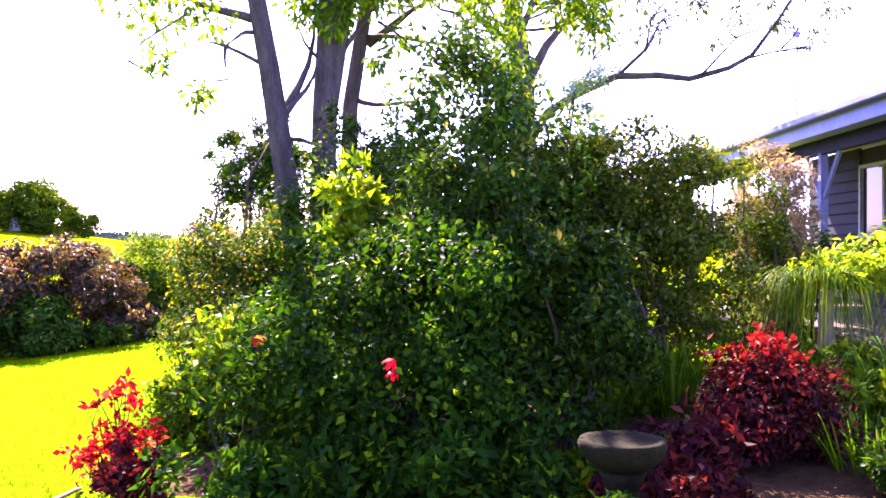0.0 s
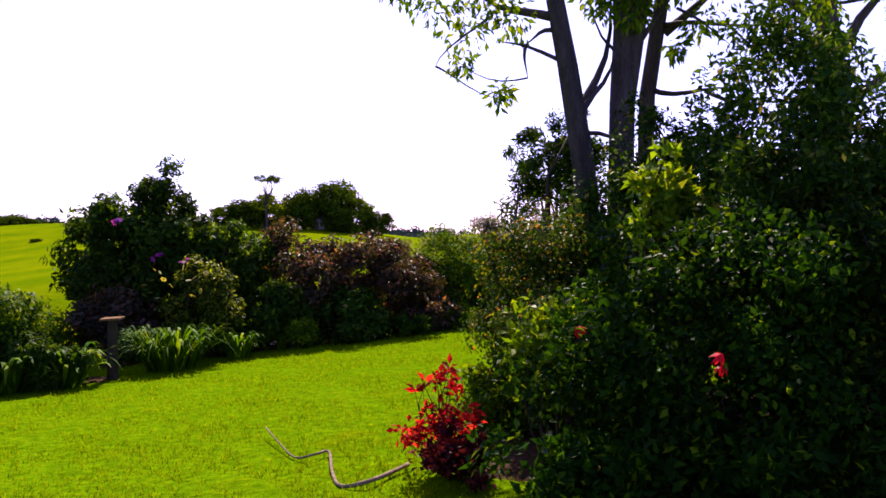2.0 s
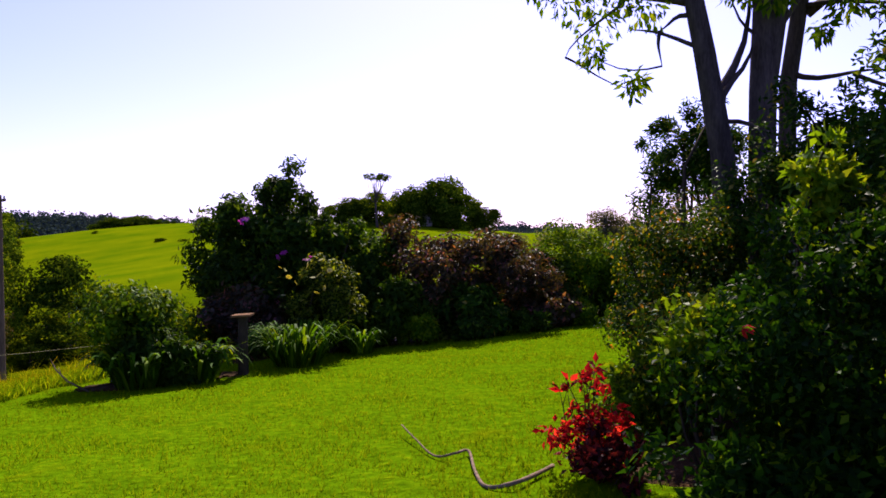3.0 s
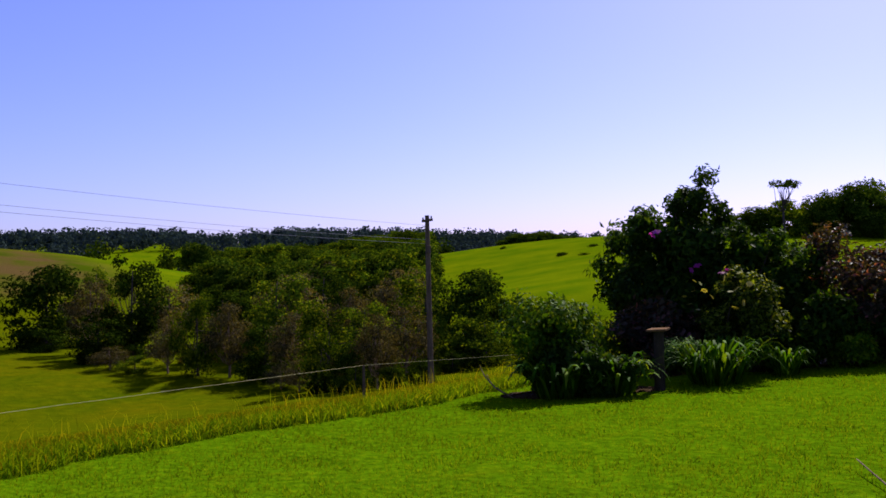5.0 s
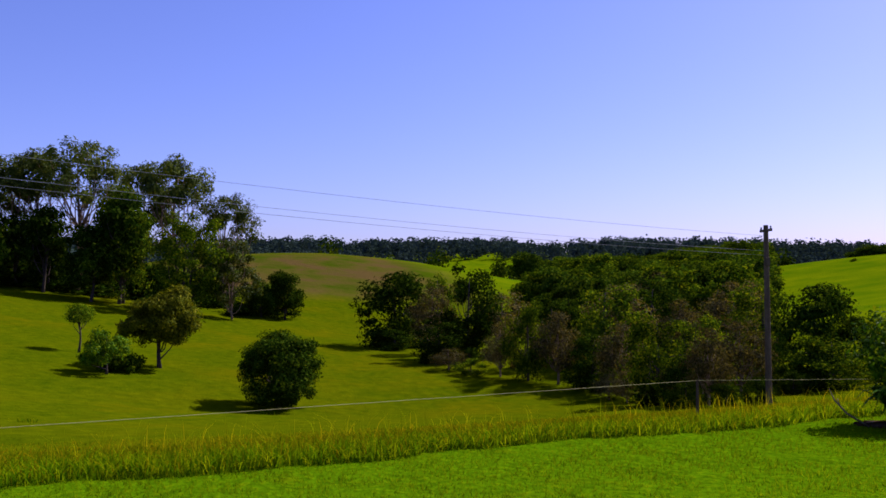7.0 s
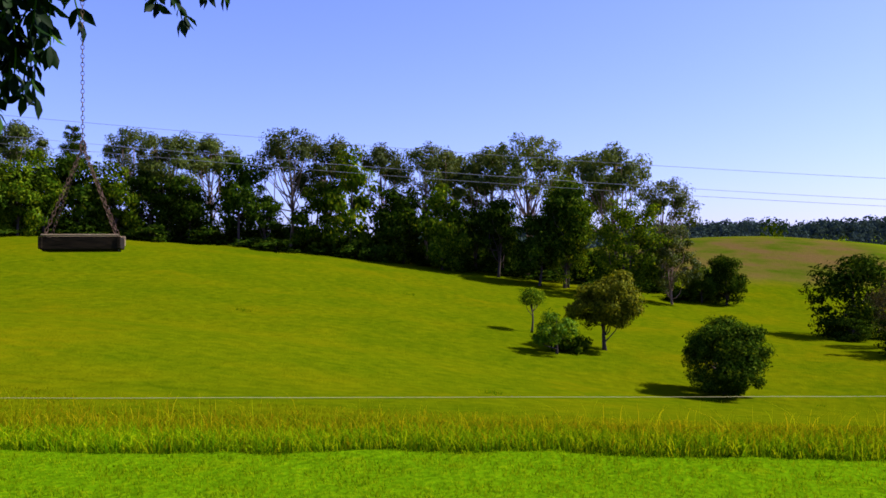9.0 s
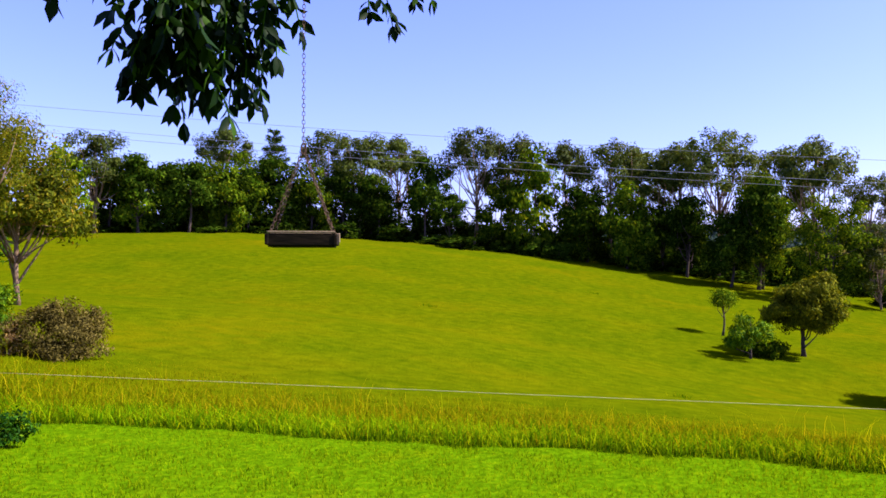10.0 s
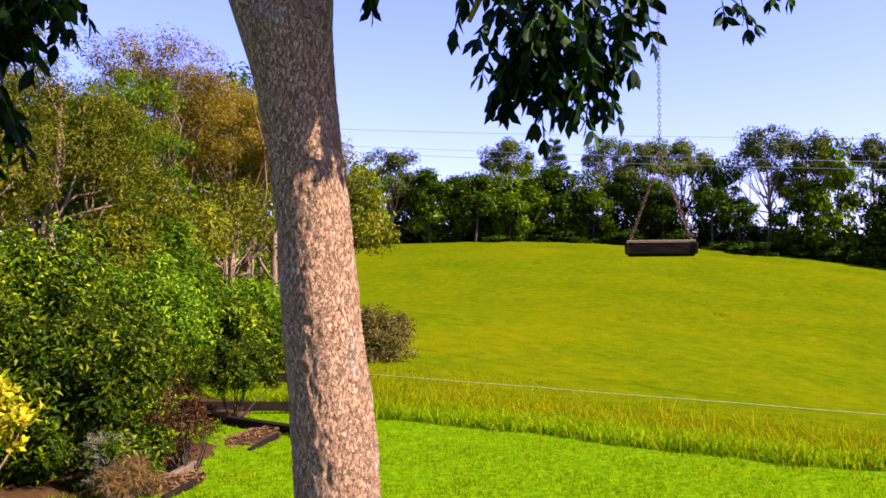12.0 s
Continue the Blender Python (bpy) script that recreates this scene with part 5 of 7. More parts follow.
# ---- near tree with its hanging tray ----
def pinnate(rng, verts, tris, start, heading, length, pairs=5, leaf=0.12):
    """One drooping compound leaf: a thin stalk and paired leaflets."""
    p = np.array(start, float)
    d = unit(np.array(heading, float))
    step = length / pairs
    path = [p.copy()]
    for i in range(pairs):
        d = unit(d + np.array([0, 0, -0.16]) + rng.normal(size=3) * 0.07)
        p = p + d * step
        path.append(p.copy())
        side = unit(np.cross(d, np.array([0.05, 0.08, 1.0])))
        for sgn in (-1, 1):
            w = unit(side * sgn * 0.75 + d * 0.5 + np.array([0, 0, -0.55]) + rng.normal(size=3) * 0.28)
            leaflet(rng, verts, tris, p, w, leaf * (0.75 + 0.5 * rng.random()))
    leaflet(rng, verts, tris, p, d + np.array([0, 0, -0.3]), leaf * 1.1)
    return path


def leaflet(rng, verts, tris, p, w, L):
    w = unit(np.array(w, float))
    s = unit(np.cross(w, rng.normal(size=3)))
    n = np.cross(s, w)
    k = len(verts)
    W = L * 0.2
    verts += [p, p + w * L * 0.25 + s * W * 0.8 + n * W * 0.2, p + w * L * 0.6 + s * W + n * W * 0.25, p + w * L - n * L * 0.08, p + w * L * 0.6 - s * W + n * W * 0.25, p + w * L * 0.25 - s * W * 0.8 + n * W * 0.2, p + w * L * 0.45]
    for a, b in ((0, 1), (1, 2), (2, 3), (3, 4), (4, 5), (5, 0)):
        tris.append((k + 6, k + a, k + b))


def near_tree():
    rng = np.random.default_rng(101)
    x0, y0 = -2.90, -3.36
    o = np.array([x0, y0, gz(x0, y0)])
    root = thing("feeder_tree", o, "tree with flaky pinkish grey bark on the lawn", "tree")
    # trunk as a fine lathe along a slightly leaning line
    line = [(-2.948, -3.282, -0.5), (-2.929, -3.282, 0.120), (-2.902, -3.291, 0.490), (-2.883, -3.310, 0.953), (-2.846, -3.338, 1.369), (-2.828, -3.365, 1.785), (-2.800, -3.393, 2.109), (-2.772, -3.412, 2.340), (-2.744, -3.430, 2.544), (-2.784, -3.412, 2.849), (-2.877, -3.375, 3.219), (-2.951, -3.338, 3.543)]
    rad = [0.222, 0.185, 0.165, 0.155, 0.146, 0.137, 0.137, 0.149, 0.166, 0.14, 0.112, 0.093]
    pts, rr = [], []
    for i in range(len(line) - 1):
        for k in range(36):
            t = k / 36
            pts.append(np.array(line[i]) * (1 - t) + np.array(line[i + 1]) * t - o)
            rr.append(rad[i] * (1 - t) + rad[i + 1] * t)
    s = Shape().tube(pts, rr, 110, True)
    # bumps and plates in the bark
    for i, v in enumerate(s.v):
        c = noise.noise(Vector((v.x * 8, v.y * 8, v.z * 4))) * 0.007
        c += (0.5 - abs(noise.noise(Vector((v.x * 38, v.y * 38, v.z * 17))))) * 0.013 + noise.noise(Vector((v.x * 70, v.y * 70, v.z * 50))) * 0.0015
        ring = min(i // 110, len(pts) - 1)
        d = (v - Vector(pts[ring])).normalized()
        s.v[i] = v + d * c
    part("trunk", s.mesh("trunk", M_BARK, True), root)
    limbs = [([(-2.784, -3.430, 2.155), (-2.719, -3.467, 2.433), (-2.645, -3.513, 2.692), (-2.525, -3.597, 2.988), (-2.174, -3.763, 3.543), (-1.896, -3.948, 4.375)], [0.09, 0.105, 0.1, 0.09, 0.08, 0.06]),
             ([(-2.914, -3.356, 3.358), (-3.006, -3.301, 3.820), (-3.099, -3.208, 4.930)], [0.1, 0.09, 0.06]),
             ([(-2.877, -3.365, 2.988), (-3.376, -3.162, 3.173), (-3.931, -2.931, 3.173), (-4.394, -2.699, 3.080), (-4.856, -2.376, 3.173)], [0.07, 0.06, 0.05, 0.04, 0.02]),
             ([(-2.525, -3.597, 2.988), (-2.174, -3.763, 2.895), (-1.804, -3.948, 2.849), (-1.526, -4.041, 2.710)], [0.06, 0.05, 0.035, 0.02]),
             ([(-3.654, -3.023, 3.173), (-3.839, -3.301, 2.988), (-3.931, -3.486, 2.849)], [0.03, 0.022, 0.012])]
    for p, r in limbs:
        part("limb", Shape().tube([np.array(q) - o for q in p], r, 14, True, 0.03, rng).mesh("limb", M_BARK, True), root)
    verts, tris, stalks = [], [], Shape()
    rng = np.random.default_rng(33)

    def sprays(a, b, n, length, dirs, zs=0.08, leaf=0.105, pairs=5):
        for i in range(n):
            t = rng.random()
            p = np.array(a) * (1 - t) + np.array(b) * t + rng.normal(size=3) * np.array([0.07, 0.07, zs])
            h = np.array(dirs) + rng.normal(size=3) * np.array([0.45, 0.45, 0.25])
            path = pinnate(rng, verts, tris, p - o, h, length * (0.6 + 0.6 * rng.random()), pairs, leaf)
            stalks.tube(path, [0.004] * len(path), 4, False)

    sprays((-4.3, -3.38, 2.98), (-4.64, -2.96, 3.0), 44, 0.36, (0.05, -0.05, -0.9), 0.12)
    sprays((-4.2, -3.46, 2.78), (-4.34, -3.27, 2.74), 24, 0.34, (0.05, -0.08, -0.9), 0.08)
    sprays((-4.2, -3.47, 2.98), (-4.3, -3.36, 2.98), 9, 0.3, (0.08, -0.1, -0.8), 0.06)
    sprays((-4.2, -3.45, 3.12), (-4.66, -2.93, 3.15), 18, 0.3, (0, 0, 0.1), 0.15)
    sprays((-4.95, -2.6, 3.02), (-4.98, -2.58, 3.04), 3, 0.2, (-0.1, 0.1, -0.9), 0.03, 0.085, 3)
    sprays((-5.1, -2.4, 3.1), (-5.14, -2.34, 3.12), 3, 0.12, (-0.1, 0.1, -0.6), 0.02, 0.08, 2)
    sprays((-3.62, -3.37, 2.98), (-3.8, -3.25, 3.0), 3, 0.1, (0, 0, -0.5), 0.03, 0.085, 2)
    sprays((-2.6, -3.75, 2.82), (-2.62, -3.72, 2.82), 2, 0.14, (0, 0, -0.9), 0.02, 0.085, 3)
    sprays((-3.1, -3.35, 2.85), (-3.1, -3.3, 2.85), 2, 0.14, (0, 0, -0.9), 0.02, 0.08, 3)
    sprays((-1.75, -4.15, 2.72), (-1.98, -4.1, 2.84), 30, 0.28, (0, 0, -0.8), 0.1, 0.09)
    sprays((-1.8, -4.03, 2.4), (-1.86, -4.0, 2.15), 20, 0.2, (0, 0, -0.9), 0.08, 0.08)
    sprays((-1.8, -4.05, 2.66), (-2.05, -3.93, 2.6), 40, 0.16, (0, 0, -0.6), 0.08, 0.085)
    # sprays added overhead, out of view, to cast shade on the trunk's top
    for q in ((-3.1, -2.4, 3.6), (-2.9, -2.5, 3.6), (-3.3, -2.2, 3.75), (-3.05, -2.1, 3.9), (-3.35, -1.8, 4.3), (-3.05, -1.9, 4.2), (-2.8, -2.5, 3.75), (-3.25, -2.7, 3.85), (-2.0, -4.2, 4.6), (-3.3, -3.4, 5.2), (-4.2, -3.1, 3.8), (-3.0, -3.0, 4.5), (-1.8, -3.4, 4.6), (-2.4, -4.8, 4.4), (-2.8, -4.2, 4.2), (-1.6, -3.9, 4.4)):
        sprays(np.array(q) - 0.45, np.array(q) + 0.45, 42, 0.34, (0, 0, -0.1), 0.25)
    # further unseen sprays packed toward the sun purely as shadow casters
    for z in (3.5, 3.62, 3.75, 3.9):
        sprays((-3.4, -2.45, z), (-2.85, -2.15, z), 60, 0.3, (0, 0, -0.1), 0.06)
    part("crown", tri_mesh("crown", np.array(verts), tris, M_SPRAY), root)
    tagged(part("leaf_stalk", stalks.mesh("leaf_stalk", M_STRAP), root), kind="stuff")


near_tree()


def chain_mesh(a, b, link=0.028, r=0.0018):
    a, b = Vector(a), Vector(b)
    d = b - a
    n = max(2, int(d.length / (link * 0.74)))
    s = Shape()
    q = d.to_track_quat("Z", "Y").to_matrix()
    for i in range(n):
        c = a + d * ((i + 0.5) / n)
        ring = []
        for k in range(9):
            t = 2 * math.pi * k / 8
            u = Vector((math.cos(t) * link * 0.27, 0, math.sin(t) * link * 0.5))
            if i % 2:
                u = Vector((0, u.x, u.z))
            ring.append(c + q @ u)
        s.tube(ring, [r] * 9, 4, False)
    return s


def feeder():
    c = Vector((-4.69, -2.855, 1.73))
    root = thing("hanging_feeder", c, "rough timber bird-feeder tray hanging on chains", "bird feeder", turn=radians(117))
    for z in (-0.014, 0.017):
        part("front_board", Shape().box((0, 0.13, z), (0.335, 0.02, 0.027), None, 0.004).mesh("front_board", M_DARKWOOD), root)
    part("back_board", Shape().box((0, -0.13, 0), (0.335, 0.022, 0.06), None, 0.004).mesh("back_board", M_DARKWOOD), root)
    for sx in (-1, 1):
        part("end_board", Shape().box((sx * 0.166, 0, 0.002), (0.018, 0.29, 0.056), None, 0.004).mesh("end_board", M_DARKWOOD), root)
        part("corner_cap", Shape().box((sx * 0.172, 0.139, 0.016), (0.016, 0.018, 0.05), None, 0.004).mesh("corner_cap", M_ENDGRAIN), root, "pale worn corner of the tray")
        part("rail", Shape().box((0, sx * 0.133, 0.037), (0.33, 0.02, 0.008), None, 0.003).mesh("rail", M_ENDGRAIN), root, "thin pale top rail")
    part("base", Shape().box((0, 0, -0.03), (0.322, 0.236, 0.012)).mesh("base", M_DARKWOOD), root)
    apex = (0, 0, 0.46)
    for sx in (-1, 1):
        for sy in (-1, 1):
            part("chain", chain_mesh((sx * 0.155, sy * 0.11, 0.03), apex).mesh("chain", M_CHAIN), root, "rusty steel chain")
    part("chain", chain_mesh(apex, (0, 0, 1.4)).mesh("chain", M_CHAIN), root, "rusty steel chain")
    hook = Shape().tube([(0.012 * math.cos(t), 0.012 * math.sin(t) * 0.3, 0.46 + 0.03 * math.sin(t)) for t in np.linspace(0, 6.2, 12)], [0.004] * 12, 5)
    part("hook", hook.mesh("hook", M_CHAIN), root)


feeder()

# ---- fences ----
def fences():
    rng = np.random.default_rng(120)
    ends = [Vector((-10.35, -11.85, 0.02)), Vector((-16.4, 10.3, -0.51)), Vector((-15.6, 13.5, -0.53)), Vector((-14.6, 17.0, -0.5))]
    root = thing("tape_fence", (-13.3, -2.0, gz(-13.3, -2.0)), "cream electric tape fence line along the lawn", "fence")
    o = root.matrix_world.translation
    pts = [a.lerp(b, k / 24) - o for a, b in zip(ends, ends[1:]) for k in range(24)]
    pts = [p + Vector((0, 0, rng.normal() * 0.002)) for p in pts]
    part("tape", Shape().tube(pts, [0.0046] * len(pts), 5).mesh("tape", M_ROPE, True), root)
    for x, y, _ in ends[1:2] + ends[3:]:
        p = Shape().tube([(0, 0, -0.3), (0.01, 0, 0.4), (0, 0.01, 0.8)], [0.035, 0.033, 0.03], 8, True, 0.06, rng)
        q = part("post", p.mesh("post", M_WOODGREY), root)
        q.location = Vector((x, y, gz(x, y))) - o
    rail = thing("rail_fence", (-10.25, -11.8, gz(-10.25, -11.8)), "weathered two-rail timber fence beside the lawn", "fence")
    o = rail.matrix_world.translation
    ends = [(-10.25, -11.8), (-8.2, -12.9), (-6.1, -14.0), (-4.0, -15.1)]
    for k, (x, y) in enumerate(ends):
        p = part("post", Shape().box((0, 0, 0.35), (0.15, 0.13, 1.1), pose(0, 0, 0, 1, -1, 25), 0.015).mesh("post", M_WOODGREY), rail)
        p.location = Vector((x, y, gz(x, y))) - o
    for (xa, ya), (xb, yb) in zip(ends, ends[1:]):
        for z in (0.12, 0.58):
            a, b = Vector((xa, ya, gz(xa, ya) + z)) - o, Vector((xb, yb, gz(xb, yb) + z)) - o
            m = (b - a).to_track_quat("X", "Z").to_matrix().to_4x4()
            part("rail", Shape().box((a + b) / 2 + Vector((0.05, 0.1, 0)), ((b - a).length + 0.2, 0.06, 0.15), m, 0.012).mesh("rail", M_DARKWOOD), rail)


fences()

# ---- shrubs and bed below the grove ----
shrub("fence_bush", "low dark green bush at the fence's foot", "shrub", -8.45, -9.25, 0.5, 1.05, 0.9, 2600, 0.06, M_HIB, 130, 36, 0.45, 0, 5, 0.4, -0.9, 0.45, 0.2)
shrub("privet", "big glossy green shrub reaching down to the lawn", "shrub", -4.5, -8.75, 1.9, 2.1, 1.8, 17000, 0.07, M_PRIVET, 131, 110, 0.42, 0, 10, 0.4, -0.95, 0.46, 0.1)
shrub("privet", "big dark glossy shrub beside the lawn", "shrub", -3.75, -9.1, 2.0, 2.0, 1.9, 16000, 0.07, M_PRIVET, 132, 110, 0.42, 0, 9, 0.4, -0.95, 0.46, 0.1)
shrub("privet", "leafy green shrub in front of the grove", "shrub", -5.5, -10.0, 1.6, 1.7, 1.5, 14000, 0.068, M_PRIVET, 133, 90, 0.42, 0, 8, 0.4, -0.95, 0.46, 0.11)
shrub("privet", "leafy dark green shrub at the grove's edge", "shrub", -6.6, -11.7, 1.9, 2.0, 1.8, 18000, 0.07, M_PRIVET, 231, 90, 0.42, 0, 8, 0.45, -0.95, 0.46, 0.17)
shrub("fence_shrub", "leafy dark green shrub leaning over the timber fence", "shrub", -8.35, -11.3, 1.3, 1.9, 1.2, 15000, 0.055, M_PRIVET, 134, 90, 0.42, 0.1, 8, 0.35, -0.75, 0.64, 0.12)
shrub("tall_shrub", "tall leafy green shrub before the grove", "shrub", -8.4, -13.9, 2.6, 2.6, 2.0, 14000, 0.1, M_GREENTREE, 135, 70, 0.4, 0, 9, 0.4, -0.9, 0.5, 0.16)
shrub("tall_shrub", "tall leafy dark shrub before the grove", "shrub", -6.2, -13.4, 2.9, 2.6, 2.0, 14000, 0.1, M_PRIVET, 136, 70, 0.4, 0, 9, 0.4, -0.9, 0.5, 0.16)
shrub("tall_shrub", "tall golden-green shrub before the grove", "shrub", -4.6, -13.2, 3.0, 2.4, 2.0, 13000, 0.1, M_GUMGOLD, 137, 66, 0.36, 0, 9, 0.4, -0.9, 0.5, 0.16)
shrub("low_sprigs", "dark leafy plants below the timber fence", "shrub", -5.75, -9.3, 0.7, 0.9, 0.8, 3200, 0.065, M_PRIVET, 165, 34, 0.42, 0, 5, 0.4, -0.95, 0.45, 0.2)
shrub("low_sprigs", "dark leafy plants at the privet's foot", "shrub", -4.75, -8.0, 0.6, 1.1, 0.6, 3200, 0.07, M_PRIVET, 164, 30, 0.42, 0, 5, 0.4, -0.95, 0.45, 0.2)
shrub("dead_red_shrub", "reddish brown dying shrub by the fence", "shrub", -5.55, -8.4, 0.95, 0.8, 0.7, 2200, 0.045, M_RUSTSHRUB, 138, 40, 0.35, 0, 22, 0.35, -0.7, 0.5, 0.17)
shrub("grey_tussock", "dry greyish brown tussock at the bed's edge", "shrub", -4.55, -7.75, 0.36, 0.6, 0.45, 3000, 0.09, M_TAN, 139, 40, 0.05, -0.3, 6, 0.3, -0.8, 0.45, 0.22, 0.6)
shrub("grey_tussock", "grey-green feathery tuft at the bed's edge", "shrub", -4.5, -7.95, 0.6, 0.42, 0.4, 2200, 0.07, M_GREY, 140, 40, 0.09, -0.3, 6, 0.3, -0.8, 0.5, 0.22, 0.8)
shrub("croton", "yellow-leaved shrub on pale thin stems", "shrub", -3.38, -7.72, 1.18, 0.62, 0.55, 1500, 0.075, M_YELLOW, 141, 30, 0.55, 0.1, 8, 0.4, -0.6, 0.6, 0.2, 0.1, M_PALEBARK)
for i, (x, y, w, d) in enumerate([(-5.1, -8.0, 1.3, 0.5), (-7.4, -9.9, 2.0, 0.7)]):
    rng_m = np.random.default_rng(150 + i)
    root_m = thing("mulch_bed", (x, y, gz(x, y) + 0.01), "low bed of brown bark mulch edged with timber", "garden bed", turn=radians(28))
    vv, tt = [(0, 0, 0.07)], []
    for k in range(26):
        a = 6.283 * k / 26
        vv.append((math.cos(a) * w / 2 * rng_m.uniform(0.85, 1.05), math.sin(a) * d / 2 * rng_m.uniform(0.85, 1.05), -0.02))
        tt.append((0, 1 + k, 1 + (k + 1) % 26))
    part("soil", tri_mesh("soil", vv, tt, M_MULCH, True), root_m)
    chips = Shape()
    for k in range(160):
        a, q = rng_m.random() * 6.283, math.sqrt(rng_m.random())
        chips.box((math.cos(a) * w / 2 * q, math.sin(a) * d / 2 * q, 0.075 * (1 - q) + 0.01), (0.03 + 0.04 * rng_m.random(), 0.016, 0.008), Euler((rng_m.normal() * 0.3, rng_m.normal() * 0.3, rng_m.random() * 6.3)).to_matrix().to_4x4())
    tagged(part("wood_chip", chips.mesh("wood_chip", M_CHIP), root_m), kind="stuff")
    part("edging", Shape().box((0.2, d * 0.5, 0.02), (w * 0.5, 0.05, 0.05), pose(0, 0, 0, 0, 0, 4), 0.01).mesh("edging", M_DARKWOOD), root_m)
    shrub("low_sprigs", "small green plants growing through the mulch", "shrub", x + 0.5, y - 0.2, 0.3, 0.7, 0.5, 260, 0.06, M_GREENTREE, 160 + i, 12, 0.4, 0, 3, 0.3, -0.5, 0.5, 0.2)

log = thing("timber_edging", (-8.2, -10.6, gz(-8.2, -10.6) + 0.05), "dark weathered timber sleeper lying on the grass", "sleeper", turn=radians(94))
part("sleeper", Shape().box((0, 0, 0), (2.4, 0.14, 0.15), None, 0.015).mesh("sleeper", M_DARKWOOD), log)
twigs = thing("timber_edging", (-4.95, -7.95, gz(-4.95, -7.95) + 0.03), "pale split timber edging along the mulch", "sleeper", turn=radians(32))
part("sleeper", Shape().box((0, 0, 0), (1.7, 0.07, 0.07), pose(0, 0, 0, 0, 1, 0), 0.012).mesh("sleeper", M_WOODGREY), twigs)

# ---- grove of gums ----
GROVE = "gums in the grove"
tree("grove_gum", "slender pale-trunked gum with a thin airy crown", "tree", (-14.7, -23.9, gz(-14.7, -23.9)), 9.2, (0.24, 0.42, 1.0), 34000, 0.095, M_GUMRUST, M_PALEBARK, 171, 0.016, 130, 0.3, 0.2, 0.2, 0.3, GROVE, 0.055, 30)
tree("grove_gum", "leaning gum with golden green foliage", "tree", (-9.4, -20.4, gz(-9.4, -20.4)), 7.6, (0.33, 0.25, 0.98), 30000, 0.1, M_GUMGOLD, M_PALEBARK, 172, 0.022, 130, 0.12, 0.2, 0.2, 0.32, GROVE, 0.065, 22, (-0.08, 0.02))
tree("grove_gum", "gum with rusty golden foliage over bare limbs", "tree", (-18.1, -25.2, gz(-18.1, -25.2)), 8.8, (0.28, 0.42, 0.98), 38000, 0.1, M_GUMRUST, M_PALEBARK, 173, 0.018, 130, 0.2, 0.2, 0.2, 0.3, GROVE, 0.06, 28)
tree("grove_gum", "gum with drooping golden green foliage", "tree", (-20.5, -25.6, gz(-20.5, -25.6)), 8.6, (0.3, 0.4, 0.96), 24000, 0.11, M_GUMGOLD, M_PALEBARK, 174, 0.018, 110, 0.2, 0.2, 0.35, 0.3, GROVE, 0.065, 22)
tree("grove_gum", "leafy green gum in the grove", "tree", (-11.8, -21.4, gz(-11.8, -21.4)), 7.4, (0.28, 0.1, 0.98), 28000, 0.1, M_GREENTREE, M_PALEBARK, 175, 0.018, 120, 0.2, 0.2, 0.2, 0.32, GROVE, 0.065, 18)
tree("grove_gum", "leafy golden green gum in the grove", "tree", (-6.6, -18.0, gz(-6.6, -18.0)), 6.6, (0.34, 0.15, 0.98), 28000, 0.09, M_GUMGOLD, M_PALEBARK, 176, 0.02, 120, 0.2, 0.2, 0.2, 0.32, GROVE, 0.065, 18)
tree("grove_gum", "distant tall green tree over the grove", "tree", (-27.7, -36.8, gz(-27.7, -36.8)), 11.6, (0.24, 0.2, 1.0), 8000, 0.3, M_GREENTREE, M_BARK2, 177, 0.018, 40, 0.3, group=GROVE, limbs=20)
tree("grove_gum", "pale gum at the grove's far end", "tree", (-26.8, -29.5, gz(-26.8, -29.5)), 7.4, (0.34, 0.2, 0.98), 13000, 0.2, M_GUMGOLD, M_PALEBARK, 178, 0.017, 50, 0.2, group=GROVE, limbs=24)
tree("grove_gum", "dark leafy tree deep in the grove", "tree", (-11.0, -27.5, gz(-11.0, -27.5)), 7.4, (0.36, 0.12, 0.98), 10000, 0.22, M_DARKTREE, M_BARK2, 179, 0.02, 46, 0.3, group=GROVE, limbs=20)
tree("grove_gum", "dark leafy tree deep in the grove", "tree", (-17.0, -31.0, gz(-17.0, -31.0)), 7.4, (0.38, 0.12, 0.98), 10000, 0.24, M_DARKTREE, M_BARK2, 180, 0.02, 46, 0.3, group=GROVE, limbs=20)
for i, (x, y, h) in enumerate([(-25.0, -40.0, 9.0), (-20.0, -38.0, 8.5), (-14.5, -35.0, 8.0), (-31.0, -40.0, 9.0), (-9.5, -31.0, 7.5), (-22.5, -33.0, 6.5), (-6.5, -27.0, 7.0)]):
    tree("backing_tree", "dark leafy tree behind the grove", "tree", (x, y, gz(x, y)), h, (0.4, 0.0, 1.0), 3600, 0.42, (M_DARKTREE, M_GREENTREE)[i % 2], M_BARK2, 440 + i, 0.02, 46, 0.3, group="trees behind the grove", limbs=8, low=-0.95, size=0.13)
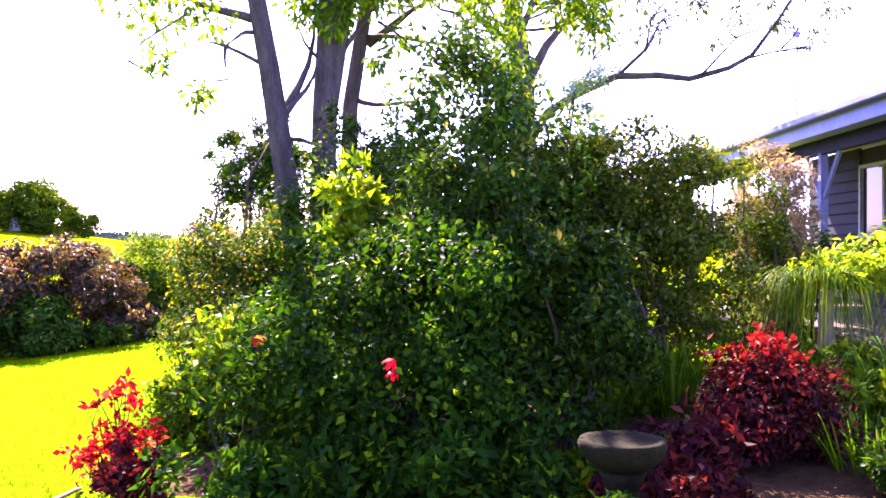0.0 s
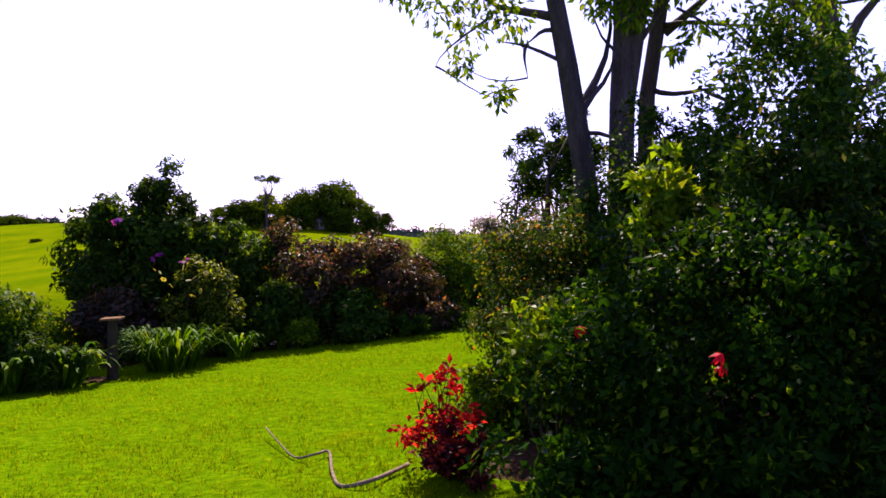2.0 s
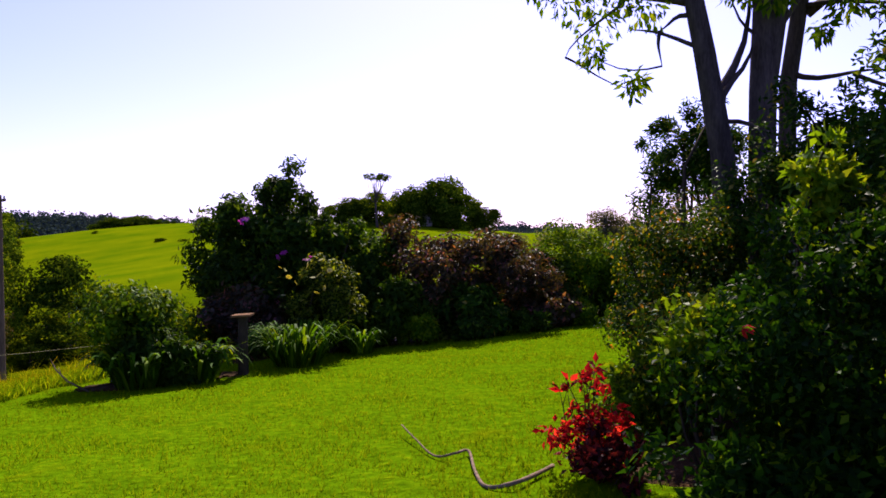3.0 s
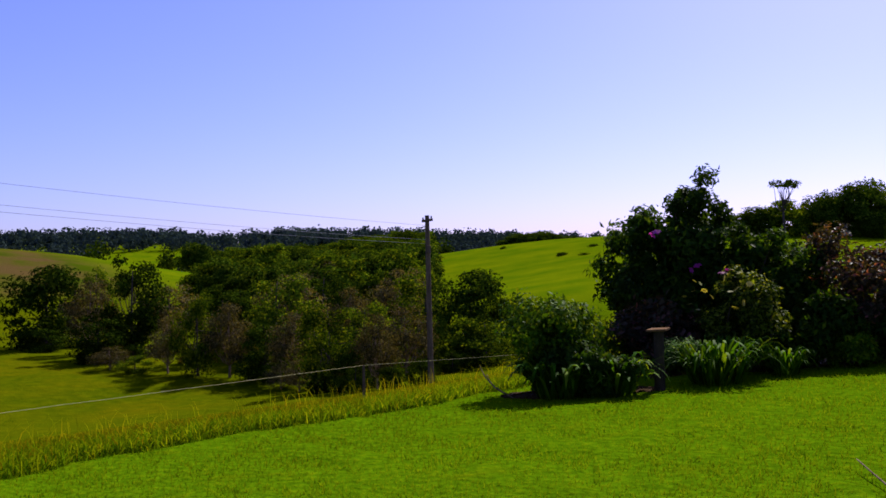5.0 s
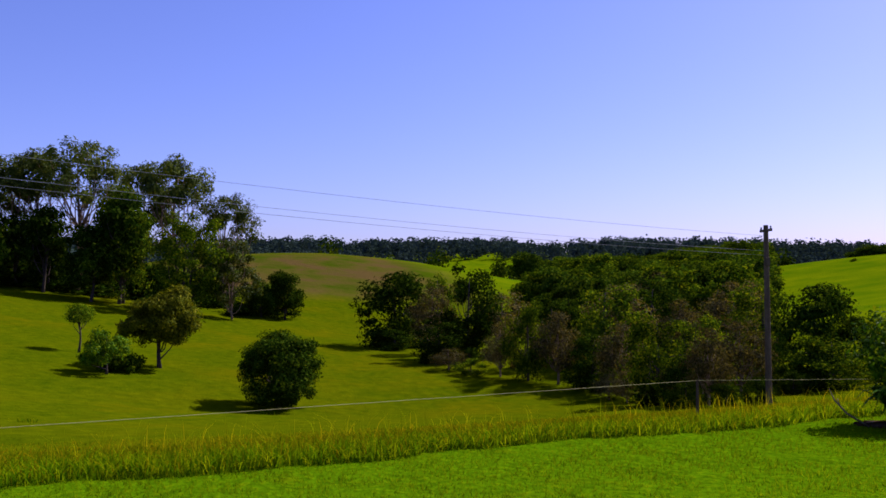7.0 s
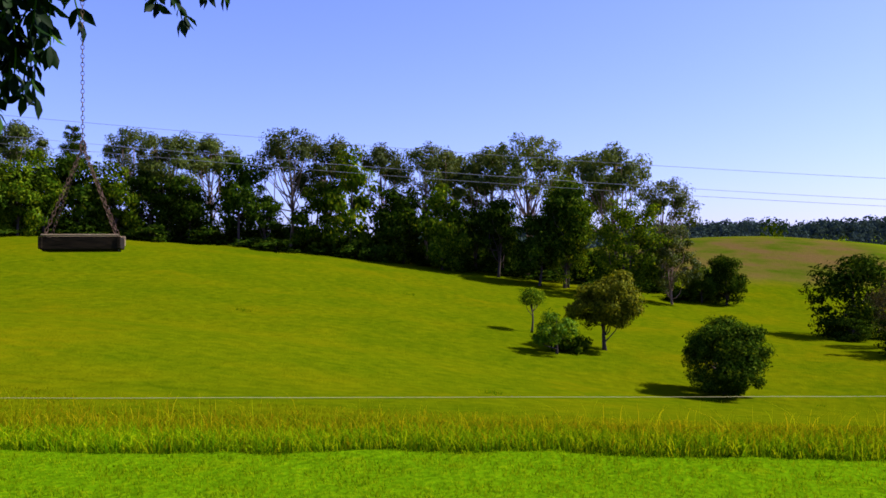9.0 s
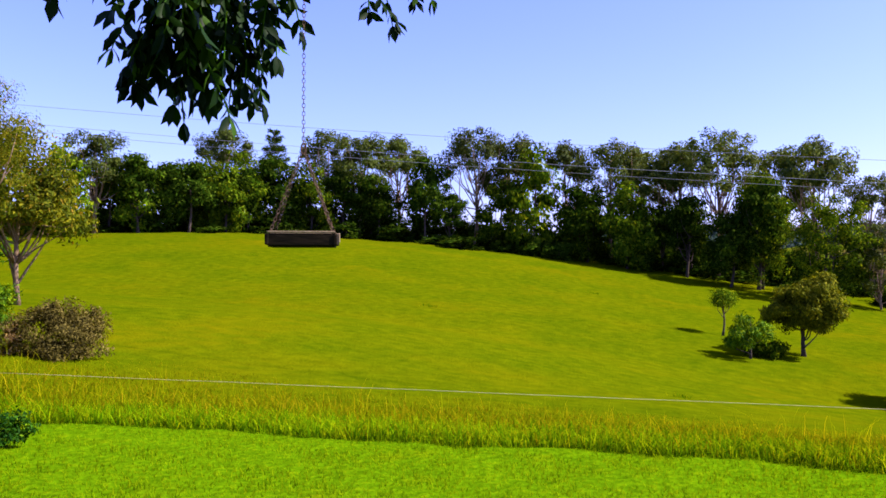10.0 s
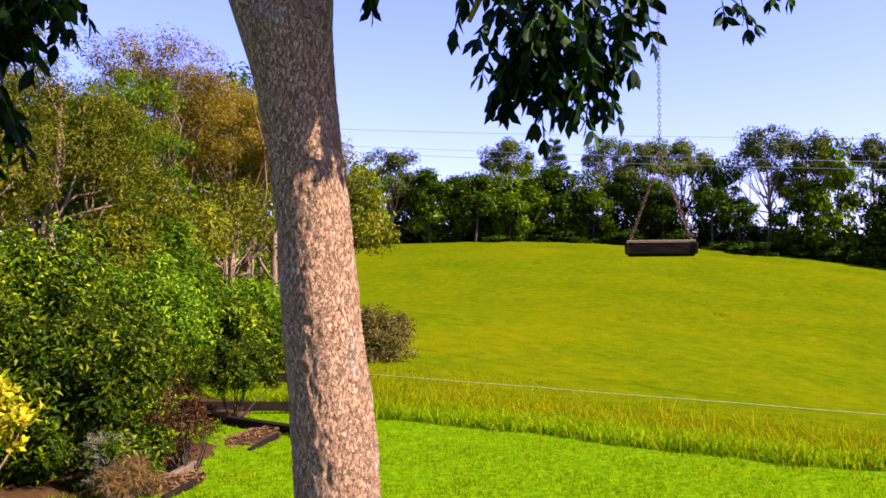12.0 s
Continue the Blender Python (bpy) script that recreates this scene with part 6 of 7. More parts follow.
for i, (x, y, h, w, m) in enumerate([(-11.4, -17.4, 2.9, 2.6, M_GREENTREE), (-9.6, -16.2, 2.6, 2.4, M_GUMGOLD), (-14.6, -19.5, 2.4, 2.8, M_GREENTREE), (-17.3, -21.6, 1.7, 2.2, M_GREENTREE), (-12.0, -18.8, 3.6, 2.6, M_GREENTREE), (-9.8, -17.6, 3.8, 2.6, M_GUMGOLD), (-10.6, -14.8, 2.0, 2.0, M_PRIVET), (-13.2, -17.6, 1.8, 2.2, M_DARKTREE), (-7.2, -15.6, 3.2, 2.4, M_GREENTREE), (-19.8, -23.2, 2.0, 2.2, M_GREENTREE)]):
    shrub("grove_shrub", "leafy undergrowth below the gums", "shrub", x, y, h, w, w * 0.8, 8000, 0.14, m, 190 + i, 56, 0.34, 0, 7, 0.35, -0.9, 0.5, 0.17, group="undergrowth below the gums")
for i, (x, y, h) in enumerate([(-13.0, -19.8, 4.2), (-12.5, -20.4, 5.0), (-15.3, -21.2, 5.2), (-16.0, -22.2, 5.0), (-10.5, -18.4, 4.0), (-14.2, -21.0, 4.4), (-17.4, -23.0, 5.4)]):
    tree("bare_sapling", "thin pale sapling with bare twisting limbs", "tree", (x, y, gz(x, y)), h, (0.2, 0.45, 0.98), 1500, 0.13, M_GUMGOLD, M_PALEBARK, 200 + i, 0.014, 18, 0.3, group="saplings below the gums", limbs=8, lean=(0.03 * (i % 3 - 1), 0.02))
shrub("vine_mound", "rounded mound of brown tangled vines", "shrub", -19.7, -19.9, 1.75, 3.4, 2.6, 13000, 0.12, M_BROWNLEAF, 210, 90, 0.35, 0, 14, 0.2, -0.9, 0.35, 0.18)
shrub("vine_mound", "low tangle of pale dry weeds by the mound", "shrub", -18.5, -20.7, 0.9, 1.8, 1.4, 2600, 0.085, M_TAN, 211, 40, 0.3, 0, 8, 0.5, -0.9, 0.35, 0.2)

# ---- paddock trees ----
tree("paddock_tree", "lone dense round tree in the paddock", "tree", (-47.0, 5.75, gz(-47.0, 5.75) - 0.1), 4.1, (0.46, 0.04, 1.0), 30000, 0.15, M_DARKTREE, M_BARK2, 220, 0.03, 110, 0.2, limbs=16, size=0.13, inner=0.62, low=-0.92, ratio=0.5)
tree("paddock_tree", "small paddock tree with olive green crown", "tree", (-56.6, -0.2, gz(-56.6, -0.2)), 4.9, (0.44, 0.2, 0.98), 24000, 0.2, M_OLIVETREE, M_BARK2, 221, 0.028, 90, 0.2, limbs=22, size=0.115, low=-0.8)
tree("paddock_tree", "small slim tree in the paddock", "tree", (-61.1, -5.1, gz(-61.1, -5.1)), 3.1, (0.27, 0.4, 1.0), 3000, 0.15, M_WOODGREEN, M_BARK2, 222, 0.026, 30, 0.4, limbs=10, size=0.14)
tree("paddock_tree", "low bushy tree beside the small paddock tree", "tree", (-52.9, -3.0, gz(-52.9, -3.0)), 2.5, (0.55, 0.0, 0.98), 5000, 0.17, M_GREENTREE, M_BARK2, 223, 0.03, 44, 0.2, limbs=12, size=0.15)
shrub("paddock_weeds", "low dark bushes under the small paddock tree", "shrub", -54.6, -2.2, 0.9, 3.4, 3.0, 3000, 0.2, M_WOODGREEN, 224, 40, 0.5, 0, 6, 0.3, -0.9, 0.4, 0.3)
tree("paddock_tree", "dark leafy tree at the paddock's end", "tree", (-103.6, 13.7, gz(-103.6, 13.7) - 0.2), 5.8, (0.37, 0.02, 1.0), 9000, 0.3, M_DARKTREE, M_BARK2, 225, 0.025, 60, 0.2, limbs=10, size=0.12, inner=0.5, low=-0.9)
tree("paddock_tree", "lower dark tree at the paddock's end", "tree", (-103.3, 10.9, gz(-103.3, 10.9) - 0.2), 4.6, (0.39, 0.02, 1.0), 7000, 0.3, M_DARKTREE, M_BARK2, 226, 0.025, 50, 0.2, limbs=10, size=0.13, inner=0.5, low=-0.9)

# ---- treeline on the paddock's crest ----
LINE = "trees along the paddock's crest"
GUMS = [(-95.9, -70.5, 11.9, 5.4), (-101.7, -57.9, 12.9, 4.5), (-101.0, -53.0, 13.1, 8.1), (-106.1, -49.5, 13.9, 6.8), (-106.1, -39.1, 15.4, 7.3), (-109.5, -35.3, 15.4, 3.7), (-113.4, -29.0, 15.0, 4.5), (-108.8, -21.9, 15.2, 6.4), (-111.5, -18.4, 15.7, 5.8), (-110.1, -14.3, 15.5, 5.0), (-106.6, -9.1, 17.3, 7.6), (-125.9, -2.7, 17.3, 5.7), (-118.9, 2.0, 17.8, 10.0), (-112.6, 7.6, 13.8, 5.8), (-78.5, -75.6, 12.3, 5.6)]
DARKS = [(-82.6, -77.1, 9.5, 5.8), (-83.3, -73.4, 8.7, 5.7), (-86.8, -72.4, 9.0, 6.5), (-90.5, -71.0, 9.1, 6.7), (-92.4, -65.1, 9.9, 5.8), (-96.7, -58.7, 7.4, 3.6), (-101.9, -44.1, 11.2, 5.0), (-104.7, -30.4, 13.4, 5.6), (-100.9, -4.4, 12.6, 6.5), (-106.1, -25.1, 9.4, 5.6), (-103.3, -18.9, 9.9, 5.4), (-103.3, -12.2, 9.9, 5.4), (-99.7, -7.2, 8.6, 5.1), (-105.3, -35.1, 8.5, 5.7), (-103.1, -41.2, 7.2, 5.7), (-99.4, -49.5, 7.2, 6.4), (-71.9, -73.8, 9.8, 5.3), (-81.8, -72.0, 9.7, 5.6), (-85.4, -67.7, 8.7, 5.6), (-89.6, -65.5, 8.4, 5.7)]
rng_t = np.random.default_rng(300)
gum_a = tree("crest_gum", "tall gum with pale limbs and open crown", "tree", (GUMS[0][0], GUMS[0][1], gz(*GUMS[0][:2]) - 0.2), 14, (0.25, 0.55, 1.0), 6400, 0.36, M_GUMLEAF, M_PALEBARK, 301, 0.016, 26, 0.3, group=LINE, flat=0.85, inner=0.6, size=0.075, limbs=26, ratio=0.42)
gum_b = tree("crest_gum", "tall gum with thin airy foliage", "tree", (GUMS[1][0], GUMS[1][1], gz(*GUMS[1][:2]) - 0.2), 14, (0.26, 0.5, 1.0), 5600, 0.34, M_GUMLEAF, M_PALEBARK, 342, 0.016, 44, 0.3, group=LINE, flat=0.85, inner=0.6, size=0.066, limbs=30, ratio=0.4)
gum_c = tree("crest_gum", "tall leafy gum in the treeline", "tree", (GUMS[2][0], GUMS[2][1], gz(*GUMS[2][:2]) - 0.2), 14, (0.25, 0.3, 1.0), 7200, 0.38, M_GUMLEAF, M_PALEBARK, 303, 0.016, 34, 0.3, group=LINE, flat=0.85, inner=0.6, size=0.075, limbs=24, ratio=0.4)
for i, (x, y, h, w) in enumerate(GUMS[3:]):
    src = (gum_a, gum_b, gum_c)[i % 3]
    copy_thing(src, placed(x, y, h / 14 * rng_t.uniform(0.95, 1.15), rng_t.random() * 6.28, h / 14, 0.2))
dark_a = tree("crest_tree", "dense dark broad tree in the treeline", "tree", (DARKS[0][0], DARKS[0][1], gz(*DARKS[0][:2]) - 0.2), 9, (0.31, 0.1, 1.0), 5200, 0.46, M_CRESTTREE, M_BARK2, 304, 0.02, 44, 0.3, group=LINE, size=0.12, limbs=6, ratio=0.45, low=-0.95)
dark_b = tree("crest_tree", "dense green tree in the treeline", "tree", (DARKS[1][0], DARKS[1][1], gz(*DARKS[1][:2]) - 0.2), 9, (0.33, 0.0, 1.0), 4400, 0.46, M_WOODGREEN, M_BARK2, 305, 0.02, 44, 0.3, group=LINE, size=0.12, limbs=6, ratio=0.45, low=-0.95)
dark_c = tree("crest_tree", "dark spindly tree with visible stem", "tree", (DARKS[2][0], DARKS[2][1], gz(*DARKS[2][:2]) - 0.2), 9, (0.25, 0.28, 1.0), 4400, 0.42, M_CRESTTREE, M_BARK2, 306, 0.02, 40, 0.3, group=LINE, size=0.12, limbs=16, ratio=0.42, low=-0.95)
for i, (x, y, h, w) in enumerate(DARKS[3:]):
    src = (dark_a, dark_b, dark_c)[i % 3]
    copy_thing(src, placed(x, y, min(h / 9 * 1.05, w / 5.2), rng_t.random() * 6.28, h / 9, 0.2))

tree("crest_tree", "domed olive green tree at the treeline's end", "tree", (-97.3, 2.4, gz(-97.3, 2.4) - 0.2), 11.6, (0.33, 0.02, 1.0), 14000, 0.3, M_WOODGREEN, M_BARK2, 311, 0.016, 90, 0.2, group=LINE, size=0.085, limbs=20, ratio=0.5, low=-0.9, inner=0.55)
tree("crest_tree", "pale many-stemmed tree at the treeline's end", "tree", (-98.6, 7.3, gz(-98.6, 7.3) - 0.2), 8.9, (0.3, 0.12, 1.0), 8000, 0.26, M_GUMLEAF, M_PALEBARK, 312, 0.014, 60, 0.12, group=LINE, size=0.085, limbs=34, ratio=0.45, low=-0.8, inner=0.5)
tree("crest_tree", "tall leafy tree catching the sun in the treeline", "tree", (-101.8, -4.1, gz(-101.8, -4.1) - 0.2), 12.4, (0.27, 0.05, 1.0), 12000, 0.3, M_WOODGREEN, M_BARK2, 313, 0.016, 80, 0.2, group=LINE, size=0.08, limbs=20, ratio=0.45, low=-0.9, inner=0.5)


def pine(x, y, h, seed):
    rng = np.random.default_rng(seed)
    root = thing("pine_tree", (x, y, gz(x, y)), "tall pine with tiered branches over the treeline", "tree", LINE)
    part("trunk", Shape().tube([(0, 0, -0.2), (0, 0, h * 0.5), (0, 0, h)], [0.16, 0.11, 0.02], 7).mesh("trunk", M_BARK2), root)
    b, pos, way = Shape(), [], []
    for k in range(84):
        z = h * (0.3 + 0.68 * rng.random())
        L = (h - z) * 0.3 + 0.5
        a = rng.random() * 6.283
        d = np.array([math.cos(a), math.sin(a), 0.25])
        b.tube([(0, 0, z), d * L * 0.6 + np.array([0, 0, z]), d * L + np.array([0, 0, z + 0.1])], [0.05, 0.035, 0.01], 4)
        n = 70
        t = rng.random((n, 1)) ** 0.6
        pos.append(np.array([0, 0, z]) + d * L * t + rng.normal(size=(n, 3)) * 0.13)
        way.append(d + rng.normal(size=(n, 3)) * 0.7)
    tagged(part("branchwork", b.mesh("branchwork", M_BARK2), root), kind="stuff")
    part("crown", leaves("crown", M_CRESTTREE, np.concatenate(pos), np.concatenate(way), 0.42, 0.24, rng, True), root)


for az, d, h in [(117.0, 112, 8.5), (119.0, 113, 9.5), (121.0, 112, 9.0), (123.0, 113, 10.0), (125.0, 112, 8.5), (127.5, 112, 9.0), (96.5, 106, 7.5), (98.2, 107, 8.5), (100.0, 106, 8.0), (103.0, 107, 8.0)]:
    x, y = spot(az, d)
    copy_thing((dark_a, dark_b, dark_c)[int(az) % 3], placed(x, y, h / 9, az, h / 9, 0.2))
pine(-104.7, -68.3, 15.0, 310)
sx_, sy_ = spot(147, 109)
scrub_a = tree("crest_scrub", "low dark scrub at the treeline's foot", "tree", (sx_, sy_, gz(sx_, sy_) - 0.3), 5, (0.5, -0.05, 1.0), 1250, 0.56, M_CRESTTREE, M_BARK2, 307, 0.02, 36, 0.3, group="scrub along the treeline", size=0.16, limbs=5, ratio=0.5, low=-0.95)
sx_, sy_ = spot(146, 112)
scrub_b = tree("crest_scrub", "leafy scrub at the treeline's foot", "tree", (sx_, sy_, gz(sx_, sy_) - 0.3), 5, (0.45, -0.05, 1.0), 1250, 0.54, M_CRESTTREE, M_BARK2, 308, 0.02, 36, 0.3, group="scrub along the treeline", size=0.15, limbs=5, ratio=0.5, low=-0.95)
# scrub and saplings filling the treeline's foot
for i in range(44):
    j = i / 43
    az = 146 - 62 * j + rng_t.normal() * 0.3
    d = 110 - 8 * j + rng_t.uniform(0, 9)
    x, y = spot(az, d)
    h = rng_t.uniform(1.2, 3.0)
    copy_thing((scrub_a, scrub_a, scrub_b)[i % 3], placed(x, y, rng_t.uniform(0.8, 1.2), rng_t.random() * 6.28, h / 5, 0.4))

# lower scrub behind the crest
for i in range(72):
    az = 146 - 60 * i / 71 + rng_t.normal() * 0.3
    x, y = spot(az, 118 - 8 * i / 71 + rng_t.uniform(0, 6))
    copy_thing((scrub_a, scrub_b)[i % 2], placed(x, y, rng_t.uniform(0.9, 1.3), rng_t.random() * 6.28, rng_t.uniform(0.6, 1.0), 0.8))

# ---- wooded creek in the valley ----
CREEK = [(-79.1, 20.7, 7.5, 6.6, "a"), (-70.0, 21.3, 5.6, 3.2, "b"), (-79.9, 24.9, 7.0, 3.0, "c"), (-65.3, 22.9, 7.1, 4.0, "d"), (-62.7, 19.5, 3.2, 3.3, "d"), (-75.3, 19.4, 2.1, 3.0, "a"), (-66.2, 26.0, 5.0, 4.2, "b"), (-56.2, 19.7, 1.3, 2.0, "c"), (-54.6, 21.2, 3.6, 2.0, "b"), (-58.6, 18.9, 1.6, 2.0, "b"),
         (-52.8, 22.4, 5.3, 2.7, "c"), (-51.1, 23.7, 4.6, 2.7, "b"), (-48.9, 24.9, 3.8, 3.0, "a"), (-46.4, 25.6, 4.4, 2.6, "b"), (-40.7, 24.4, 4.9, 3.2, "c"), (-38.4, 24.2, 2.8, 1.7, "a"), (-37.0, 24.9, 3.8, 2.0, "b"), (-41.9, 30.4, 4.2, 2.9, "b"), (-45.6, 39.0, 6.5, 4.6, "a"), (-46.1, 35.7, 3.4, 2.0, "c"), (-41.1, 35.9, 3.1, 3.6, "c"),
         (-80.5, 37.8, 5.4, 3.4, "a"), (-55.5, 29.5, 6.0, 4.4, "c"), (-72.7, 43.7, 5.7, 4.6, "b"), (-52.9, 33.9, 4.7, 2.8, "b"), (-49.9, 38.1, 5.7, 4.0, "c"), (-60.0, 33.0, 5.4, 4.4, "b"), (-58.0, 26.5, 4.8, 3.4, "d"), (-64.0, 38.5, 5.2, 4.0, "d"), (-56.0, 40.5, 5.2, 3.8, "b"), (-43.9, 27.7, 3.6, 2.6, "d"), (-47.5, 31.4, 4.6, 3.0, "c"), (-68.5, 33.0, 4.6, 3.8, "a")]
BEYOND = [(-97.3, 62.8, 6.1, 4.8), (-107.4, 74.7, 5.9, 6.0), (-96.8, 72.2, 4.9, 5.2), (-77.4, 56.4, 3.9, 3.4), (-84.0, 55.8, 4.9, 4.0), (-107.8, 54.8, 6.6, 5.0), (-113.7, 54.0, 6.6, 5.6), (-115.5, 50.1, 6.0, 4.4), (-104.7, 56.4, 6.4, 3.8), (-111.8, 68.0, 6.3, 4.2), (-96.3, 54.9, 6.3, 3.9)]
rng_c = np.random.default_rng(320)
BYCREEK = "trees along the creek"


def creek_kind(label, k, n, leaf, mat, bark, seed, wide, low=-0.95, bottom=-0.05, limbs=10, clumps=54, size=0.13):
    x, y = (CREEK + BEYOND)[k][:2]
    t = tree("creek_tree", label, "tree", (x, y, gz(x, y) - 0.2), 6, (wide, bottom, 1.0), n, leaf, mat, bark, seed, 0.022, clumps, 0.25, group=BYCREEK, size=size, limbs=limbs, low=low, ratio=0.5, inner=0.5)
    return t


cr_a = creek_kind("dense dark round tree by the creek", 0, 7600, 0.23, M_CRESTTREE, M_BARK2, 321, 0.38)
cr_b = creek_kind("brownish tree with thin crown by the creek", 1, 5200, 0.19, M_WOODBROWN, M_PALEBARK, 322, 0.34, -0.7, 0.1, 24)
cr_c = creek_kind("leafy bright green tree by the creek", 2, 6400, 0.22, M_WOODGREEN, M_BARK2, 323, 0.36)
cr_d = creek_kind("upright dark tree by the creek", 3, 6400, 0.23, M_CRESTTREE, M_BARK2, 324, 0.3)
nb = len(CREEK)
far_a = creek_kind("dark round tree in the wood beyond the creek", nb, 7800, 0.34, M_DARKTREE, M_BARK2, 325, 0.42, limbs=4, clumps=70, size=0.14)
far_b = creek_kind("olive green tree in the wood beyond the creek", nb + 1, 7200, 0.34, M_WOODGREEN, M_BARK2, 326, 0.38, limbs=4, clumps=64, size=0.14)
KINDS = {"a": (cr_a, 4.9), "b": (cr_b, 4.4), "c": (cr_c, 4.7), "d": (cr_d, 4.0)}
for x, y, h, w, kind in CREEK[4:]:
    src, wide = KINDS[kind]
    copy_thing(src, placed(x, y, w / wide * 1.2, rng_c.random() * 6.28, h / 6 * 1.06, 0.2))
for i, (x, y, h, w) in enumerate(BEYOND[2:]):
    copy_thing((far_a, far_b)[i % 2], placed(x, y, w / 4.8 * 1.15, rng_c.random() * 6.28, h / 6 * 1.05, 0.2))
# the wood climbing the slope beyond, and scrub at its near edge
k = 0
while k < 150:
    az, d = rng_c.uniform(52.0, 66.5), 84 + 176 * rng_c.random() ** 1.1
    if az > 62.5 and d > 105 and d < 190:
        continue
    x, y = spot(az, d)
    h = rng_c.uniform(4.2, 6.2) + d * 0.006
    copy_thing((far_a, far_b, far_a)[k % 3], placed(x, y, h / 6 * rng_c.uniform(1.0, 1.35), rng_c.random() * 6.28, h / 6, 0.3))
    k += 1
for az, d, h in [(52.6, 44, 1.6), (54.4, 42, 1.4), (55.6, 46, 2.2), (56.8, 43, 1.6), (58.0, 47, 2.2), (59.2, 46, 1.6), (60.4, 49, 2.0), (61.6, 51, 1.8), (50.5, 52, 1.6), (49, 54, 2.6), (47, 62, 4.2), (45.5, 58, 2.6), (44.5, 52, 2.2), (24, 62, 2.2), (67.5, 62, 1.2), (70.5, 66, 1.4)]:
    x, y = spot(az, d)
    copy_thing((cr_a, cr_c, cr_d, cr_b)[int(d * 7 + h * 10) % 4], placed(x, y, h / 6 * 1.3, rng_c.random() * 6.28, h / 6, 0.2))

for i in range(11):
    x, y = spot(rng_c.uniform(36, 50), rng_c.uniform(105, 200))
    t = copy_thing((far_a, far_b)[i % 2], placed(x, y, rng_c.uniform(0.16, 0.4), i, rng_c.uniform(0.09, 0.17), 0.35))
    tagged(t, "small dark bush on the green hill", "bush", "bushes on the green hill")

# ---- trees round the far homestead and on the far hills ----
FARG = "trees round the far homestead"
for i, (x, y, h, w) in enumerate([(-57.4, 122.8, 8.0, 6.6), (-54.6, 124.4, 5.4, 5.0), (-52.0, 125.4, 3.8, 4.4), (-62.4, 119.8, 6.2, 5.4), (-66.4, 117.6, 5.3, 6.0), (-60.0, 124.0, 5.6, 5.0), (-69.5, 116.4, 4.4, 5.5), (-64.4, 121.0, 5.0, 5.0), (-56.2, 120.6, 3.0, 3.6), (-72.5, 115.5, 3.6, 5.0)]):
    t = copy_thing((far_a, far_b, far_a)[i % 3], placed(x, y, w / 4.6, i * 1.3, h / 6 * 1.05, 0.3))
    tagged(t, "dark round tree on the hill by the homestead", group=FARG)
for x, y, h, w in [(-151.6, 153.4, 4.6, 7.5), (-154.5, 150.4, 4.2, 6.5), (-148.8, 156.0, 4.0, 6.5), (-157.0, 148.0, 3.0, 4.5), (-146.0, 158.5, 2.8, 5)]:
    t = copy_thing(far_a, placed(x, y, w / 4.6, x, h / 6, 0.4))
    tagged(t, "dark clump of trees on the green hill", group="clump on the green hill")
for src, k, wide in ((cr_a, 0, 4.9), (cr_b, 1, 4.4), (cr_c, 2, 4.7), (cr_d, 3, 4.0), (far_a, nb, 4.8), (far_b, nb + 1, 4.8)):
    x, y, h, w = (CREEK + BEYOND)[k][:4]
    src.matrix_world = placed(x, y, w / wide * 1.2, 0.0, h / 6 * 1.06, 0.2)
tree("umbrella_tree", "flat-topped tree on a bare pale trunk", "tree", (-64.4, 113.4, gz(-64.4, 113.4)), 8.2, (0.24, 0.8, 1.0), 1100, 0.3, M_DARKTREE, M_BARK2, 330, 0.026, 24, 0.55, limbs=20, size=0.06, flat=0.55)


def homestead():
    x, y = -60.9, 122.6
    root = thing("far_homestead", (x, y, gz(x, y)), "far pale house with a gabled roof among trees", "house", turn=radians(26))
    part("wall", Shape().box((0, 0, 1.4), (7, 5, 2.8)).mesh("wall", M_PINKWALL), root)
    s = Shape()
    s.v = [Vector(p) for p in ((-3.9, -2.9, 2.8), (3.9, -2.9, 2.8), (3.9, 2.9, 2.8), (-3.9, 2.9, 2.8), (-3.9, 0, 4.4), (3.9, 0, 4.4))]
    s.f = [(0, 1, 5, 4), (2, 3, 4, 5), (0, 4, 3), (1, 2, 5), (3, 2, 1, 0)]
    part("roof", s.mesh("roof", M_PINKWALL), root)
    root.scale = (0.3, 0.3, 0.5)
    for k in (-2, 0, 2):
        part("window", Shape().box((k, -2.52, 1.5), (0.9, 0.08, 1.1), None, 0.02).mesh("window", M_GLASS), root)


homestead()


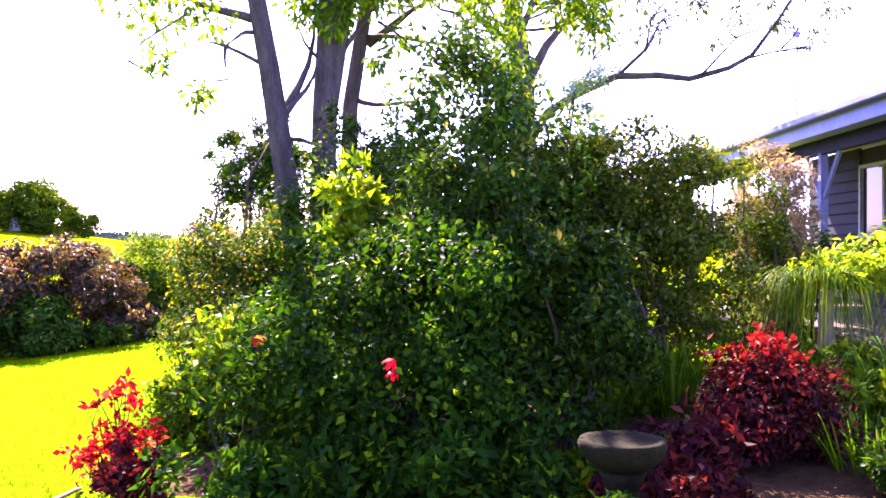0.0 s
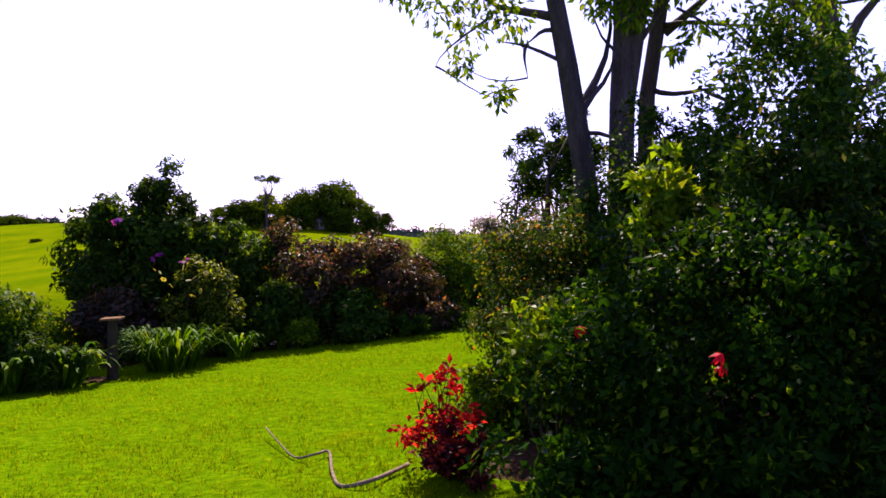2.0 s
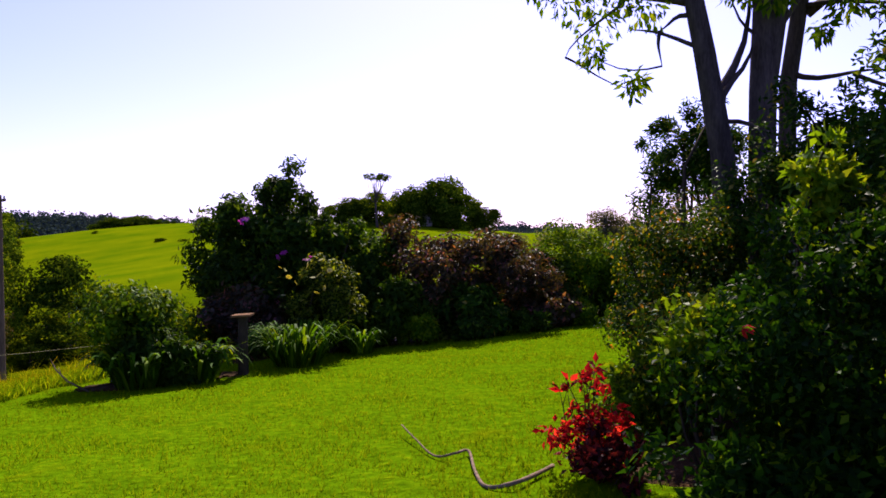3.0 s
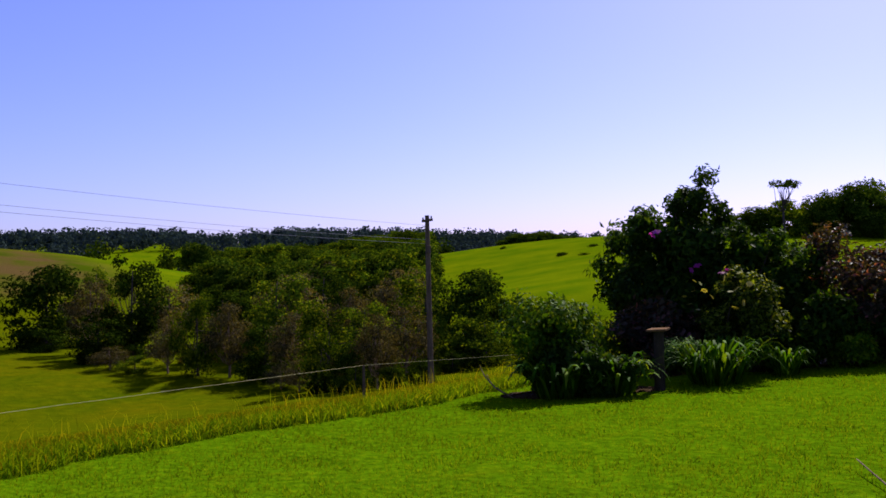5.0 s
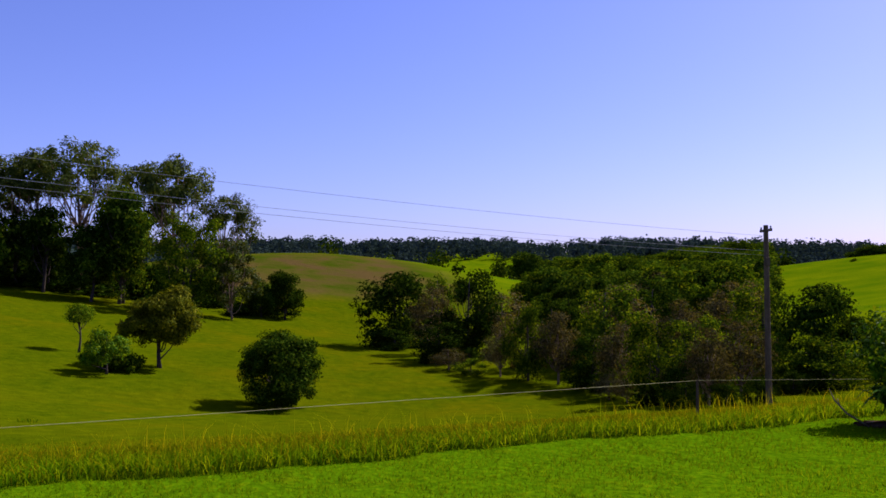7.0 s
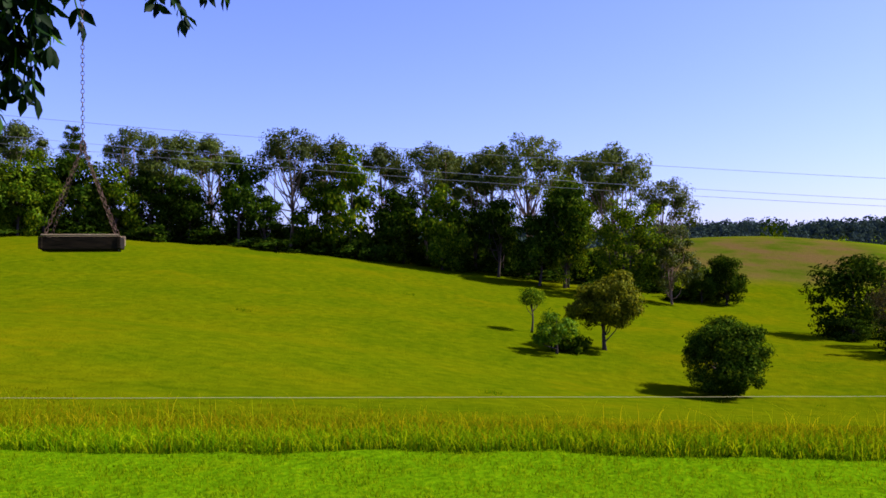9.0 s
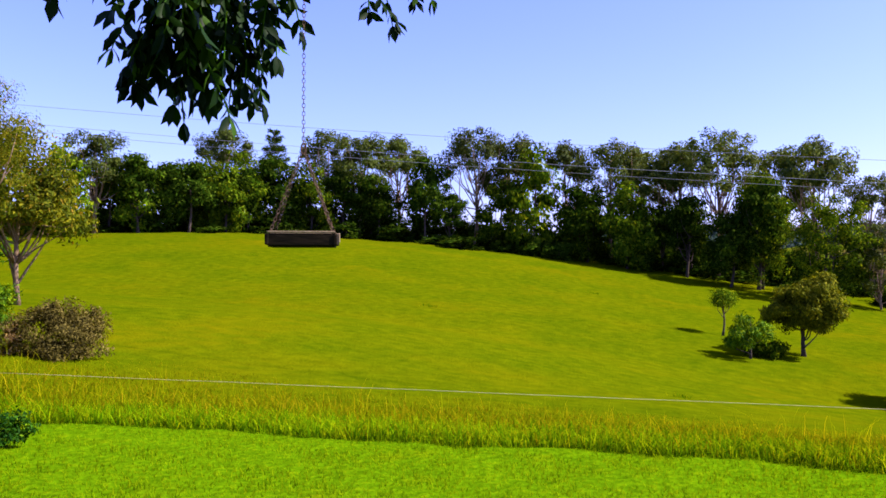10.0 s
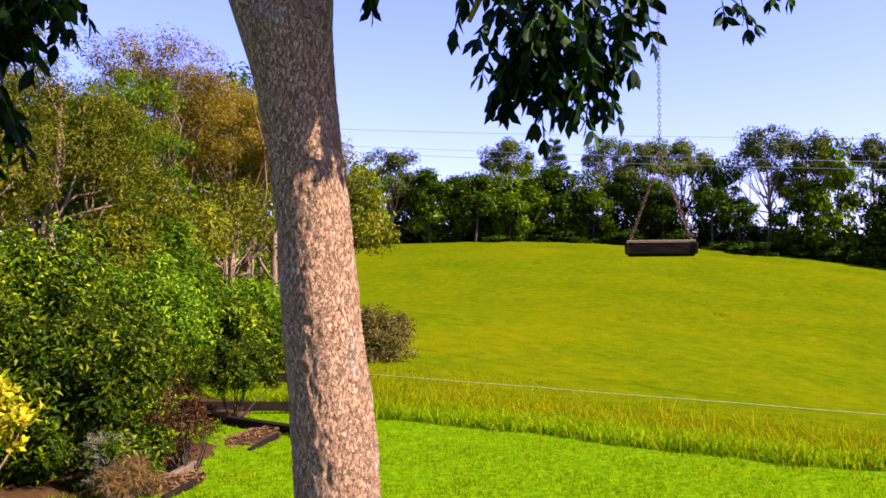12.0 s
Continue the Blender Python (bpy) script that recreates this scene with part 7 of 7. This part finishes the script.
def far_woods():
    """Woods and hedgerows on the far ridge, seen as one dark belt."""
    rng = np.random.default_rng(340)
    n = 6500
    az = np.radians(rng.uniform(8, 145, n))
    d = rng.uniform(450, 800, n)
    x, y = -np.sin(az) * d, np.cos(az) * d
    ok = (np.sin(az * 31 + d * 0.02) + np.sin(d * 0.045 + az * 9) + rng.normal(size=n) * 0.5 > -0.5)
    deg = np.degrees(az)
    ok &= ~((deg > 67) & (deg < 72.5) & (d < 600)) & ~((deg > 62.3) & (deg < 64) & (d < 570)) & ~((deg > 38) & (deg < 47) & (d < 640))
    x, y = x[ok], y[ok]
    n = len(x)
    h = rng.uniform(7, 13, n)
    i = np.repeat(np.arange(n), 64)
    off = unit(rng.normal(size=(len(i), 3))) * rng.random((len(i), 1)) ** 0.4
    c = np.stack([x, y, ground(x, y) + h * 0.5], 1)
    pos = c[i] + off * np.stack([h[i] * 0.5, h[i] * 0.5, h[i] * 0.52], 1)
    # the ridge leaves carry the blue haze in their colour
    ob = new("far_woods", leaves("far_woods", M_HAZYWOOD, pos, off + rng.normal(size=off.shape) * 0.5, 2.1, 0.95, rng, True, face=off, loose=0.4))
    tagged(ob, "dark belt of haze-tinted woods along the far ridge", "woods", kind="stuff")
    n = 420
    r = rng.uniform(200, 420, n)
    az = np.radians(rng.uniform(50, 88, n))
    x, y = -np.sin(az) * r, np.cos(az) * r
    ok = np.sin(az * 60) + np.sin(r * 0.06) + rng.normal(size=n) * 0.4 > 0.5
    x, y = x[ok], y[ok]
    n = len(x)
    h = rng.uniform(4, 8, n)
    i = np.repeat(np.arange(n), 140)
    off = unit(rng.normal(size=(len(i), 3))) * rng.random((len(i), 1)) ** 0.4
    c = np.stack([x, y, ground(x, y) + h * 0.48], 1)
    pos = c[i] + off * np.stack([h[i] * 0.45, h[i] * 0.45, h[i] * 0.5], 1)
    ob = new("hedgerow_trees", leaves("hedgerow_trees", M_DARKTREE, pos, off + rng.normal(size=off.shape) * 0.5, 0.8, 0.8, rng, True, face=off, loose=0.4))
    tagged(ob, "scattered dark hedgerow trees on the farther fields", "woods", kind="stuff")


far_woods()

# ---- power pole and its wires ----
def power_line():
    x, y = -34.75, 26.6
    z = gz(x, y)
    top = 4.0
    rng = np.random.default_rng(350)
    root = thing("power_pole", (x, y, z), "tall weathered timber power pole with crossarm", "power pole")
    H = top - z
    part("pole", Shape().tube([(0, 0, -0.3), (0, 0, H * 0.5), (0, 0, H)], [0.15, 0.13, 0.11], 12, True, 0.03, rng).mesh("pole", M_WOODGREY), root)
    arm = part("crossarm", Shape().box((0, 0, H - 0.25), (1.5, 0.1, 0.12), pose(0, 0, 0, 0, 0, -20), 0.01).mesh("crossarm", M_WOODGREY), root)
    for k in (-0.65, 0.0, 0.65):
        s = Shape().lathe([(0.02, 0), (0.05, 0.03), (0.03, 0.06), (0.05, 0.09), (0.02, 0.13)], (k * 0.94, -k * 0.34, H - 0.19), 10)
        part("insulator", s.mesh("insulator", M_WHITE, True), arm)
    part("transformer_box", Shape().box((0.16, -0.1, H - 1.7), (0.2, 0.2, 0.4), None, 0.02).mesh("transformer_box", M_WOODGREY), root)
    wires = thing("power_lines", (x, y, top), "thin dark power lines strung from the pole", "cable")
    for dz, far in ((-0.5, 4.4), (-1.2, 3.8), (-1.4, 3.55)):
        a, b = Vector((0, 0, dz)), Vector((14.4, -62.4, far))
        pts = [a.lerp(b, t) + Vector((0, 0, -3.2 * t * (1 - t))) for t in np.linspace(0, 1, 30)]
        part("wire", Shape().tube(pts, [0.006] * 30, 4).mesh("wire", M_CABLE), wires)


power_line()
fp = thing("far_post", (-19.6, 57.0, gz(-19.6, 57.0)), "thin far fence post on the skyline", "fence post")
part("post", Shape().tube([(0, 0, -0.2), (0, 0, 1.7)], [0.09, 0.08], 8).mesh("post", M_WOODGREY), fp)
